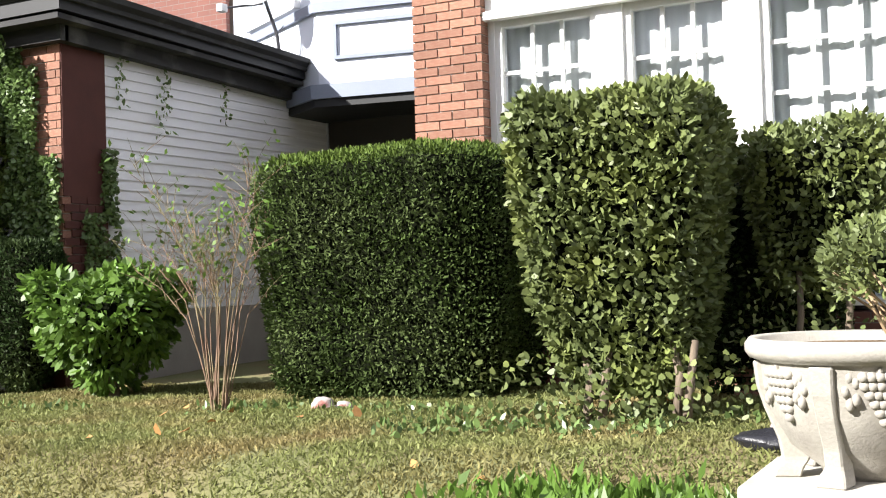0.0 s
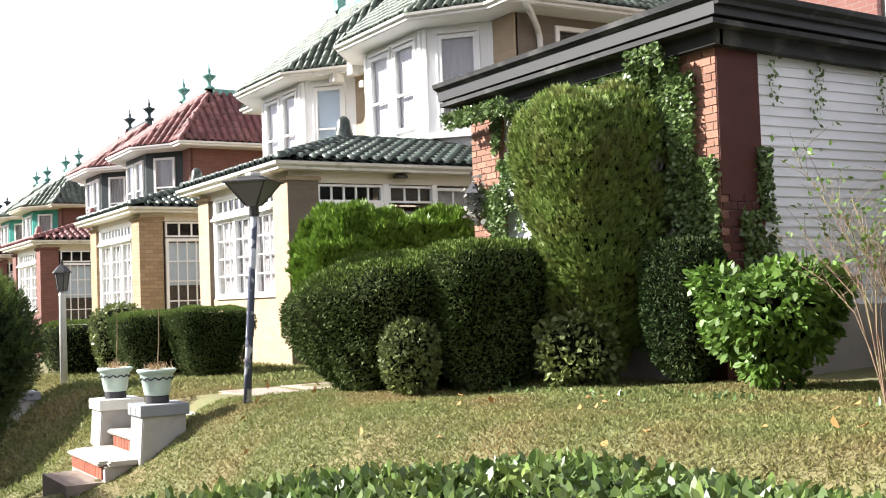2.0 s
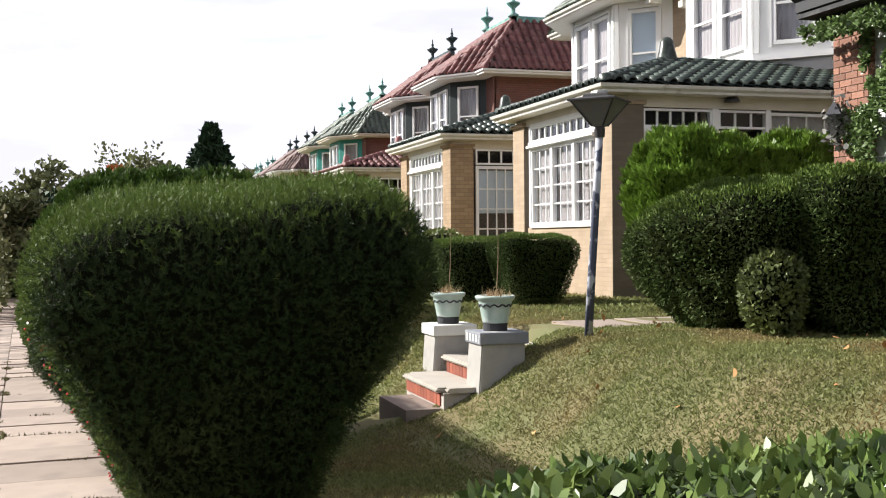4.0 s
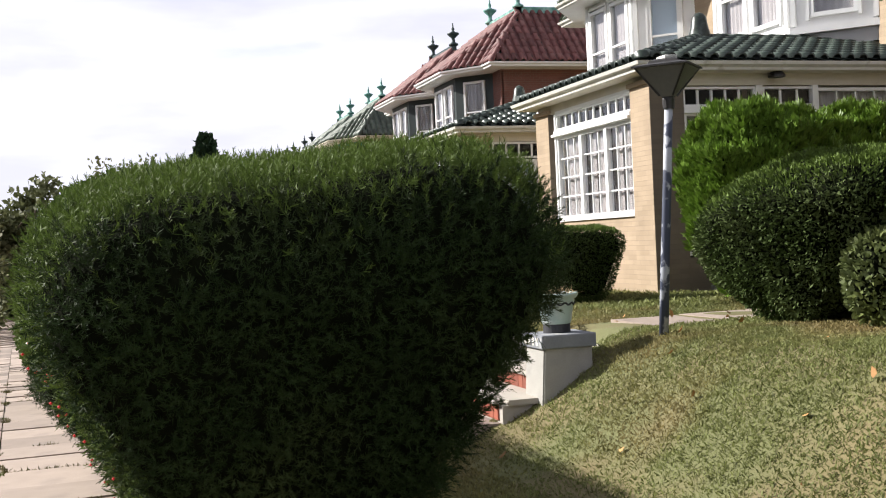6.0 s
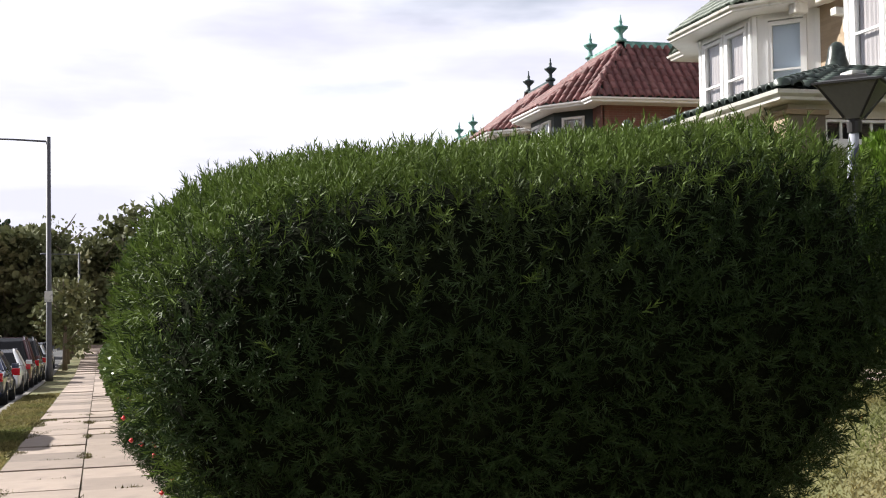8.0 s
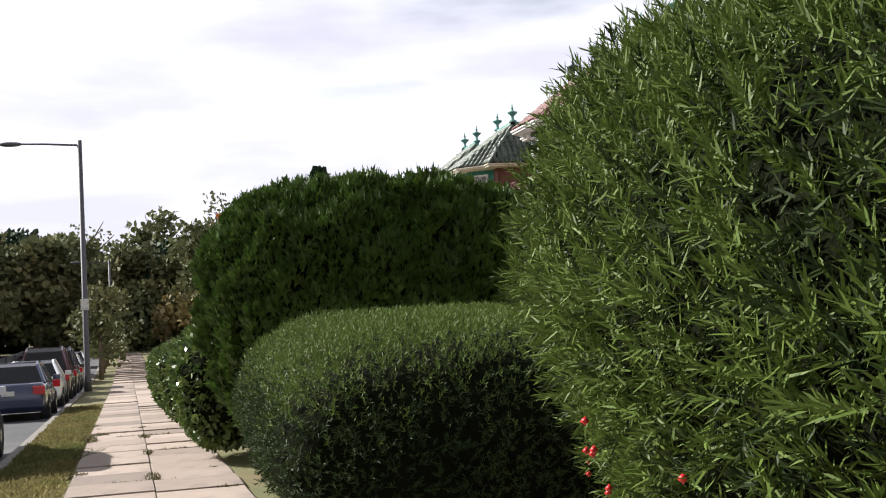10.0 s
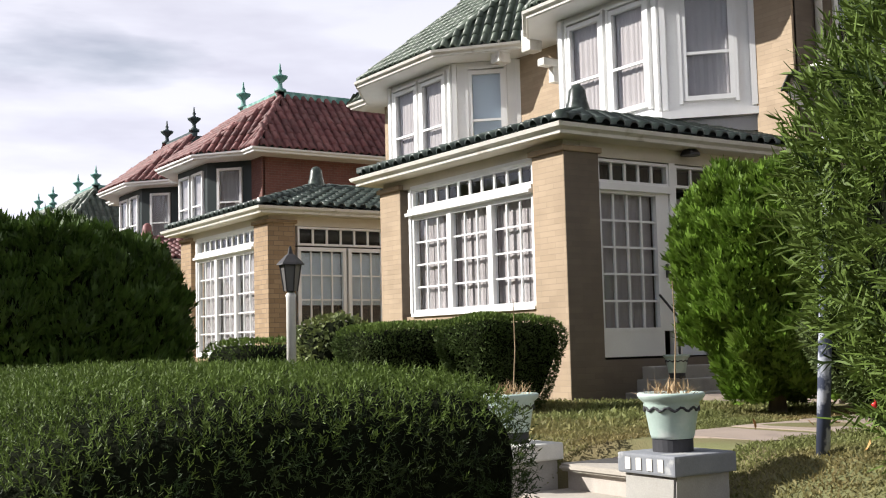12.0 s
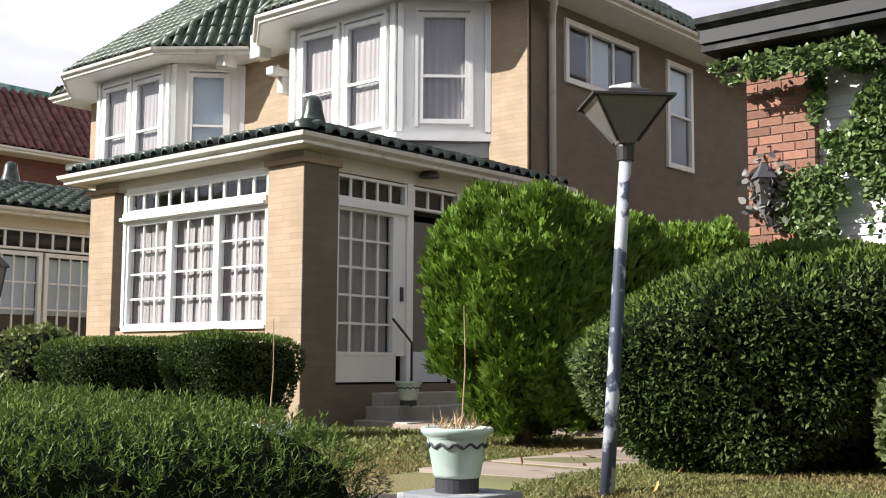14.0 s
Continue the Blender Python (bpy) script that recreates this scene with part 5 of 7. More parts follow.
    if door:
        leaf = part("glazed_door", boxes((xs["r1"] - 0.1, xs["r1"] - 0.04, 8.66, 9.74, 1.37 + Z, 1.69 + Z), (xs["r1"] - 0.1, xs["r1"] - 0.04, 9.70, 9.90, 1.69 + Z, 3.49 + Z)), M["white"], root, "white glazed door leaf with a plain lower panel")
        part("door_handle", boxes((xs["r1"] - 0.04, xs["r1"] - 0.005, 9.80, 9.84, 2.38 + Z, 2.56 + Z), bevel=0.008), M["plastic"], leaf, "dark door latch")
        window(root, m @ Matrix.Translation((0.0, 0, 1.69 + Z)), 1.04, 1.80, 4, 5, 0.045, 0.026, back="curtain", name="door_glazing")
        window(root, m @ Matrix.Translation((0.0, 0, 3.58 + Z)), 1.24, 0.3, 5, 1, 0.035, 0.035, back="", name="transom_window")
        part("transom_bar", boxes((xs["r1"] - 0.1, xs["r1"] + 0.02, 8.66, 9.92, 3.48 + Z, 3.58 + Z), bevel=0.01), M["white"], root)
        part("door_jamb", boxes((xs["r1"] - 0.12, xs["r1"] - 0.01, 9.905, 10.02, 1.34 + Z, 3.9 + Z)), M["white"], root)
        part("door_jamb", boxes((xs["r1"] - 0.12, xs["r1"] - 0.01, 10.90, 11.0, 1.34 + Z, 3.9 + Z)), M["white"], root)
        part("screen_door", boxes((xs["r1"] - 0.2, xs["r1"] - 0.16, 10.04, 10.88, 1.36 + Z, 1.75 + Z), (xs["r1"] - 0.2, xs["r1"] - 0.16, 10.04, 10.14, 1.75 + Z, 3.45 + Z), (xs["r1"] - 0.2, xs["r1"] - 0.16, 10.78, 10.88, 1.75 + Z, 3.45 + Z)), M["blue_white"], root, "pale screen door")
        part("screen_mesh", boxes((xs["r1"] - 0.185, xs["r1"] - 0.175, 10.14, 10.78, 1.75 + Z, 3.45 + Z)), M["lamp_glass"], root, "grey insect screen")
        window(root, m @ Matrix.Translation((1.36, 0, 3.58 + Z)), 0.96, 0.3, 3, 1, 0.035, 0.035, back="", name="transom_window")
        bm = bmesh.new()
        tube(bm, [(xs["r1"] + 0.45, 9.5, 1.0 + Z), (xs["r1"] + 0.45, 9.5, 1.85 + Z), (xs["r1"] + 0.02, 9.62, 2.15 + Z)], 0.016, 0.016, 6)
        part("step_rail", bm, M["lamp_dark"], root, "thin dark iron step rail")
        window(root, m @ Matrix.Translation((2.3, 0, 2.0 + Z)), 2.2, 1.86, 6, 5, 0.05, 0.026, back="curtain", name="side_light")
        part("ceiling_lamp", lathe([(0.13, 4.0 + Z), (0.13, 4.03 + Z), (0.09, 4.08 + Z)], 16, (xs["r1"] + 0.1, 10.2)), M["lamp_dark"], root, "small round porch lamp")
        for k, (ya, yb2, xa, zt) in enumerate(((9.0, 11.0, 0.85, 0.92), (9.2, 10.95, 0.5, 1.08), (9.3, 10.9, 0.2, 1.24))):
            part("step", boxes((xs["r1"] - 0.05, xs["r1"] + xa, ya, yb2, 0.5 + Z, zt + Z), bevel=0.015), M["cement"], root, "worn cement entrance step")
    else:
        window(root, m @ Matrix.Translation((0.06, 0, 3.53 + Z)), 4.3, 0.36, 14, 1, 0.04, 0.04, back="", name="transom_window")
        for i in range(4):
            win = window(root, m @ Matrix.Translation((0.06 + i * 1.09, 0, 1.5 + Z)), 1.04, 2.0, 4, 4, 0.07, 0.028, back="", name="side_window")
            bar("blind", win, (0.52, 0.09, 1.40), (0.90, 0.008, 1.0), M["blind"], label="pale blind drawn half way")
    # roof
    ze, zt = 4.22 + Z, 4.97 + Z
    ex0, ex1, ey = xs["l0"] - 0.25, xs["r1"] + 0.24, 7.87
    rx = (ex0 + ex1) / 2
    p, q = (rx, 10.28, zt), (rx, 13.2, zt)
    faces = [[(ex0, ey, ze), (ex1, ey, ze), p], [(ex1, ey, ze), (ex1, 13.2, ze), q, p], [(ex0, ey, ze), p, q, (ex0, 13.2, ze)]]
    slab_roof(faces, M["tile_bed"], "roof_deck", root)
    lay_tiles(root, faces[:2], 0.235, 0.36, 0.088, M[pal["porch_tile"]], limit=300 if (near and door) else 0)
    gutter_run(root, [(ex0, 13.2), (ex0, ey), (ex1, ey), (ex1, 13.2)], ze - 0.01, M["gutter"])
    for a, b in (((ex0, ey, ze), p), ((ex1, ey, ze), p)):
        ridge(root, Vector(a) + Vector((0, 0, 0.05)), Vector(b) + Vector((0, 0, 0.05)), 0.10, M[pal["porch_tile"]])
    ridge(root, Vector(p) + Vector((0, 0, 0.03)), Vector(q) + Vector((0, 0, 0.03)), 0.10, M[pal["porch_tile"]])
    bm = lathe([(0.20, -0.05), (0.19, 0.08), (0.15, 0.22), (0.125, 0.38), (0.07, 0.45), (0.01, 0.47)], 14)
    ob = part("ridge_ornament", bm, M[pal["porch_tile"]], root, smooth=True)
    ob.location = (p[0], p[1], p[2] + 0.02)


def twin_house(c, dz, key, near=False, finials=("copper", "copper"), porches=True, word=""):
    pal = PAL[key]
    root = thing("house", word, "house", "row of twin houses", at=(0, 0, 0))
    house_unit(root, c, 1, dz, pal, near, finials[0])
    house_unit(root, c, -1, dz, pal, near, finials[1])
    if porches:
        porch(root, c + 6.63, dz, pal, near, near)
        porch(root, c - 1.95, dz, dict(pal, pier="tan") if near else pal, near, False)
    # east wall windows of the near house
    if near:
        m = on_wall((c + 6.1, 13.2), (c + 6.1, 24))
        window(root, m @ Matrix.Translation((0.94, -0.02, 6.14)), 2.26, 1.06, 3, 1, 0.09, 0.05, back="", name="side_window", deep=0.5)
        bar("blind", root, (2.07, 0.10, 6.67), (0.68, 0.01, 0.88), M["blind"], m, "pale blind in the middle light")
        window(root, m @ Matrix.Translation((4.2, -0.02, 5.2)), 0.96, 2.0, 1, 1, 0.09, back="", sash_rail=0.5, name="side_window", deep=0.5)
        bar("blind", root, (4.68, 0.10, 6.65), (0.78, 0.01, 0.9), M["blind"], m, "pale blind drawn half way")
        bm = bmesh.new()
        tube(bm, [(c + 6.72, 13.0, 7.42), (c + 6.60, 13.2, 7.30), (c + 6.24, 13.62, 7.08), (c + 6.17, 13.72, 6.92), (c + 6.17, 13.72, 4.3)], 0.062, 0.062, 10)
        part("downpipe", bm, M["gutter"], root, "cream rainwater downpipe", smooth=True)
        bm = boxes((c + 0.55, c + 0.75, 12.6, 13.15, 6.85, 7.0), (c + 0.57, c + 0.73, 12.85, 13.15, 6.55, 6.85), bevel=0.02)
        part("bracket", bm, M["gutter"], root, "carved white eave bracket")
    return root


twin_house(-24.1, 0.0, "buff", True, word="buff brick twin house with green tile roof and white bay windows")
twin_house(-43.4, -0.1, "red", False, ("copper", "dark_copper"), word="red brick twin house with red tile roof and dark bays")
twin_house(-62.5, -0.5, "green", False, ("copper", "copper"), False, word="brick twin house with green tile roof and teal bays")
twin_house(-81.5, -1.1, "brown", False, ("dark_copper", "dark_copper"), False, word="brown twin house with a dark red roof")
twin_house(-100.5, -1.7, "green", False, ("copper", "copper"), False, word="distant twin house with a green roof")


# ---- the ivied house ----
h1 = thing("house", "red brick house with an ivy-covered white-sided porch", "house", "row of twin houses")
# brick corner piers of the closed porch
west_pier = new("brick_pier")
west_pier.parent = h1
brick_pier(west_pier, -12.02, -11.43, 8.24, 8.80, 2.0, 4.23, 0.077, faces="sw", limit=300)
east_pier = new("brick_pier")
east_pier.parent = h1
brick_pier(east_pier, -8.36, -7.78, 8.24, 8.80, 1.9, 4.23, 0.077, faces="s", limit=200)
# the flank turned from the sun, its shade put into a darker brick colour
part("painted_side", boxes((-7.80, -7.768, 8.25, 8.79, 2.75, 4.2)), M["brick_shaded"], h1, "east flank of the brick pier, shade put into its colour")
me = unit_box("brick", M["brick_shaded"])
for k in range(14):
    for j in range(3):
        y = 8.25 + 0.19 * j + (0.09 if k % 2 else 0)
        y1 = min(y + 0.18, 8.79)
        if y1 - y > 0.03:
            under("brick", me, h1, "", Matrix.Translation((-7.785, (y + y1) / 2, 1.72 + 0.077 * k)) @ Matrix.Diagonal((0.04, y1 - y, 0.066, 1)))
# the feet share the brick darkened for shade
part("pier_foot", boxes((-12.02, -11.43, 8.24, 8.8, 0.7, 2.0)), M["brick_shaded"], h1)
part("pier_foot", boxes((-8.36, -7.79, 8.24, 8.8, 0.8, 1.9)), M["brick_shaded"], h1)
# white lap siding, board by board
board = bmesh.new()
vs = [board.verts.new(c) for c in ((0, 0, 0), (0, 1, 0), (0.022, 1, 0), (0.022, 0, 0), (0.006, 0, 1), (0.006, 1, 1), (0, 1, 1), (0, 0, 1))]
for q in ((0, 1, 2, 3), (3, 2, 5, 4), (4, 5, 6, 7), (0, 3, 4, 7), (1, 6, 5, 2)):
    board.faces.new([vs[i] for i in q])
board_me = bpy.data.meshes.new("board")
board.to_mesh(board_me)
board.free()
board_me.materials.append(M["siding"])
for k in range(26):
    z = 1.67 + 0.098 * k
    under("siding_board", board_me, h1, "", Matrix.Translation((-7.815, 8.80, z)) @ Matrix.Diagonal((1, 3.86, 0.100, 1)))
    under("siding_board", board_me, h1, "", Matrix.Translation((-11.43, 8.35, z)) @ Matrix.Rotation(-math.pi / 2, 4, "Z") @ Matrix.Diagonal((1, 3.07, 0.100, 1)))
part("corner_board", boxes((-7.82, -7.78, 12.62, 12.70, 1.7, 4.3)), M["blue_white"], h1)
part("porch_wall", boxes((-11.9, -7.83, 8.40, 12.7, 0.7, 4.3)), M["foundation"], h1)
part("foundation", boxes((-7.83, -7.80, 8.8, 12.66, 0.7, 1.68)), M["foundation"], h1, "grey stucco foundation")
# flat porch roof with deep dark eaves, sagging towards the house
def sag(ob):
    for v in ob.data.vertices:
        v.co.z -= 0.14 + 0.026 * max(0.0, v.co.y - 8.0) * min(1.0, max(0.0, (v.co.x + 11.0) / 2.0))
    return ob


sag(part("roof_deck", prism([(-12.30, 7.92), (-7.44, 7.92), (-7.44, 12.75), (-12.30, 12.75)], 4.62, 4.70), M["dark_eave"], h1, "dark flat roof edge"))
sag(part("soffit", prism([(-12.30, 7.96), (-7.50, 7.96), (-7.50, 12.75), (-12.30, 12.75)], 4.42, 4.47), M["dark_eave"], h1, "peeling dark soffit"))
for row in ((-12.30, -7.46, 7.94, 8.0, 4.49, 4.62), (-7.52, -7.46, 8.0, 12.75, 4.49, 4.62), (-12.30, -12.24, 8.0, 12.75, 4.49, 4.62)):
    sag(part("fascia", boxes(row), M["grey_fascia"], h1))
sag(part("bed_mould", boxes((-12.2, -7.66, 8.14, 8.24, 4.28, 4.44), (-7.78, -7.66, 8.2, 12.7, 4.28, 4.44)), M["dark_eave"], h1))
sag(gutter_run(h1, [(-12.32, 7.98), (-7.44, 7.98), (-7.44, 12.7)], 4.70, M["dark_eave"]))
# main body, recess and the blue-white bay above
part("wall", prism([(-12.2, 12.75), (1.5, 12.75), (1.5, 24), (-12.2, 24)], 0.6, 9.0), M["buff_shaded"], h1)
# dark sheet at the back of the recess: its shade as colour
part("entrance_shade", boxes((-7.75, -4.25, 12.60, 12.72, 0.9, 4.1)), M["room"], h1, "dark panel painted for the shade of the recessed entrance")
entry = part("entrance_door", boxes((-5.75, -4.9, 12.52, 12.6, 1.6, 3.7)), M["dark_trim"], h1, "dark entrance door in the recess")
part("door_pane", boxes((-5.6, -5.05, 12.50, 12.52, 2.6, 3.5)), M["car_glass"], entry)
bayp = [(-9.3, 12.75), (-7.15, 11.50), (-4.0, 12.05), (-3.0, 12.75)]


def bay_ring(d):
    return [(-9.3 - d, 12.75), (-7.15 - 0.6 * d, 11.50 - d), (-4.0 + 0.5 * d, 12.05 - d), (-3.0 + d, 12.75)]


part("bay", prism(bayp, 4.10, 6.9), M["blue_white"], h1, "blue-white wooden bay")
part("bay_base", prism(bay_ring(0.09), 3.96, 4.12), M["slate_blue"], h1, "grey-blue moulded base")
part("bay_soffit", prism(bay_ring(0.05), 3.87, 3.96), M["grey_fascia"], h1)
part("bay_belt", prism(bay_ring(0.05), 4.95, 5.06), M["slate_blue"], h1)
m = on_wall(bayp[1], bayp[2], 0.0)
for x in (0.2, 1.75):
    for row in ((x, x + 1.02, -0.035, 0.0, 4.40, 4.44), (x, x + 1.02, -0.035, 0.0, 4.79, 4.83), (x, x + 0.04, -0.033, 0.0, 4.44, 4.79), (x + 0.98, x + 1.02, -0.033, 0.0, 4.44, 4.79)):
        bm = boxes(row)
        bmesh.ops.transform(bm, matrix=m, verts=bm.verts)
        part("panel_moulding", bm, M["slate_blue"], h1, "raised panel moulding")
mo = on_wall(bayp[0], bayp[1], 5.1)
window(h1, mo @ Matrix.Translation((0.55, -0.04, 0.0)), 1.5, 1.5, 1, 1, 0.09, back="blind", sash_rail=0.5, name="window")
part("upper_pier", boxes((-12.0, -9.35, 12.66, 12.74, 4.6, 9)), M["redwall"], h1)
# the brick column and glazed sun porch of the next half
col = new("brick_column")
col.parent = h1
brick_pier(col, -4.13, -3.56, 8.24, 8.80, 2.2, 4.62, 0.0677, faces="se", limit=300)
part("column_foot", boxes((-4.13, -3.56, 8.24, 8.8, 0.9, 2.2)), M["redwall"], h1)
# blocks behind the glazing in the colour that stands for indoor shade
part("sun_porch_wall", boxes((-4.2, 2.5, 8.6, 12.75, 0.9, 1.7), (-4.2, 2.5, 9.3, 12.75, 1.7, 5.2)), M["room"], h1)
part("sun_porch_base", boxes((-3.56, 2.5, 8.30, 8.6, 0.9, 1.62)), M["redwall"], h1, "red brick wall below the windows")
part("sun_porch_head", boxes((-3.56, 2.5, 8.32, 8.6, 3.84, 4.6)), M["white"], h1, "white painted window head")
part("head_mould", boxes((-3.56, 2.5, 8.26, 8.34, 3.79, 3.85)), M["white"], h1)
part("roof_deck", boxes((-4.8, 3.0, 7.6, 12.75, 4.95, 5.05)), M["dark_eave"], h1)
part("upper_head", boxes((-4.3, 2.5, 8.22, 8.7, 4.62, 4.95)), M["white"], h1)
x = -3.51
for w_ in (0.80, 0.75, 0.92, 1.0, 1.0):
    window(h1, Matrix.Translation((x, 8.40, 1.66)), w_, 2.14, 3, 6, 0.055, 0.028, back="lace", name="window")
    part("mullion", boxes((x + w_, x + w_ + 0.19, 8.34, 8.5, 1.64, 3.81)), M["white"], h1)
    x += w_ + 0.19
part("corner_post", boxes((-3.56, -3.51, 8.36, 8.5, 1.64, 3.81)), M["white"], h1)


def ivy_patch(label, boxes_, n, size, m="ivy"):
    """Ivy leaves over flat stretches of wall: (origin, edge u, edge v, outward, density)."""
    q = []
    tot = sum(b[4] for b in boxes_)
    for o, u, v, nn, dens in boxes_:
        k = int(n * dens / tot)
        a, b = rng.random(k), rng.random(k)
        P = np.array(o) + a[:, None] * np.array(u) + b[:, None] * np.array(v)
        keep = np.array([noise.noise(Vector(p) * 1.9) + 0.35 * noise.noise(Vector(p) * 6) for p in P]) > -0.32
        P = P[keep]
        N = np.repeat(np.array([nn], float), len(P), 0)
        q.append(leaf_quads(P + N * (0.01 + 0.05 * rng.random(len(P)))[:, None], N, size, size * 0.85, 0.35, -0.35, 0.55, 0.0, 1.2))
    ob = new("ivy", soup("ivy", np.concatenate(q), 4, M[m]))
    return tagged(ob, label, "ivy", kind="stuff")


ivy_patch("green ivy climbing over the porch front", [((-11.4, 8.22, 3.3), (3.2, 0, 0), (0, 0, 0.85), (0, -1, 0), 4.4), ((-11.0, 8.22, 2.6), (2.7, 0, 0), (0, 0, 0.75), (0, -1, 0), 0.9), ((-11.75, 8.22, 1.2), (0.5, 0, 0), (0, 0, 2.0), (0, -1, 0), 1.6),
                                                     ((-8.95, 8.22, 1.3), (0.7, 0, 0), (0, 0, 2.85), (0, -1, 0), 6.0), ((-12.2, 7.97, 3.97), (1.4, 0, 0), (0, 0, 0.2), (0, -1, 0), 0.8), ((-8.7, 8.0, 4.0), (0.5, 0, 0), (0, 0, 0.25), (0, -1, 0), 0.3),
                                                     ((-11.45, 8.21, 2.9), (0.6, 0, 0), (0, 0, 1.25), (0, -1, 0), 1.7), ((-8.35, 8.21, 2.2), (0.32, 0, 0), (0, 0, 1.75), (0, -1, 0), 1.5), ((-8.05, 8.21, 2.2), (0.28, 0, 0), (0, 0, 0.9), (0, -1, 0), 0.8)], 27500, 0.052)
ivy_patch("dark ivy on the shaded flank of the pier", [((-7.76, 8.45, 1.0), (0, 0.45, 0), (0, 0, 1.6), (1, 0, 0), 3), ((-7.77, 8.70, 2.4), (0, 0.16, 0), (0, 0, 0.8), (1, 0, 0), 1)], 2200, 0.050)
for k, (y, l) in enumerate(((8.98, 0.5), (9.55, 0.75), (9.62, 0.55), (10.55, 0.5))):
    n = 26
    P = np.stack([np.full(n, -7.74), y + 0.05 * np.sin(np.arange(n) * 0.9 + k) + rng.normal(0, 0.03, n), 4.13 - l * np.arange(n) / n], 1)
    tagged(new("ivy_strand", soup("ivy_strand", leaf_quads(P, np.repeat([[1.0, 0, 0]], n, 0), 0.048, 0.038, 0.3, -0.6, 0.4, 0.0, 1.2), 4, M["ivy"])), "hanging strand of ivy below the eave", "ivy", "hanging ivy strands")


def wall_lantern(x, y, z):
    root = thing("wall_lantern", "grey wall lantern tangled in dry ivy", "lantern", "lanterns on the brick piers", at=(x, y, z))
    part("back_plate", boxes((-0.05, 0.05, 0.06, 0.08, -0.12, 0.12)), M["lamp_dark"], root)
    part("body", lathe([(0.05, -0.12), (0.085, 0.08), (0.085, 0.1)], 4), M["lamp_glass"], root, "smoked glass body")
    part("roof", lathe([(0.12, 0.10), (0.05, 0.19), (0.015, 0.24)], 4), M["steel"], root)
    P = np.array([x, y + 0.05, z]) + rng.normal(0, 1, (240, 3)) * np.array([0.08, 0.03, 0.13])
    q = leaf_quads(P, np.repeat([[0, -1.0, 0]], len(P), 0), 0.09, 0.05, 0.4, -0.2, 0.8, 0.0)
    tagged(under("dry_ivy", soup("dry_ivy", q - np.array([x, y, z]), 4, M["dry"]), root, "grey dried ivy leaves"), kind="stuff")


wall_lantern(-11.82, 8.10, 3.05)
wall_lantern(-8.62, 8.08, 3.1)

# satellite dish on the bay
dish = thing("satellite_dish", "grey satellite dish on a bracket over the porch roof", "dish", at=(-7.75, 11.6, 4.98))
bm = lathe([(0.02, 0.0), (0.16, 0.025), (0.26, 0.07), (0.27, 0.08), (0.25, 0.085), (0.15, 0.045), (0.01, 0.02)], 20)
part("reflector", bm, M["dish"], dish, smooth=True).matrix_basis = pose(0, -0.35, 0.25, 62, 0, 12)
bm = bmesh.new()
tube(bm, [(0, 0, -0.42), (0.04, -0.1, -0.2), (0, -0.28, 0.2)], 0.022, 0.022)
tube(bm, [(0, -0.3, 0.12), (-0.3, -0.62, 0.05)], 0.014, 0.014)
part("arm", bm, M["steel"], dish)
part("receiver", boxes((-0.36, -0.27, -0.70, -0.60, 0.0, 0.09), bevel=0.012), M["dish"], dish)
bm = bmesh.new()
tube(bm, [(-0.02, -0.05, -0.5), (-0.2, -0.1, -0.4), (0.1, -0.05, -0.1)], 0.006, 0.006, 5)
part("cable", bm, M["plastic"], dish)


# ---- steps, plinths and planters ----
def plinth(x0, x1, y0, y1, z0, z1, cap, label, stone="cement", number=0, group="plinths beside the steps"):
    root = thing("step_plinth", label, "plinth", group, at=((x0 + x1) / 2, (y0 + y1) / 2, z0))
    o = root.location
    def L(bm):
        bmesh.ops.translate(bm, vec=-o, verts=bm.verts)
        return bm
    bm = boxes((x0 + 0.03, x1 - 0.03, y0 + 0.03, y1 - 0.03, z0, z1 - 0.11))
    for v in bm.verts:
        if v.co.z < z0 + 0.1:
            v.co.y -= 0.05 if v.co.y < (y0 + y1) / 2 else 0
    bmesh.ops.bevel(bm, geom=list(bm.edges), offset=0.012, segments=2, affect="EDGES")
    part("block", L(bm), M[stone], root)
    part("cap", L(boxes((x0, x1, y0, y1, z1 - 0.12, z1), bevel=0.014)), M[cap], root, "weathered cap slab")
    if number:
        w = (x1 - x0) * 0.13
        for i in range(number):
            cx = x0 + (x1 - x0) * (0.2 + 0.19 * i)
            part("number_bar", L(boxes((cx - w * 0.35, cx + w * 0.35, y0 - 0.006, y0 + 0.004, z1 - 0.095, z1 - 0.025))), M["numeral"], root, "pale raised bar")
    return root


plinth(-12.0, -11.52, 3.85, 4.36, 0.1, 0.90, "bluestone", "grey cement plinth with a painted cap beside the steps", number=4)
plinth(-13.62, -13.12, 3.85, 4.36, 0.05, 0.86, "cap", "pale cement plinth beside the steps")
plinth(-17.95, -17.45, 3.4, 4.1, -0.1, 0.72, "bluestone", "cement plinth of the neighbouring steps")
plinth(-0.90, -0.18, 4.42, 5.08, 0.3, 1.22, "urn_plinth", "pale cast stone plinth carrying the urn", "urn_plinth", 4)


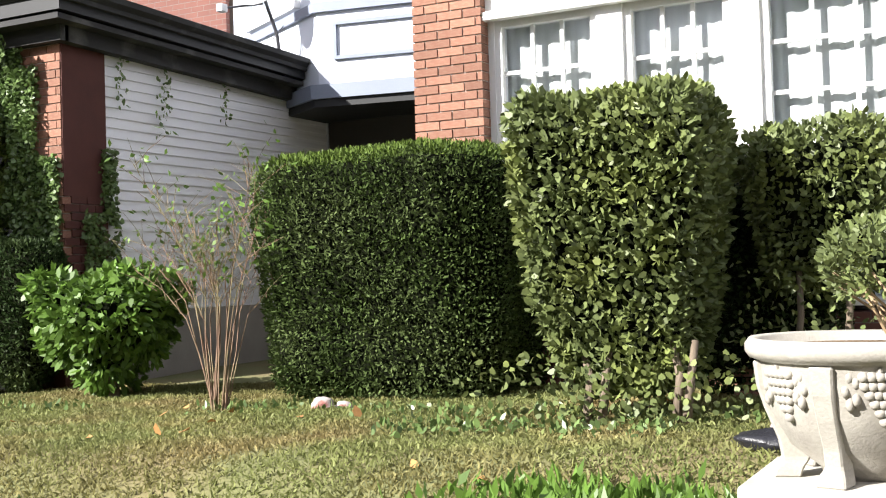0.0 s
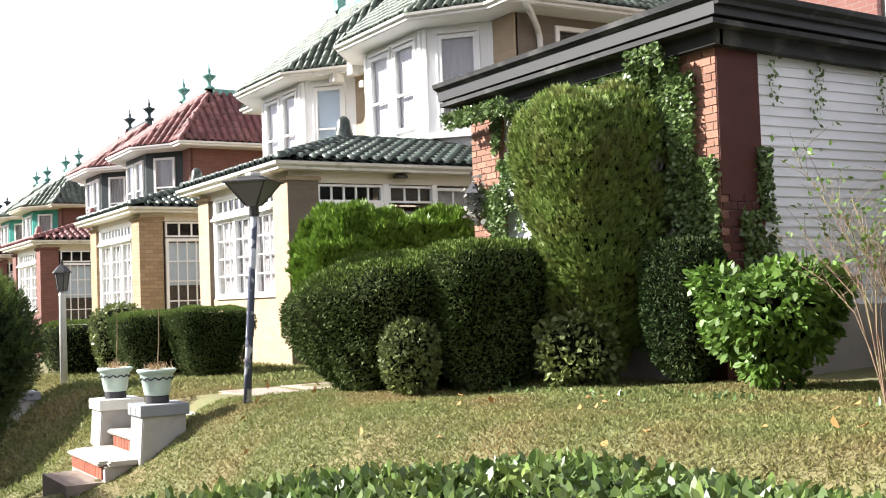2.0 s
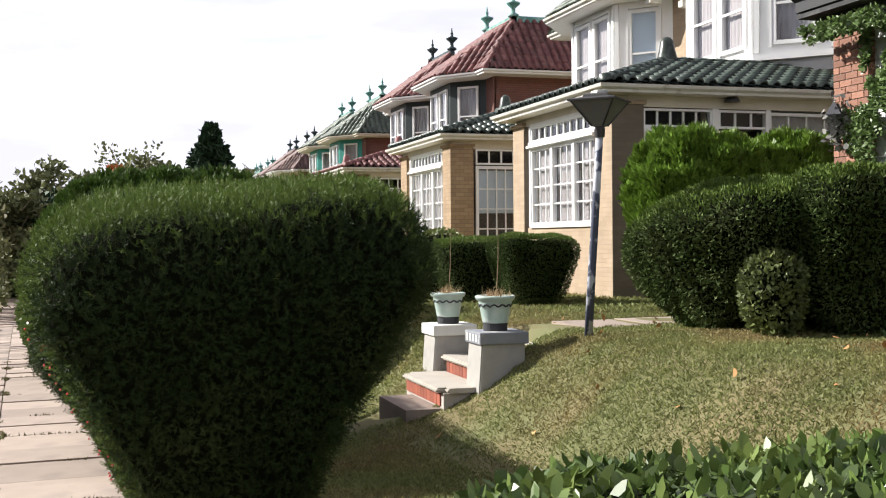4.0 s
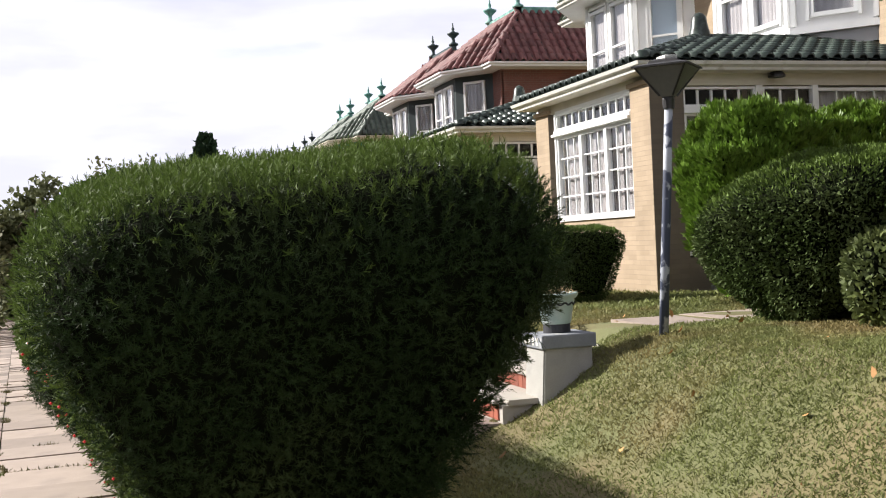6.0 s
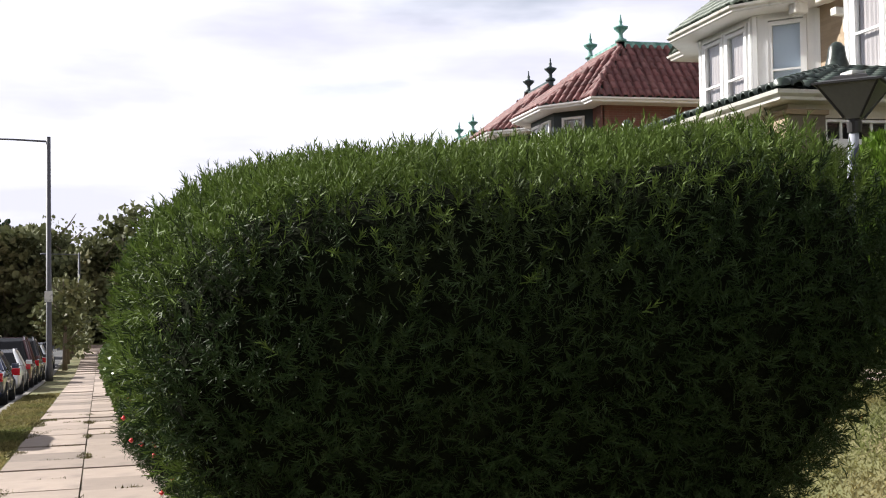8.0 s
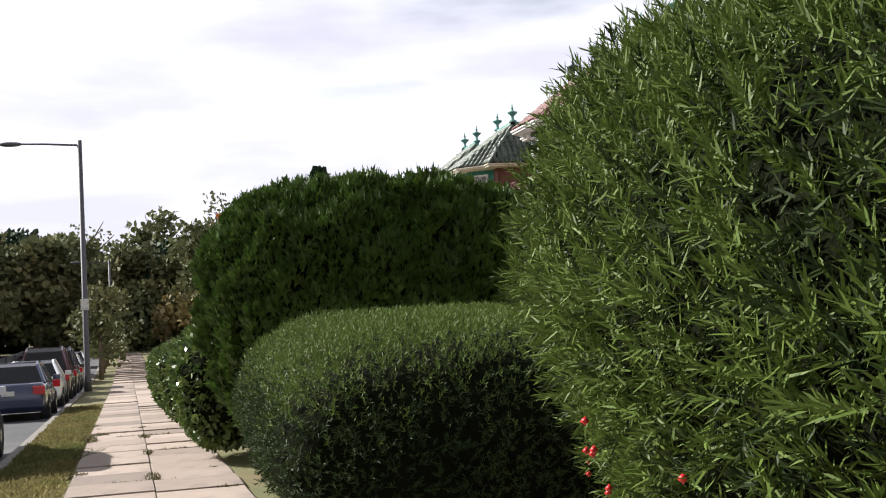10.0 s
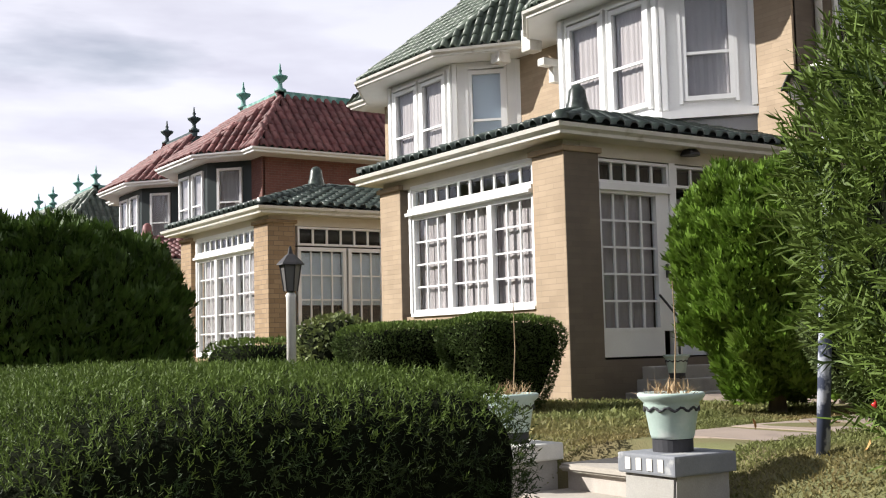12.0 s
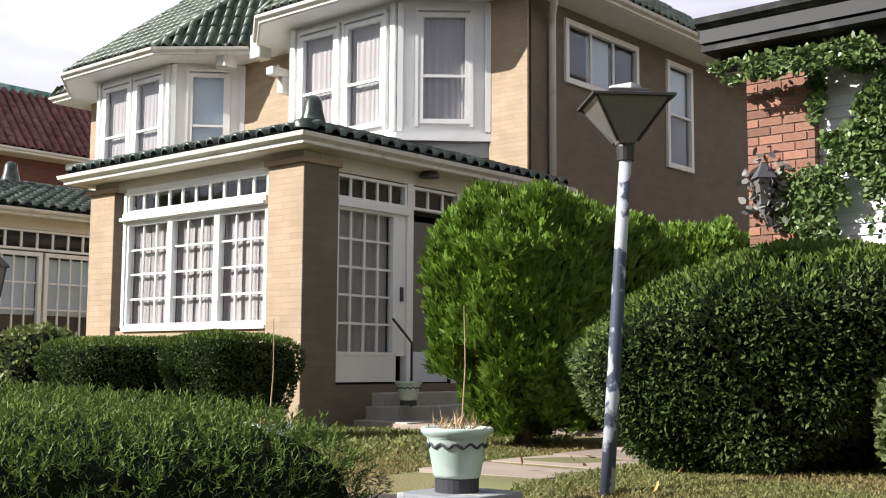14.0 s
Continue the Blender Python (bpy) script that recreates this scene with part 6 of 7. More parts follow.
def stair():
    root = thing("garden_steps", "cement garden steps with red tiled risers", "steps", at=(-12.55, 4.2, 0.1))
    o = root.location
    tile = unit_box("riser_tile", M["red_tile"])
    for k, (y, z, xa, xb) in enumerate(((3.47, 0.355, -13.13, -11.66), (3.92, 0.54, -13.1, -12.02), (4.28, 0.72, -13.1, -12.02))):
        bm = boxes((xa, xb, y, y + (0.5 if k else 0.6), z - 0.05, z))
        bmesh.ops.bevel(bm, geom=[e for e in bm.edges if abs((e.verts[0].co - e.verts[1].co).z) > 0.01 and e.verts[0].co.y < y + 0.01], offset=0.09 if k == 0 else 0.02, segments=4, affect="EDGES")
        bmesh.ops.bevel(bm, geom=[e for e in bm.edges if e.verts[0].co.y < y + 0.1 and e.verts[1].co.y < y + 0.1 and abs((e.verts[0].co - e.verts[1].co).z) < 0.005], offset=0.016, segments=2, affect="EDGES")
        bmesh.ops.translate(bm, vec=-o, verts=bm.verts)
        part("tread", bm, M["tread"], root, "cream rounded step tread")
        bm = boxes((xa + 0.04, xb - 0.04, y + 0.06, y + 0.5, z - 0.24, z - 0.05))
        bmesh.ops.translate(bm, vec=-o, verts=bm.verts)
        rs = part("riser", bm, M["mortar"], root)
        n = int((xb - xa - 0.1) / 0.115)
        if k < 2:
            for i in range(n):
                under("riser_tile", tile, rs, "", Matrix.Translation(Vector((xa + 0.08 + (i + 0.5) * 0.115, y + 0.055, z - 0.12)) - o) @ Matrix.Diagonal((0.105, 0.02, 0.125, 1)))
    bm = boxes((-13.1, -12.02, 4.79, 5.3, 0.58, 0.726), bevel=0.015)
    bmesh.ops.translate(bm, vec=-o, verts=bm.verts)
    part("landing", bm, M["concrete"], root)


stair()


def planter(x, y, z, s=1.0, label="pale green glazed planter with dead stems", straw=True, group="planters on the plinths"):
    root = thing("planter", label, "planter", group, at=(x, y, z))
    pr = [(0.125, 0.0), (0.125, 0.075), (0.115, 0.08)]
    part("foot", lathe([(r * s, h * s) for r, h in pr], 24), M["pot_base"], root, "dark weathered foot", smooth=False)
    pr = [(0.128, 0.08), (0.135, 0.10), (0.165, 0.27), (0.172, 0.285), (0.170, 0.30), (0.19, 0.315), (0.205, 0.335), (0.208, 0.35), (0.20, 0.36), (0.18, 0.355), (0.165, 0.33)]
    part("bowl", lathe([(r * s, h * s) for r, h in pr], 32), M["pot"], root, smooth=True)
    bm = bmesh.new()
    ring = [(0.166 * s * math.cos(2 * math.pi * i / 56), 0.166 * s * math.sin(2 * math.pi * i / 56), (0.262 + 0.012 * math.sin(i * 1.35)) * s) for i in range(57)]
    tube(bm, ring, 0.009 * s, 0.009 * s, 6)
    part("garland", bm, M["pot_base"], root, "raised dark garland")
    part("earth", lathe([(0.02, 0.33 * s), (0.165 * s, 0.335 * s)], 20), M["soil"], root)
    if straw:
        P = np.concatenate([rng.normal(0, 0.065 * s, (160, 2)), np.full((160, 1), 0.335 * s)], 1)
        q = leaf_quads(P, np.repeat([[0, 0, 1.0]], 160, 0), 0.11 * s, 0.006, 0.5, 0.2, 0.75, 0.0)
        tagged(under("dead_growth", soup("dead_growth", q, 4, M["straw"]), root, "straw-coloured dead stems"), kind="stuff")
        bm = bmesh.new()
        tube(bm, [(0.03, 0, 0.33 * s), (0.04, 0.02, 0.7 * s), (0.02, 0.03, 1.05 * s)], 0.006, 0.003, 5)
        part("stalk", bm, M["twig"], root, "single dry stalk")
    return root


planter(-11.78, 4.1, 0.90, 0.97)
planter(-13.38, 4.1, 0.86, 0.97)
planter(-17.7, 3.75, 0.72, 0.85, "small pale blue planter on a plinth", False)
planter(-16.95, 9.35, 1.1, 0.8, "small pale stone pot on the entrance steps", False, "pots on the entrance steps")


def urn():
    root = thing("stone_urn", "cast stone urn with grape clusters in relief", "urn", at=(-0.55, 4.76, 1.22))
    pr = [(0.13, 0.0), (0.14, 0.03), (0.24, 0.11), (0.30, 0.22), (0.325, 0.32), (0.33, 0.375), (0.335, 0.39), (0.362, 0.40), (0.375, 0.42), (0.375, 0.445), (0.36, 0.465), (0.32, 0.46), (0.30, 0.42)]
    part("bowl", lathe(pr, 48), M["urn"], root, smooth=True)
    part("earth", lathe([(0.02, 0.44), (0.31, 0.43)], 24), M["soil"], root)
    bm = bmesh.new()
    bmesh.ops.create_icosphere(bm, subdivisions=2, radius=0.018)
    grape = bpy.data.meshes.new("grape")
    bm.to_mesh(grape)
    bm.free()
    grape.materials.append(M["urn"])
    grape.polygons.foreach_set("use_smooth", [True] * len(grape.polygons))
    for i in range(6):
        a = 2 * math.pi * (i + 0.28) / 6
        m = Matrix.Rotation(a, 4, "Z")
        bm = bmesh.new()
        rings = []
        for r, z, w in ((0.30, 0.0, 0.05), (0.29, 0.03, 0.045), (0.265, 0.06, 0.03), (0.275, 0.12, 0.03), (0.315, 0.22, 0.033), (0.34, 0.30, 0.036), (0.348, 0.385, 0.04)):
            rings.append([bm.verts.new((x_, y_, z)) for x_, y_ in ((r - 0.09, -w), (r, -w), (r, w), (r - 0.09, w))])
        for a1, b1 in zip(rings, rings[1:]):
            for j in range(4):
                bm.faces.new((a1[j], a1[(j + 1) % 4], b1[(j + 1) % 4], b1[j]))
        bm.faces.new(rings[0][::-1])
        bm.faces.new(rings[-1])
        bmesh.ops.bevel(bm, geom=list(bm.edges), offset=0.006, segments=1, affect="EDGES")
        bmesh.ops.transform(bm, matrix=m, verts=bm.verts)
        part("rib", bm, M["urn"], root, "flat rib ending in a foot")
        a2 = a + math.pi / 6
        bm = bmesh.new()
        tube(bm, [(0.325 * math.cos(a2), 0.325 * math.sin(a2), 0.345), (0.335 * math.cos(a2), 0.335 * math.sin(a2), 0.385)], 0.012, 0.008, 6)
        cluster = part("grape_cluster", bm, M["urn"], root, "grapes in relief")
        for rown, cnt in enumerate((5, 5, 4, 3, 2, 1)):
            for c_ in range(cnt):
                ang = a2 + (c_ - (cnt - 1) / 2) * 0.075 + 0.01 * rown
                zz = 0.355 - rown * 0.028
                rr = 0.328 - rown * 0.006
                under("grape", grape, cluster, "", Matrix.Translation((rr * math.cos(ang), rr * math.sin(ang), zz)))
        bm = bmesh.new()
        for s_ in (-1, 1):
            for j in range(5):
                ang = a2 + s_ * (0.26 + 0.055 * math.cos(j * 1.26))
                zz = 0.31 + 0.045 * math.sin(j * 1.26)
                bmesh.ops.create_icosphere(bm, subdivisions=1, radius=0.026, matrix=Matrix.Translation((0.316 * math.cos(ang), 0.316 * math.sin(ang), zz)) @ Matrix.Diagonal((0.6, 0.8, 1, 1)))
        part("vine_leaf", bm, M["urn"], root, "vine leaves in relief", smooth=True)
    return root


urn()
V, F = body((-0.38, 4.85, 1.90), (0.30, 0.30, 0.17), 0.75, 0.8, 0.04, seed=51, nu=30, nv=18)
P, N = skin(V, F, 2600)
P, N = P[P[:, 2] > 1.80], N[P[:, 2] > 1.80]
root = shrub("urn_shrub", "small clipped shrub with bare stems growing in the urn", "shrub", V, F, leaf_quads(P, N, 0.032, 0.018, 0.6, 0.4, 0.6, 0.05), M["privet"], 0.16)
for i in range(16):
    a = i * 2.4
    bm = bmesh.new()
    b0 = Vector((-0.40 + 0.05 * math.cos(a), 4.85 + 0.05 * math.sin(a), 1.63)) - root.location
    b1 = Vector((-0.40 + 0.24 * math.cos(a), 4.85 + 0.24 * math.sin(a), 1.86 + 0.04 * math.sin(i * 5))) - root.location
    tube(bm, [b0, (b0 + b1) / 2 + Vector((0.02, 0, 0.03)), b1], 0.007, 0.004, 5)
    part("stem", bm, M["twig"], root)


# ---- lamps ----
def post_lamp():
    root = thing("post_lamp", "leaning post lamp with flaking paint and tapered shade", "street lamp", at=(-11.34, 4.91, 0.78))
    bm = bmesh.new()
    tube(bm, [(0, 0, 0), (0.035, 0.03, 0.7), (0.06, 0.07, 1.4), (0.09, 0.10, 2.06)], 0.042, 0.036, 14)
    part("pole", bm, M["pole"], root, "peeling blue-black pole", smooth=True)
    c = (0.09, 0.10)
    part("collar", lathe([(0.05, 2.02), (0.055, 2.10), (0.04, 2.14)], 14, c), M["lamp_dark"], root)
    sh = part("shade", lathe([(0.07, 2.12), (0.085, 2.14), (0.30, 2.355), (0.31, 2.37)], 4, c), M["lamp_glass"], root, "smoked glass shade widening upwards")
    for i in range(4):
        a = math.pi / 2 * i
        bm = bmesh.new()
        tube(bm, [(c[0] + 0.085 * math.cos(a), c[1] + 0.085 * math.sin(a), 2.13), (c[0] + 0.31 * math.cos(a), c[1] + 0.31 * math.sin(a), 2.37)], 0.010, 0.010, 6)
        part("rib", bm, M["lamp_dark"], sh)
    part("roof", lathe([(0.345, 2.365), (0.345, 2.38), (0.18, 2.41), (0.17, 2.43), (0.11, 2.445), (0.02, 2.455)], 4, c), M["lamp_dark"], root, "flat dark roof")
    part("crust", boxes((c[0] - 0.08, c[0] + 0.08, c[1] - 0.06, c[1] + 0.06, 2.44, 2.475), bevel=0.012), M["cap"], root, "white crust on the roof")


post_lamp()


def carriage_lamp(x, y, z, h):
    root = thing("carriage_lamp", "black lantern on a pale grey post", "lamp post", at=(x, y, z))
    part("post", lathe([(0.055, 0), (0.05, h - 0.5), (0.06, h - 0.46), (0.03, h - 0.42)], 14), M["cap"], root, "pale grey post", smooth=True)
    part("lantern", lathe([(0.07, h - 0.42), (0.11, h - 0.14)], 6), M["lamp_glass"], root, "clouded glass lantern")
    for i in range(6):
        a = math.pi / 3 * i
        bm = bmesh.new()
        tube(bm, [(0.07 * math.cos(a), 0.07 * math.sin(a), h - 0.42), (0.112 * math.cos(a), 0.112 * math.sin(a), h - 0.14)], 0.009, 0.009, 5)
        part("bar", bm, M["lamp_dark"], root)
    part("roof", lathe([(0.15, h - 0.14), (0.14, h - 0.12), (0.06, h - 0.04), (0.03, h - 0.02), (0.012, h + 0.06)], 6), M["lamp_dark"], root)


carriage_lamp(-17.75, 4.5, 0.75, 1.85)


def street_light(x, y, z, h):
    root = thing("street_light", "tall steel street light with a cobra head", "street lamp", at=(x, y, z))
    part("mast", lathe([(0.16, 0), (0.15, 0.6), (0.12, 0.7), (0.09, h)], 12), M["steel"], root, smooth=True)
    bm = bmesh.new()
    tube(bm, [(0, 0, h - 0.2), (-0.1, -1.4, h - 0.12), (-0.15, -2.3, h - 0.1)], 0.045, 0.035, 8)
    part("arm", bm, M["steel"], root)
    bm = bmesh.new()
    bmesh.ops.create_uvsphere(bm, u_segments=14, v_segments=8, radius=1.0, matrix=Matrix.Translation((-0.17, -2.7, h - 0.1)) @ Matrix.Diagonal((0.16, 0.48, 0.10, 1)))
    part("lamp_head", bm, M["steel"], root, smooth=True)
    part("notice", boxes((0.1, 0.13, -0.16, 0.16, 3.3, 3.75)), M["cap"], root, "small pale notice plate")


street_light(-53.7, -5.1, -2.1, 10.2)
street_light(-105.0, -8.0, -4.2, 9.0)


# ---- the woods at the foot of the street ----
def tree(x, y, h, r, n, m, seed, leaf=0.4, bare=0.0, label="broad autumn tree at the end of the street", conifer=False):
    z = gz(x, y) if x > -140 else gz(-130, y)
    root = thing("tree", label, "tree", "woods at the end of the street", at=(x, y, z - 0.2))
    rs = np.random.default_rng(seed)
    bm = bmesh.new()
    tube(bm, [(0, 0, 0), (0.1, 0, h * 0.35), (0, 0.1, h * 0.8)], 0.03 * h, 0.008 * h, 8)
    part("trunk", bm, M["bark"], root, smooth=True)
    tips = []
    for i in range(9):
        a, f = i * 2.4 + rs.random(), 0.3 + 0.55 * rs.random()
        b0 = Vector((0, 0, h * f))
        b1 = b0 + Vector((math.cos(a) * r * 0.8, math.sin(a) * r * 0.8, h * 0.18))
        if conifer:
            continue
        bm = bmesh.new()
        tube(bm, [b0, (b0 + b1) / 2 + Vector((0, 0, -0.02 * h)), b1], 0.010 * h, 0.003 * h, 5)
        part("limb", bm, M["bark"], root)
        tips.append(np.array(b1))
    if conifer:
        f = rs.random(n) ** 0.7
        a = rs.random(n) * 6.28
        rad = r * (1 - f) ** 0.55 * (0.35 + 0.65 * rs.random(n)) * (0.85 + 0.25 * np.sin(f * 23 + a * 2))
        C = np.stack([rad * np.cos(a), rad * np.sin(a), h * (0.12 + 0.88 * f)], 1)
    else:
        k = 22
        cl = np.stack([rs.normal(0, r * 0.48, k), rs.normal(0, r * 0.48, k), h * ((0.06 if r > 2 else 0.3) + (0.84 if r > 2 else 0.6) * rs.random(k))], 1)
        cl[:, :2] *= np.sqrt(np.clip(1.15 - ((cl[:, 2] / h - 0.45) / 0.6) ** 2, 0.15, 1))[:, None]
        pick = rs.integers(0, k, n)
        C = cl[pick] + np.clip(rs.normal(0, 1, (n, 3)), -1.5, 1.5) * np.array([r * 0.22, r * 0.22, h * 0.085])
    N = unit(C - np.array([0, 0, h * 0.5]))
    q = leaf_quads(C, N, leaf, leaf * 0.7, 0.5, 0.1, 0.9, 0.0)
    tagged(under("crown", soup("crown", q, 4, M[m]), root), kind="stuff")


rs = np.random.default_rng(5)
for i in range(15):
    tree(-112 - 10 * rs.random() - (i % 3) * 8, -34 + i * 2.9 + rs.random(), 10.0 + 3.5 * rs.random(), 4.2 + rs.random(), 7000, "wood_far" if i % 5 else "conifer", 100 + i, 0.62)
# row added across the street, mostly out of view, to block low skylight
for i in range(16):
    tree(-96 + i * 8.6 + 2 * rs.random(), -21 - 5 * rs.random(), 10.5 + 3 * rs.random(), 4.4 + rs.random(), 2600, "wood_far", 200 + i, 1.0, label="tree added across the street, mostly unseen, to block skylight")
tree(-140, 3.0, 15.5, 4.2, 1300, "wood_far", 140, 0.5, label="tall thin-crowned tree above the woods")
tree(-150, -14.0, 14.5, 4.2, 1300, "wood_far", 141, 0.5, label="tall thin-crowned tree above the woods")
for i, (x, y, top, r, m) in enumerate(((-130, -5.6, 10.3, 3.3, "wood_far"), (-132, -1.0, 9.0, 3.5, "wood_far"), (-128, 2.4, 9.6, 2.2, "rust_leaf"), (-131, 5.4, 10.9, 3.6, "wood_far"), (-134, 8.4, 9.6, 3.0, "wood_far"), (-150, 22.0, 12.0, 4.6, "wood_far"), (-160, 33.0, 13.0, 4.6, "wood_far"))):
    tree(x, y, top - gz(-130, y), r, 3200, m, 160 + i, 0.7, label="autumn tree behind the far houses")
tree(-128, 12.3, 14.4 - gz(-130, 12.3), 4.6, 7000, "conifer", 171, 0.75, label="dark conifer behind the far houses", conifer=True)
for i, (x, y) in enumerate(((-66, -5.6), (-73, -6.1), (-80, -6.6), (-87, -7.0))):
    tree(x, y, 5.0, 1.3, 900, "wood_far", 181 + i, 0.3, label="young street tree on the verge")


# ---- guard rail at the bend ----
def guard_rail():
    root = thing("guard_rail", "grey steel guard rail across the road", "guard rail", at=(-92, -14.5, float(walk_z(-92.0)) - 0.1))
    for i in range(10):
        part("post", boxes((-9 + 4 * i - 0.06, -9 + 4 * i + 0.06, -0.05, 0.05, 0, 0.75)), M["steel"], root)
    part("rail", boxes((-9.5, 28, -0.11, -0.05, 0.45, 0.58), (-9.5, 28, -0.11, -0.05, 0.62, 0.75), (-9.5, 28, -0.08, -0.05, 0.58, 0.62), bevel=0.01), M["steel"], root, "corrugated rail")


guard_rail()


# ---- parked cars ----
def car(x, e, paint, suv=False, label="", length=4.6):
    """A parked car, nose downhill: body lofted along its length, then glass, wheels and lights."""
    y = float(walk_mid(x)) + e
    root = thing("car", label, "car", "cars parked along the kerb", at=(x, y, float(walk_z(x)) - 0.14))
    tilt = math.degrees(math.atan(0.046))
    root.rotation_euler = (0, radians(-tilt), math.atan(0.064))
    L, W, H = length, 0.93, (1.92 if suv else 1.48)
    # stations from tail (+x) to nose (-x): position, deck height, half width
    deck = 1.05 if suv else 0.96
    st = [(0.50, 0.62, 0.80), (0.485, deck * 0.93, 0.88), (0.44, deck, 0.92), (0.25, deck, 0.94), (0.0, deck * 0.98, 0.94), (-0.2, deck * 0.96, 0.94), (-0.42, deck * 0.82, 0.91), (-0.485, deck * 0.68, 0.84), (-0.50, 0.5, 0.74)]
    bm = bmesh.new()
    rings = []
    for f, h, w in st:
        w *= W / 0.94
        xx = f * L
        rings.append([bm.verts.new(c) for c in ((xx, -w * 0.92, 0.22), (xx, -w, 0.42), (xx, -w, h * 0.72), (xx, -w * 0.93, h), (xx, w * 0.93, h), (xx, w, h * 0.72), (xx, w, 0.42), (xx, w * 0.92, 0.22))])
    for a, b in zip(rings, rings[1:]):
        for i in range(8):
            bm.faces.new((a[i], a[(i + 1) % 8], b[(i + 1) % 8], b[i]))
    bm.faces.new(rings[0][::-1])
    bm.faces.new(rings[-1])
    bmesh.ops.recalc_face_normals(bm, faces=bm.faces)
    bmesh.ops.bevel(bm, geom=list(bm.edges), offset=0.035, segments=2, affect="EDGES")
    part("body", bm, CAR[paint], root, smooth=True)
    # cabin: roof shell in paint over a glass house
    if suv:
        prof = [(0.47, deck - 0.02), (0.43, H - 0.14), (0.36, H), (-0.02, H), (-0.11, H - 0.12), (-0.24, deck - 0.05)]
    else:
        prof = [(0.36, deck - 0.02), (0.23, H - 0.09), (0.14, H), (-0.06, H), (-0.13, H - 0.10), (-0.27, deck - 0.05)]
    def shell(inset, z_off):
        bm = bmesh.new()
        rr = []
        for f, h in prof:
            wv = W * (0.90 - 0.26 * max(0, (h - deck)) / (H - deck)) - inset
            rr.append((bm.verts.new((f * L, -wv, h + z_off)), bm.verts.new((f * L, wv, h + z_off))))
        for a, b in zip(rr, rr[1:]):
            bm.faces.new((a[0], a[1], b[1], b[0]))
        bm.faces.new([r[0] for r in rr])
        bm.faces.new([r[1] for r in rr][::-1])
        bmesh.ops.recalc_face_normals(bm, faces=bm.faces)
        return bm
    part("glass_house", shell(0.0, 0.0), M["car_glass"], root, "dark tinted glass")
    part("cabin", shell(0.10, -0.06), M["plastic"], root)
    def wid(h):
        return W * (0.90 - 0.26 * max(0, (h - deck)) / (H - deck))
    bm = bmesh.new()
    fr = [q for q in prof if q[1] > H - 0.15]
    tops = [(f * L, wid(h) + 0.006, h + 0.012) for f, h in fr]
    va = [(bm.verts.new((a, -b, c)), bm.verts.new((a, b, c))) for a, b, c in tops[1:3] if True]
    bm.faces.new((va[0][0], va[0][1], va[1][1], va[1][0]))
    r = bmesh.ops.extrude_face_region(bm, geom=list(bm.faces))
    bmesh.ops.translate(bm, vec=(0, 0, -0.05), verts=[g for g in r["geom"] if isinstance(g, bmesh.types.BMVert)])
    bmesh.ops.recalc_face_normals(bm, faces=bm.faces)
    part("roof", bm, CAR[paint], root)
    for s in (-1, 1):
        for a, b in zip(prof, prof[1:]):
            if abs(a[1] - b[1]) < 0.02:
                a, b = (a[0], a[1] - 0.02), (b[0], b[1] - 0.02)
            bm = bmesh.new()
            tube(bm, [(a[0] * L, s * (wid(a[1]) + 0.004), a[1]), (b[0] * L, s * (wid(b[1]) + 0.004), b[1])], 0.045, 0.045, 6)
            part("pillar", bm, CAR[paint], root)
        bm = bmesh.new()
        tube(bm, [(0.14 * L, s * (wid(deck) + 0.01), deck), (0.11 * L, s * (wid(H) + 0.01), H - 0.03)], 0.035, 0.03, 6)
        part("pillar", bm, CAR[paint], root)
        part("mirror", boxes((-0.185 * L, -0.155 * L, s * 1.0 - 0.1, s * 1.0 + 0.1, deck, deck + 0.14), bevel=0.02), CAR[paint], root)
        part("tail_light", boxes((0.455 * L, 0.497 * L, s * 0.74 - 0.15, s * 0.74 + 0.15, deck * 0.68, deck * 0.92), bevel=0.02), M["tail"], root, "red tail light")
        part("door_seam", boxes((0.05 * L, 0.055 * L, s * 0.937 - 0.006, s * 0.937 + 0.006, 0.4, deck * 0.9)), M["plastic"], root)
        part("door_handle", boxes((0.08 * L, 0.12 * L, s * 0.945 - 0.02, s * 0.945 + 0.02, deck * 0.74, deck * 0.77)), M["chrome"], root)
        if suv:
            part("roof_rail", boxes((-0.02 * L, 0.36 * L, s * 0.58 - 0.02, s * 0.58 + 0.02, H + 0.03, H + 0.07), bevel=0.01), M["plastic"], root)
        for f in (0.30, -0.31):
            R = 0.36 if suv else 0.32
            wheel = new("wheel")
            wheel.parent = root
            wheel.location = (f * L, s * 0.84, R)
            wheel.rotation_euler = (math.pi / 2, 0, 0)
            part("tyre", lathe([(R * 0.66, -0.1), (R * 0.95, -0.11), (R, -0.07), (R, 0.07), (R * 0.95, 0.11), (R * 0.66, 0.1)], 24), M["rubber"], wheel, smooth=True)
            part("rim", lathe([(0.05, -0.105), (R * 0.62, -0.09), (R * 0.66, -0.10), (R * 0.66, 0.10), (R * 0.62, 0.09), (0.05, 0.105)], 10), M["chrome"], wheel)
            part("wheel_arch", lathe([(R * 1.16, -0.08), (R * 1.16, 0.115), (R * 1.0, 0.113)], 20), M["plastic"], wheel)
    part("bumper", boxes((0.475 * L, 0.512 * L, -0.85, 0.85, 0.34, 0.58), bevel=0.03), CAR[paint], root)
    part("plate_bar", boxes((0.505 * L, 0.517 * L, -0.16, 0.16, 0.66, 0.78)), M["cap"], root, "plain pale plate")
    return root


car(-24.1, -3.25, "white", True, "white sport utility car with red tail lights", 4.9)
car(-38.6, -3.2, "navy", False, "dark navy saloon car parked at the kerb", 4.7)
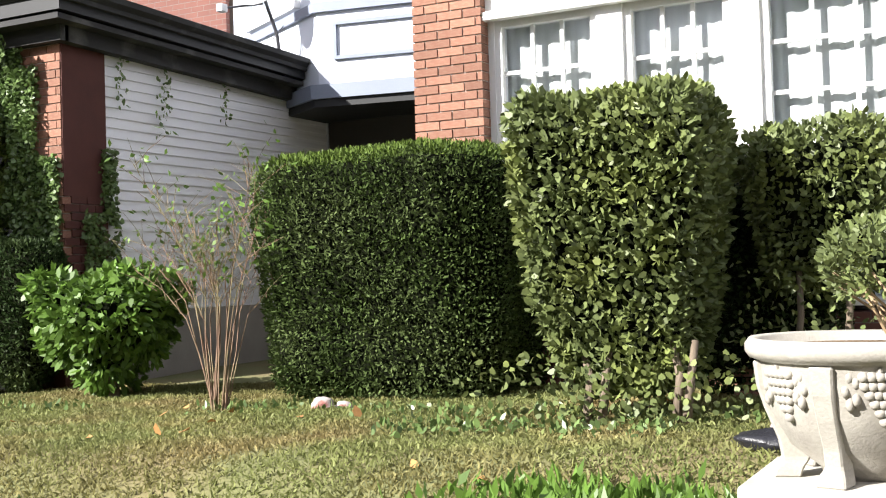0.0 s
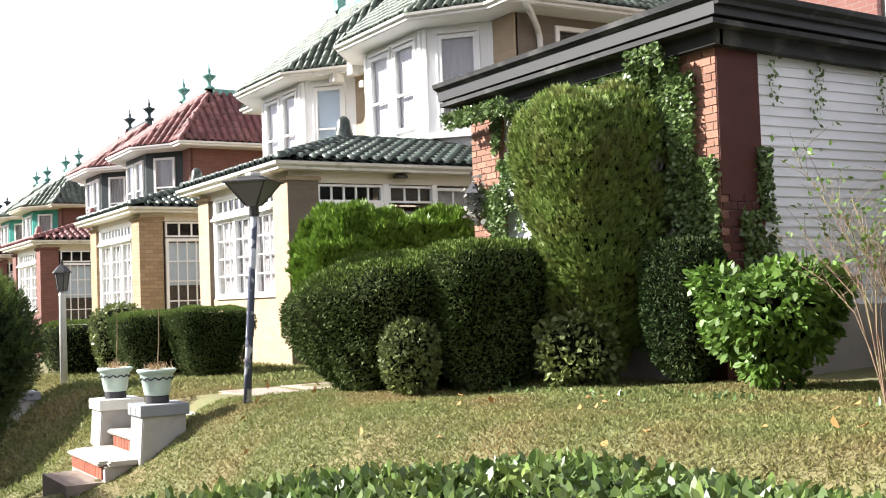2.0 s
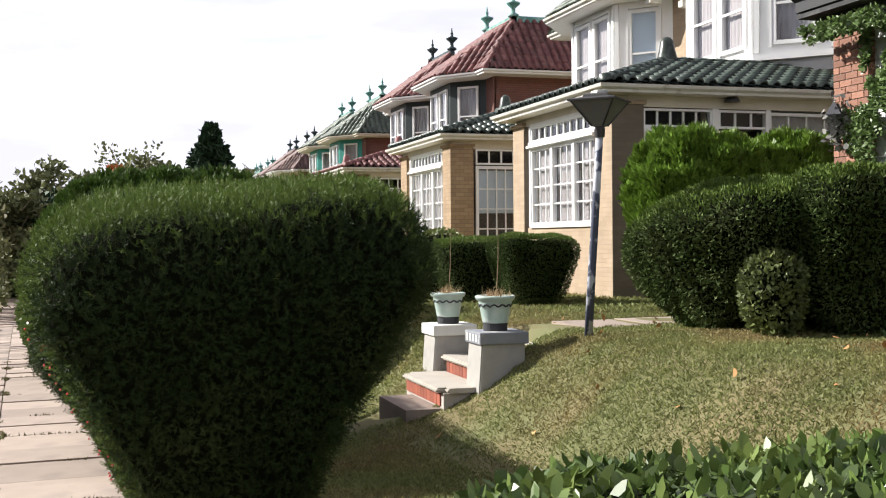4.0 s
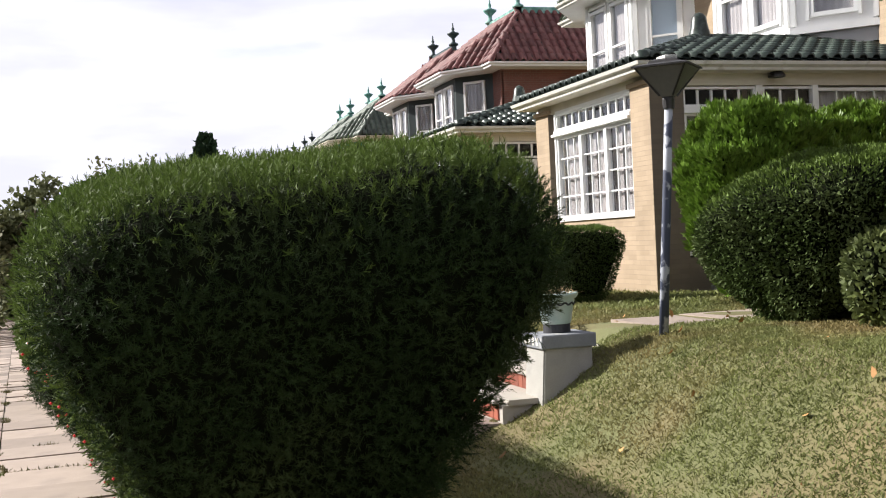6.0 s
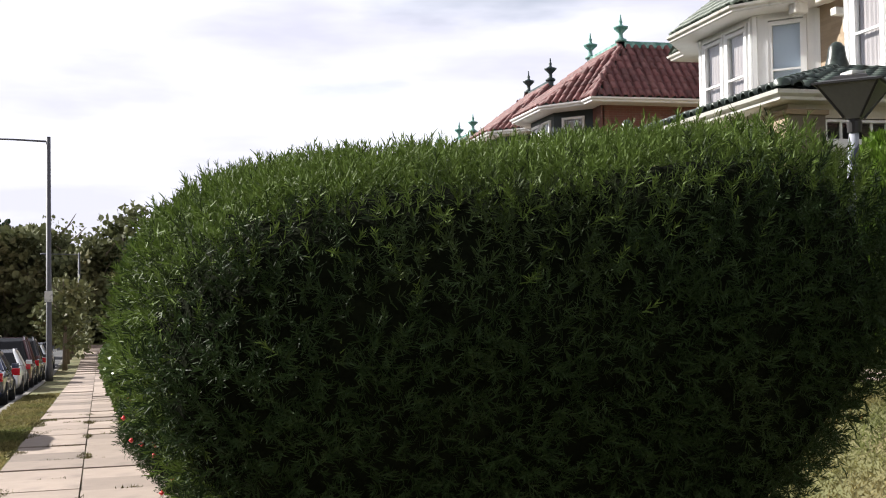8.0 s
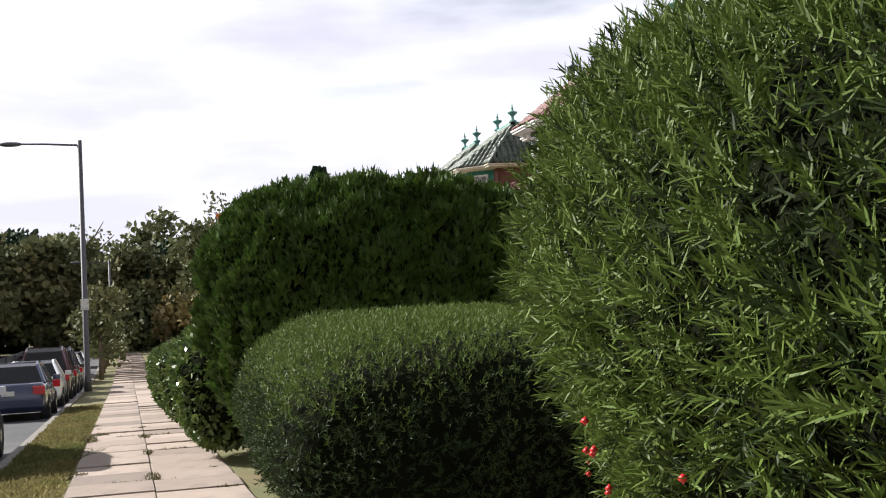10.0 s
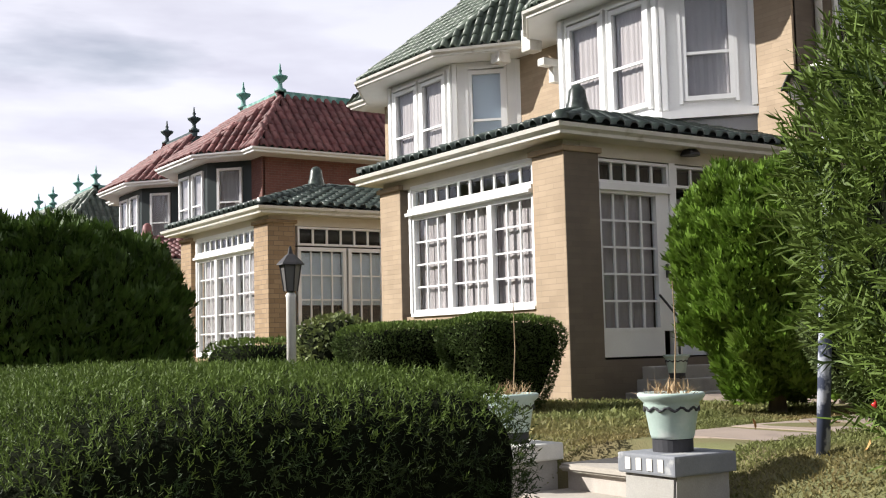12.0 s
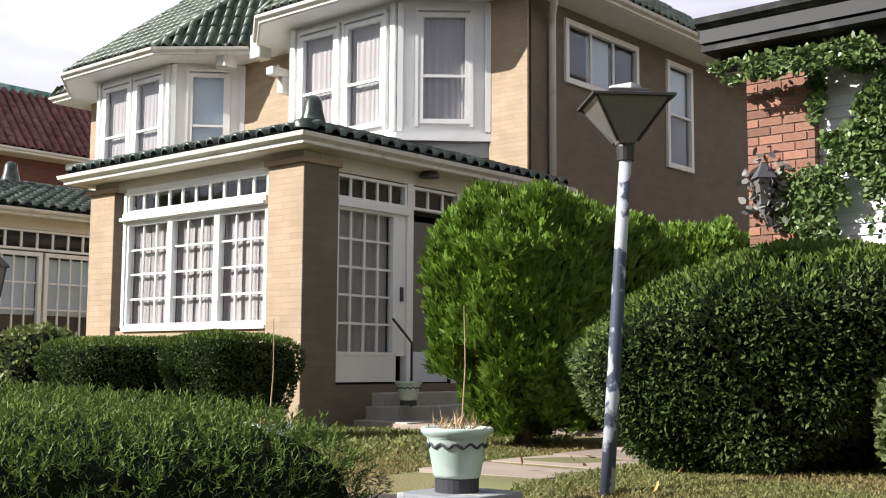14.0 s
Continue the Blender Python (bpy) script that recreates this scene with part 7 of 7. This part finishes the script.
car(-45.4, -3.2, "white", False, "white saloon car parked at the kerb", 4.6)
car(-51.6, -3.2, "maroon", True, "dark maroon sport utility car", 4.8)
car(-57.8, -3.2, "black", True, "black sport utility car", 4.9)
car(-64.2, -3.2, "silver", False, "grey saloon car parked at the kerb", 4.5)
car(-70.2, -3.2, "white", False, "white saloon car far down the street", 4.5)


# ---- loose things on the lawn ----
def rose_bush(x, y):
    z = gz(x, y)
    root = thing("rose_bush", "sparse leggy rose bush with bare reddish canes", "bush", at=(x, y, z))
    rs = np.random.default_rng(11)
    leaves = []
    for i in range(22):
        a = rs.random() * 6.28
        hgt = 0.9 + 0.95 * rs.random()
        sp = (0.12 + 0.75 * rs.random()) * (1.2 if i > 7 else 1.7)
        p0 = Vector((0.05 * math.cos(a), 0.05 * math.sin(a), -0.03))
        p2 = Vector((sp * 0.75 * math.cos(a), sp * math.sin(a) * 0.6, hgt if i > 4 else hgt * 0.75))
        p1 = (p0 + p2) / 2 + Vector((-0.14 * math.cos(a) + rs.normal(0, 0.05), -0.1 * math.sin(a), 0.14))
        bm = bmesh.new()
        tube(bm, [p0, p1 * 0.6 + p0 * 0.4 + Vector((rs.normal(0, 0.02), 0, 0)), p1, p1.lerp(p2, 0.5) + Vector((rs.normal(0, 0.05), 0, 0.03)), p2], 0.0055, 0.0016, 5)
        for j in range(11):
            b0 = p1.lerp(p2, 0.02 + 0.09 * j)
            b1 = b0 + Vector((rs.normal(0, 0.16), rs.normal(0, 0.13), 0.12 + 0.16 * rs.random()))
            tube(bm, [b0, (b0 + b1) / 2 + Vector((0, 0, 0.02)), b1], 0.0026, 0.0012, 4)
            if rs.random() < 0.35 and b1.z > 0.9:
                leaves.append(np.array(b1))
        leaves.append(np.array(p2))
        part("cane", bm, M["cane"], root)
    c = np.array(leaves)
    P = np.repeat(c, 4, 0) + rs.normal(0, 0.05, (len(c) * 4, 3))
    q = leaf_quads(P, np.repeat([[0, -0.4, 0.6]], len(P), 0), 0.055, 0.026, 0.3, -0.1, 0.8, 0.0)
    tagged(under("leaves", soup("leaves", q, 4, M["bright"]), root, "few yellow-green leaves at the tips"), kind="stuff")


rose_bush(-5.02, 6.95)


def stone(x, y, s, name, label, m="rock"):
    bm = bmesh.new()
    bmesh.ops.create_icosphere(bm, subdivisions=3, radius=1.0)
    for v in bm.verts:
        k = 1 + 0.3 * noise.noise(v.co * 1.7 + Vector((x, y, 0)))
        v.co = Vector((v.co.x * s[0] * k, v.co.y * s[1] * k, v.co.z * s[2] * k))
    me = bpy.data.meshes.new(name)
    bm.to_mesh(me)
    bm.free()
    me.materials.append(M[m])
    me.polygons.foreach_set("use_smooth", [True] * len(me.polygons))
    ob = new(name, me)
    ob.location = (x, y, gz(x, y) + s[2] * 0.6)
    return tagged(ob, label, "rock" if m == "rock" else "litter")


stone(-4.1, 6.85, (0.075, 0.07, 0.06), "rock", "small pale pinkish rock at the hedge foot")
stone(-3.93, 6.83, (0.06, 0.05, 0.045), "rock", "small grey rock beside another")
stone(-1.02, 5.75, (0.22, 0.12, 0.05), "plastic_bag", "crumpled black plastic sheet on the soil", "black_bag")
stone(-1.0, 6.05, (0.13, 0.1, 0.10), "rubble", "grey lump of rubble behind the urn", "rock")
terracotta = thing("brick_rubble", "broken red brick wall corner behind the shrubs", "rubble", at=(-1.45, 7.6, gz(-1.45, 7.6) - 0.05))
me = unit_box("brick", M["brick"])
for k in range(9):
    for j in range(2):
        under("brick", me, terracotta, "", Matrix.Translation((-0.1 + 0.2 * j + 0.05 * (k % 2), 0.0, 0.05 + 0.075 * k)) @ Matrix.Diagonal((0.185, 0.1, 0.064, 1)))

# weeds in the bed before the urn and along the hedges' feet
P = np.stack([-1.45 + rng.normal(0, 0.30, 1500), 4.75 + rng.normal(0, 0.18, 1500), 0.95 + 0.13 * rng.random(1500)], 1)
tagged(new("weeds", soup("weeds", leaf_quads(P, np.repeat([[0, 0, 1.0]], 1500, 0), 0.085, 0.032, 0.7, 0.4, 0.6, 0.0), 4, M["bright"])), "patch of bright green leafy weeds on the lawn", "weeds", kind="stuff")
wx = np.concatenate([rng.uniform(-5.2, -0.9, 330), rng.uniform(-12, -6.0, 330), rng.uniform(-3.2, -1.6, 260)])
wy = np.concatenate([6.95 - 0.35 * (wx[:330] + 5.2) * 0.35 + rng.normal(0, 0.12, 330), 6.85 + rng.normal(0, 0.15, 330), 6.1 + rng.normal(0, 0.12, 260)])
P = np.stack([wx, wy, ground_z(wx, wy) + 0.04 * rng.random(len(wx))], 1)
tagged(new("weeds", soup("weeds", leaf_quads(P, np.repeat([[0, -0.3, 1.0]], len(P), 0), 0.05, 0.028, 0.5, 0.3, 0.8, 0.0), 4, M["ivy"])), "low weeds along the foot of the shrubs", "weeds", kind="stuff")
lx, ly = rng.uniform(-13, -1.5, 70), rng.uniform(3.2, 7.0, 70)
P = np.stack([lx, ly, ground_z(lx, ly) + 0.035], 1)
tagged(new("fallen_leaves", soup("fallen_leaves", leaf_quads(P, np.repeat([[0, 0, 1.0]], 70, 0), 0.07, 0.05, 0.1, 0.05, 0.9, 0.0, 2.0), 4, M["leaf_dead"])), "scattered brown fallen leaves on the grass", "leaves", kind="stuff")


# ---- grass ----
def grass(n, xr, er, length, label, upper=True, width=0.007, m="grass"):
    x = rng.uniform(*xr, n)
    e = rng.uniform(*er, n)
    y = e + walk_mid(x)
    ok = np.ones(n, bool)
    if upper:
        ok &= ~((x > -13.15) & (x < -11.95) & (y < 5.4))
        ok &= ~((x > -13.1) & (x < -12.1) & (y < 9))
    clump = np.array([noise.noise((a * 1.3, b * 1.3, 0.0)) for a, b in zip(x, y)])
    ok &= rng.random(n) < np.clip(0.9 + 0.5 * clump, 0.6, 1)
    x, y = x[ok], y[ok]
    k = len(x)
    bump = np.array([noise.noise((a * 0.9, b * 0.9, 0.0)) for a, b in zip(x, y)])
    P = np.stack([x, y, ground_z(x, y) + 0.03 * bump], 1)
    d = unit(np.stack([rng.normal(0, 0.55, k), rng.normal(0, 0.55, k), np.full(k, 0.8)], 1))
    L = length * (0.5 + rng.random(k))[:, None]
    s = unit(np.cross(d, rng.normal(0, 1, (k, 3)))) * width * (0.7 + 0.6 * rng.random(k))[:, None]
    bend = np.stack([rng.normal(0, 0.3, k), rng.normal(0, 0.3, k), np.full(k, -0.25)], 1) * L
    q = np.stack([P - s, P + s, P + d * L * 0.6 + s * 0.7, P + d * L + bend * 0.5], 1)
    return tagged(new("grass", soup("grass", q, 4, M[m])), label, "grass", kind="stuff")


grass(560000, (-14.5, 1.0), (1.0, 8.9), 0.033, "dry yellow-green lawn grass", width=0.0048)
grass(50000, (-21.0, -14.0), (3.4, 9.3), 0.07, "lawn grass on the neighbouring plot", False, 0.009)
grass(45000, (-40.0, -12.0), (-1.92, -0.98), 0.07, "rough dry grass on the verge", False, 0.010, "verge_grass")


def joint_grass():
    """Dry tufts that creep out of the slab joints and over the pavement's edge."""
    n = 160000
    x, e = rng.uniform(-30, -7.5, n), rng.uniform(-1.05, 0.85, n)
    across = np.abs((3.0 - x + 0.52) % 1.05 - 0.52) < 0.035
    patch = np.array([noise.noise((a * 0.9, b * 1.6, 3.0)) for a, b in zip(x, e)])
    edge = (e < -0.62) & (patch > -0.05 + (e + 0.9) * 1.2)
    middle = (np.abs(e) < 0.03 + 0.16 * np.clip(patch - 0.1, 0, 1)) & (patch > 0.12)
    ok = (across & (patch > 0.15)) | edge | middle
    x, e = x[ok], e[ok]
    k = len(x)
    P = np.stack([x, e + walk_mid(x), walk_z(x) - 0.005], 1)
    q = leaf_quads(P, np.repeat([[0, 0, 1.0]], k, 0), 0.05, 0.012, 0.4, 0.2, 0.9, 0.0)
    tagged(new("joint_grass", soup("joint_grass", q, 4, M["straw_grass"])), "dry grass tufts in the pavement joints", "grass", kind="stuff")


joint_grass()


# ---- pavement slabs ----
pave = tagged(new("pavement"), "cracked cream concrete pavement slabs with grassy joints", "pavement", kind="structure")
slab_bm = boxes((-0.5, 0.5, -0.5, 0.5, -0.5, 0.5))
slab_me = bpy.data.meshes.new("slab")
slab_bm.to_mesh(slab_me)
slab_bm.free()
slab_me.materials.append(M["concrete"])
rs = np.random.default_rng(3)
x = 3.0
while x > -110:
    l = 1.05 if x > -40 else 2.1
    for side in (-1, 1):
        w = 0.925
        cx, cy = x - l / 2, float(walk_mid(x - l / 2)) + side * (w / 2 + 0.004)
        lift = 0.012 * rs.random() + (0.012 if rs.random() < 0.2 else 0)
        under("slab", slab_me, pave, "", Matrix.Translation((cx, cy, float(walk_z(cx)) - 0.05 + lift)) @ Matrix.Rotation(math.atan(0.064), 4, "Z") @ Matrix.Rotation(-math.atan(0.046) + 0.006 * rs.normal(), 4, "Y") @ Matrix.Diagonal((l - 0.014 - 0.01 * rs.random(), w - 0.008, 0.12, 1)))
    x -= l
gp = tagged(new("garden_path"), "pale concrete slabs leading from the steps to the porch", "path", kind="structure")
for k in range(9):
    cy = 5.6 + 0.78 * k
    cx = -12.55 + 0.02 * k
    under("slab", slab_me, gp, "", Matrix.Translation((cx, cy, gz(cx, cy) - 0.04)) @ Matrix.Rotation(0.02 * (k % 3 - 1), 4, "Z") @ Matrix.Diagonal((1.05, 0.74, 0.1, 1)))
under("slab", slab_me, gp, "", Matrix.Translation((-12.3, 3.36, -0.07)) @ Matrix.Diagonal((1.1, 0.40, 0.44, 1)))
for k in range(5):
    cx = -13.5 - 0.8 * k
    under("slab", slab_me, gp, "", Matrix.Translation((cx, 9.4 + 0.02 * k, gz(cx, 9.4) - 0.005)) @ Matrix.Diagonal((0.78, 1.0, 0.1, 1)))
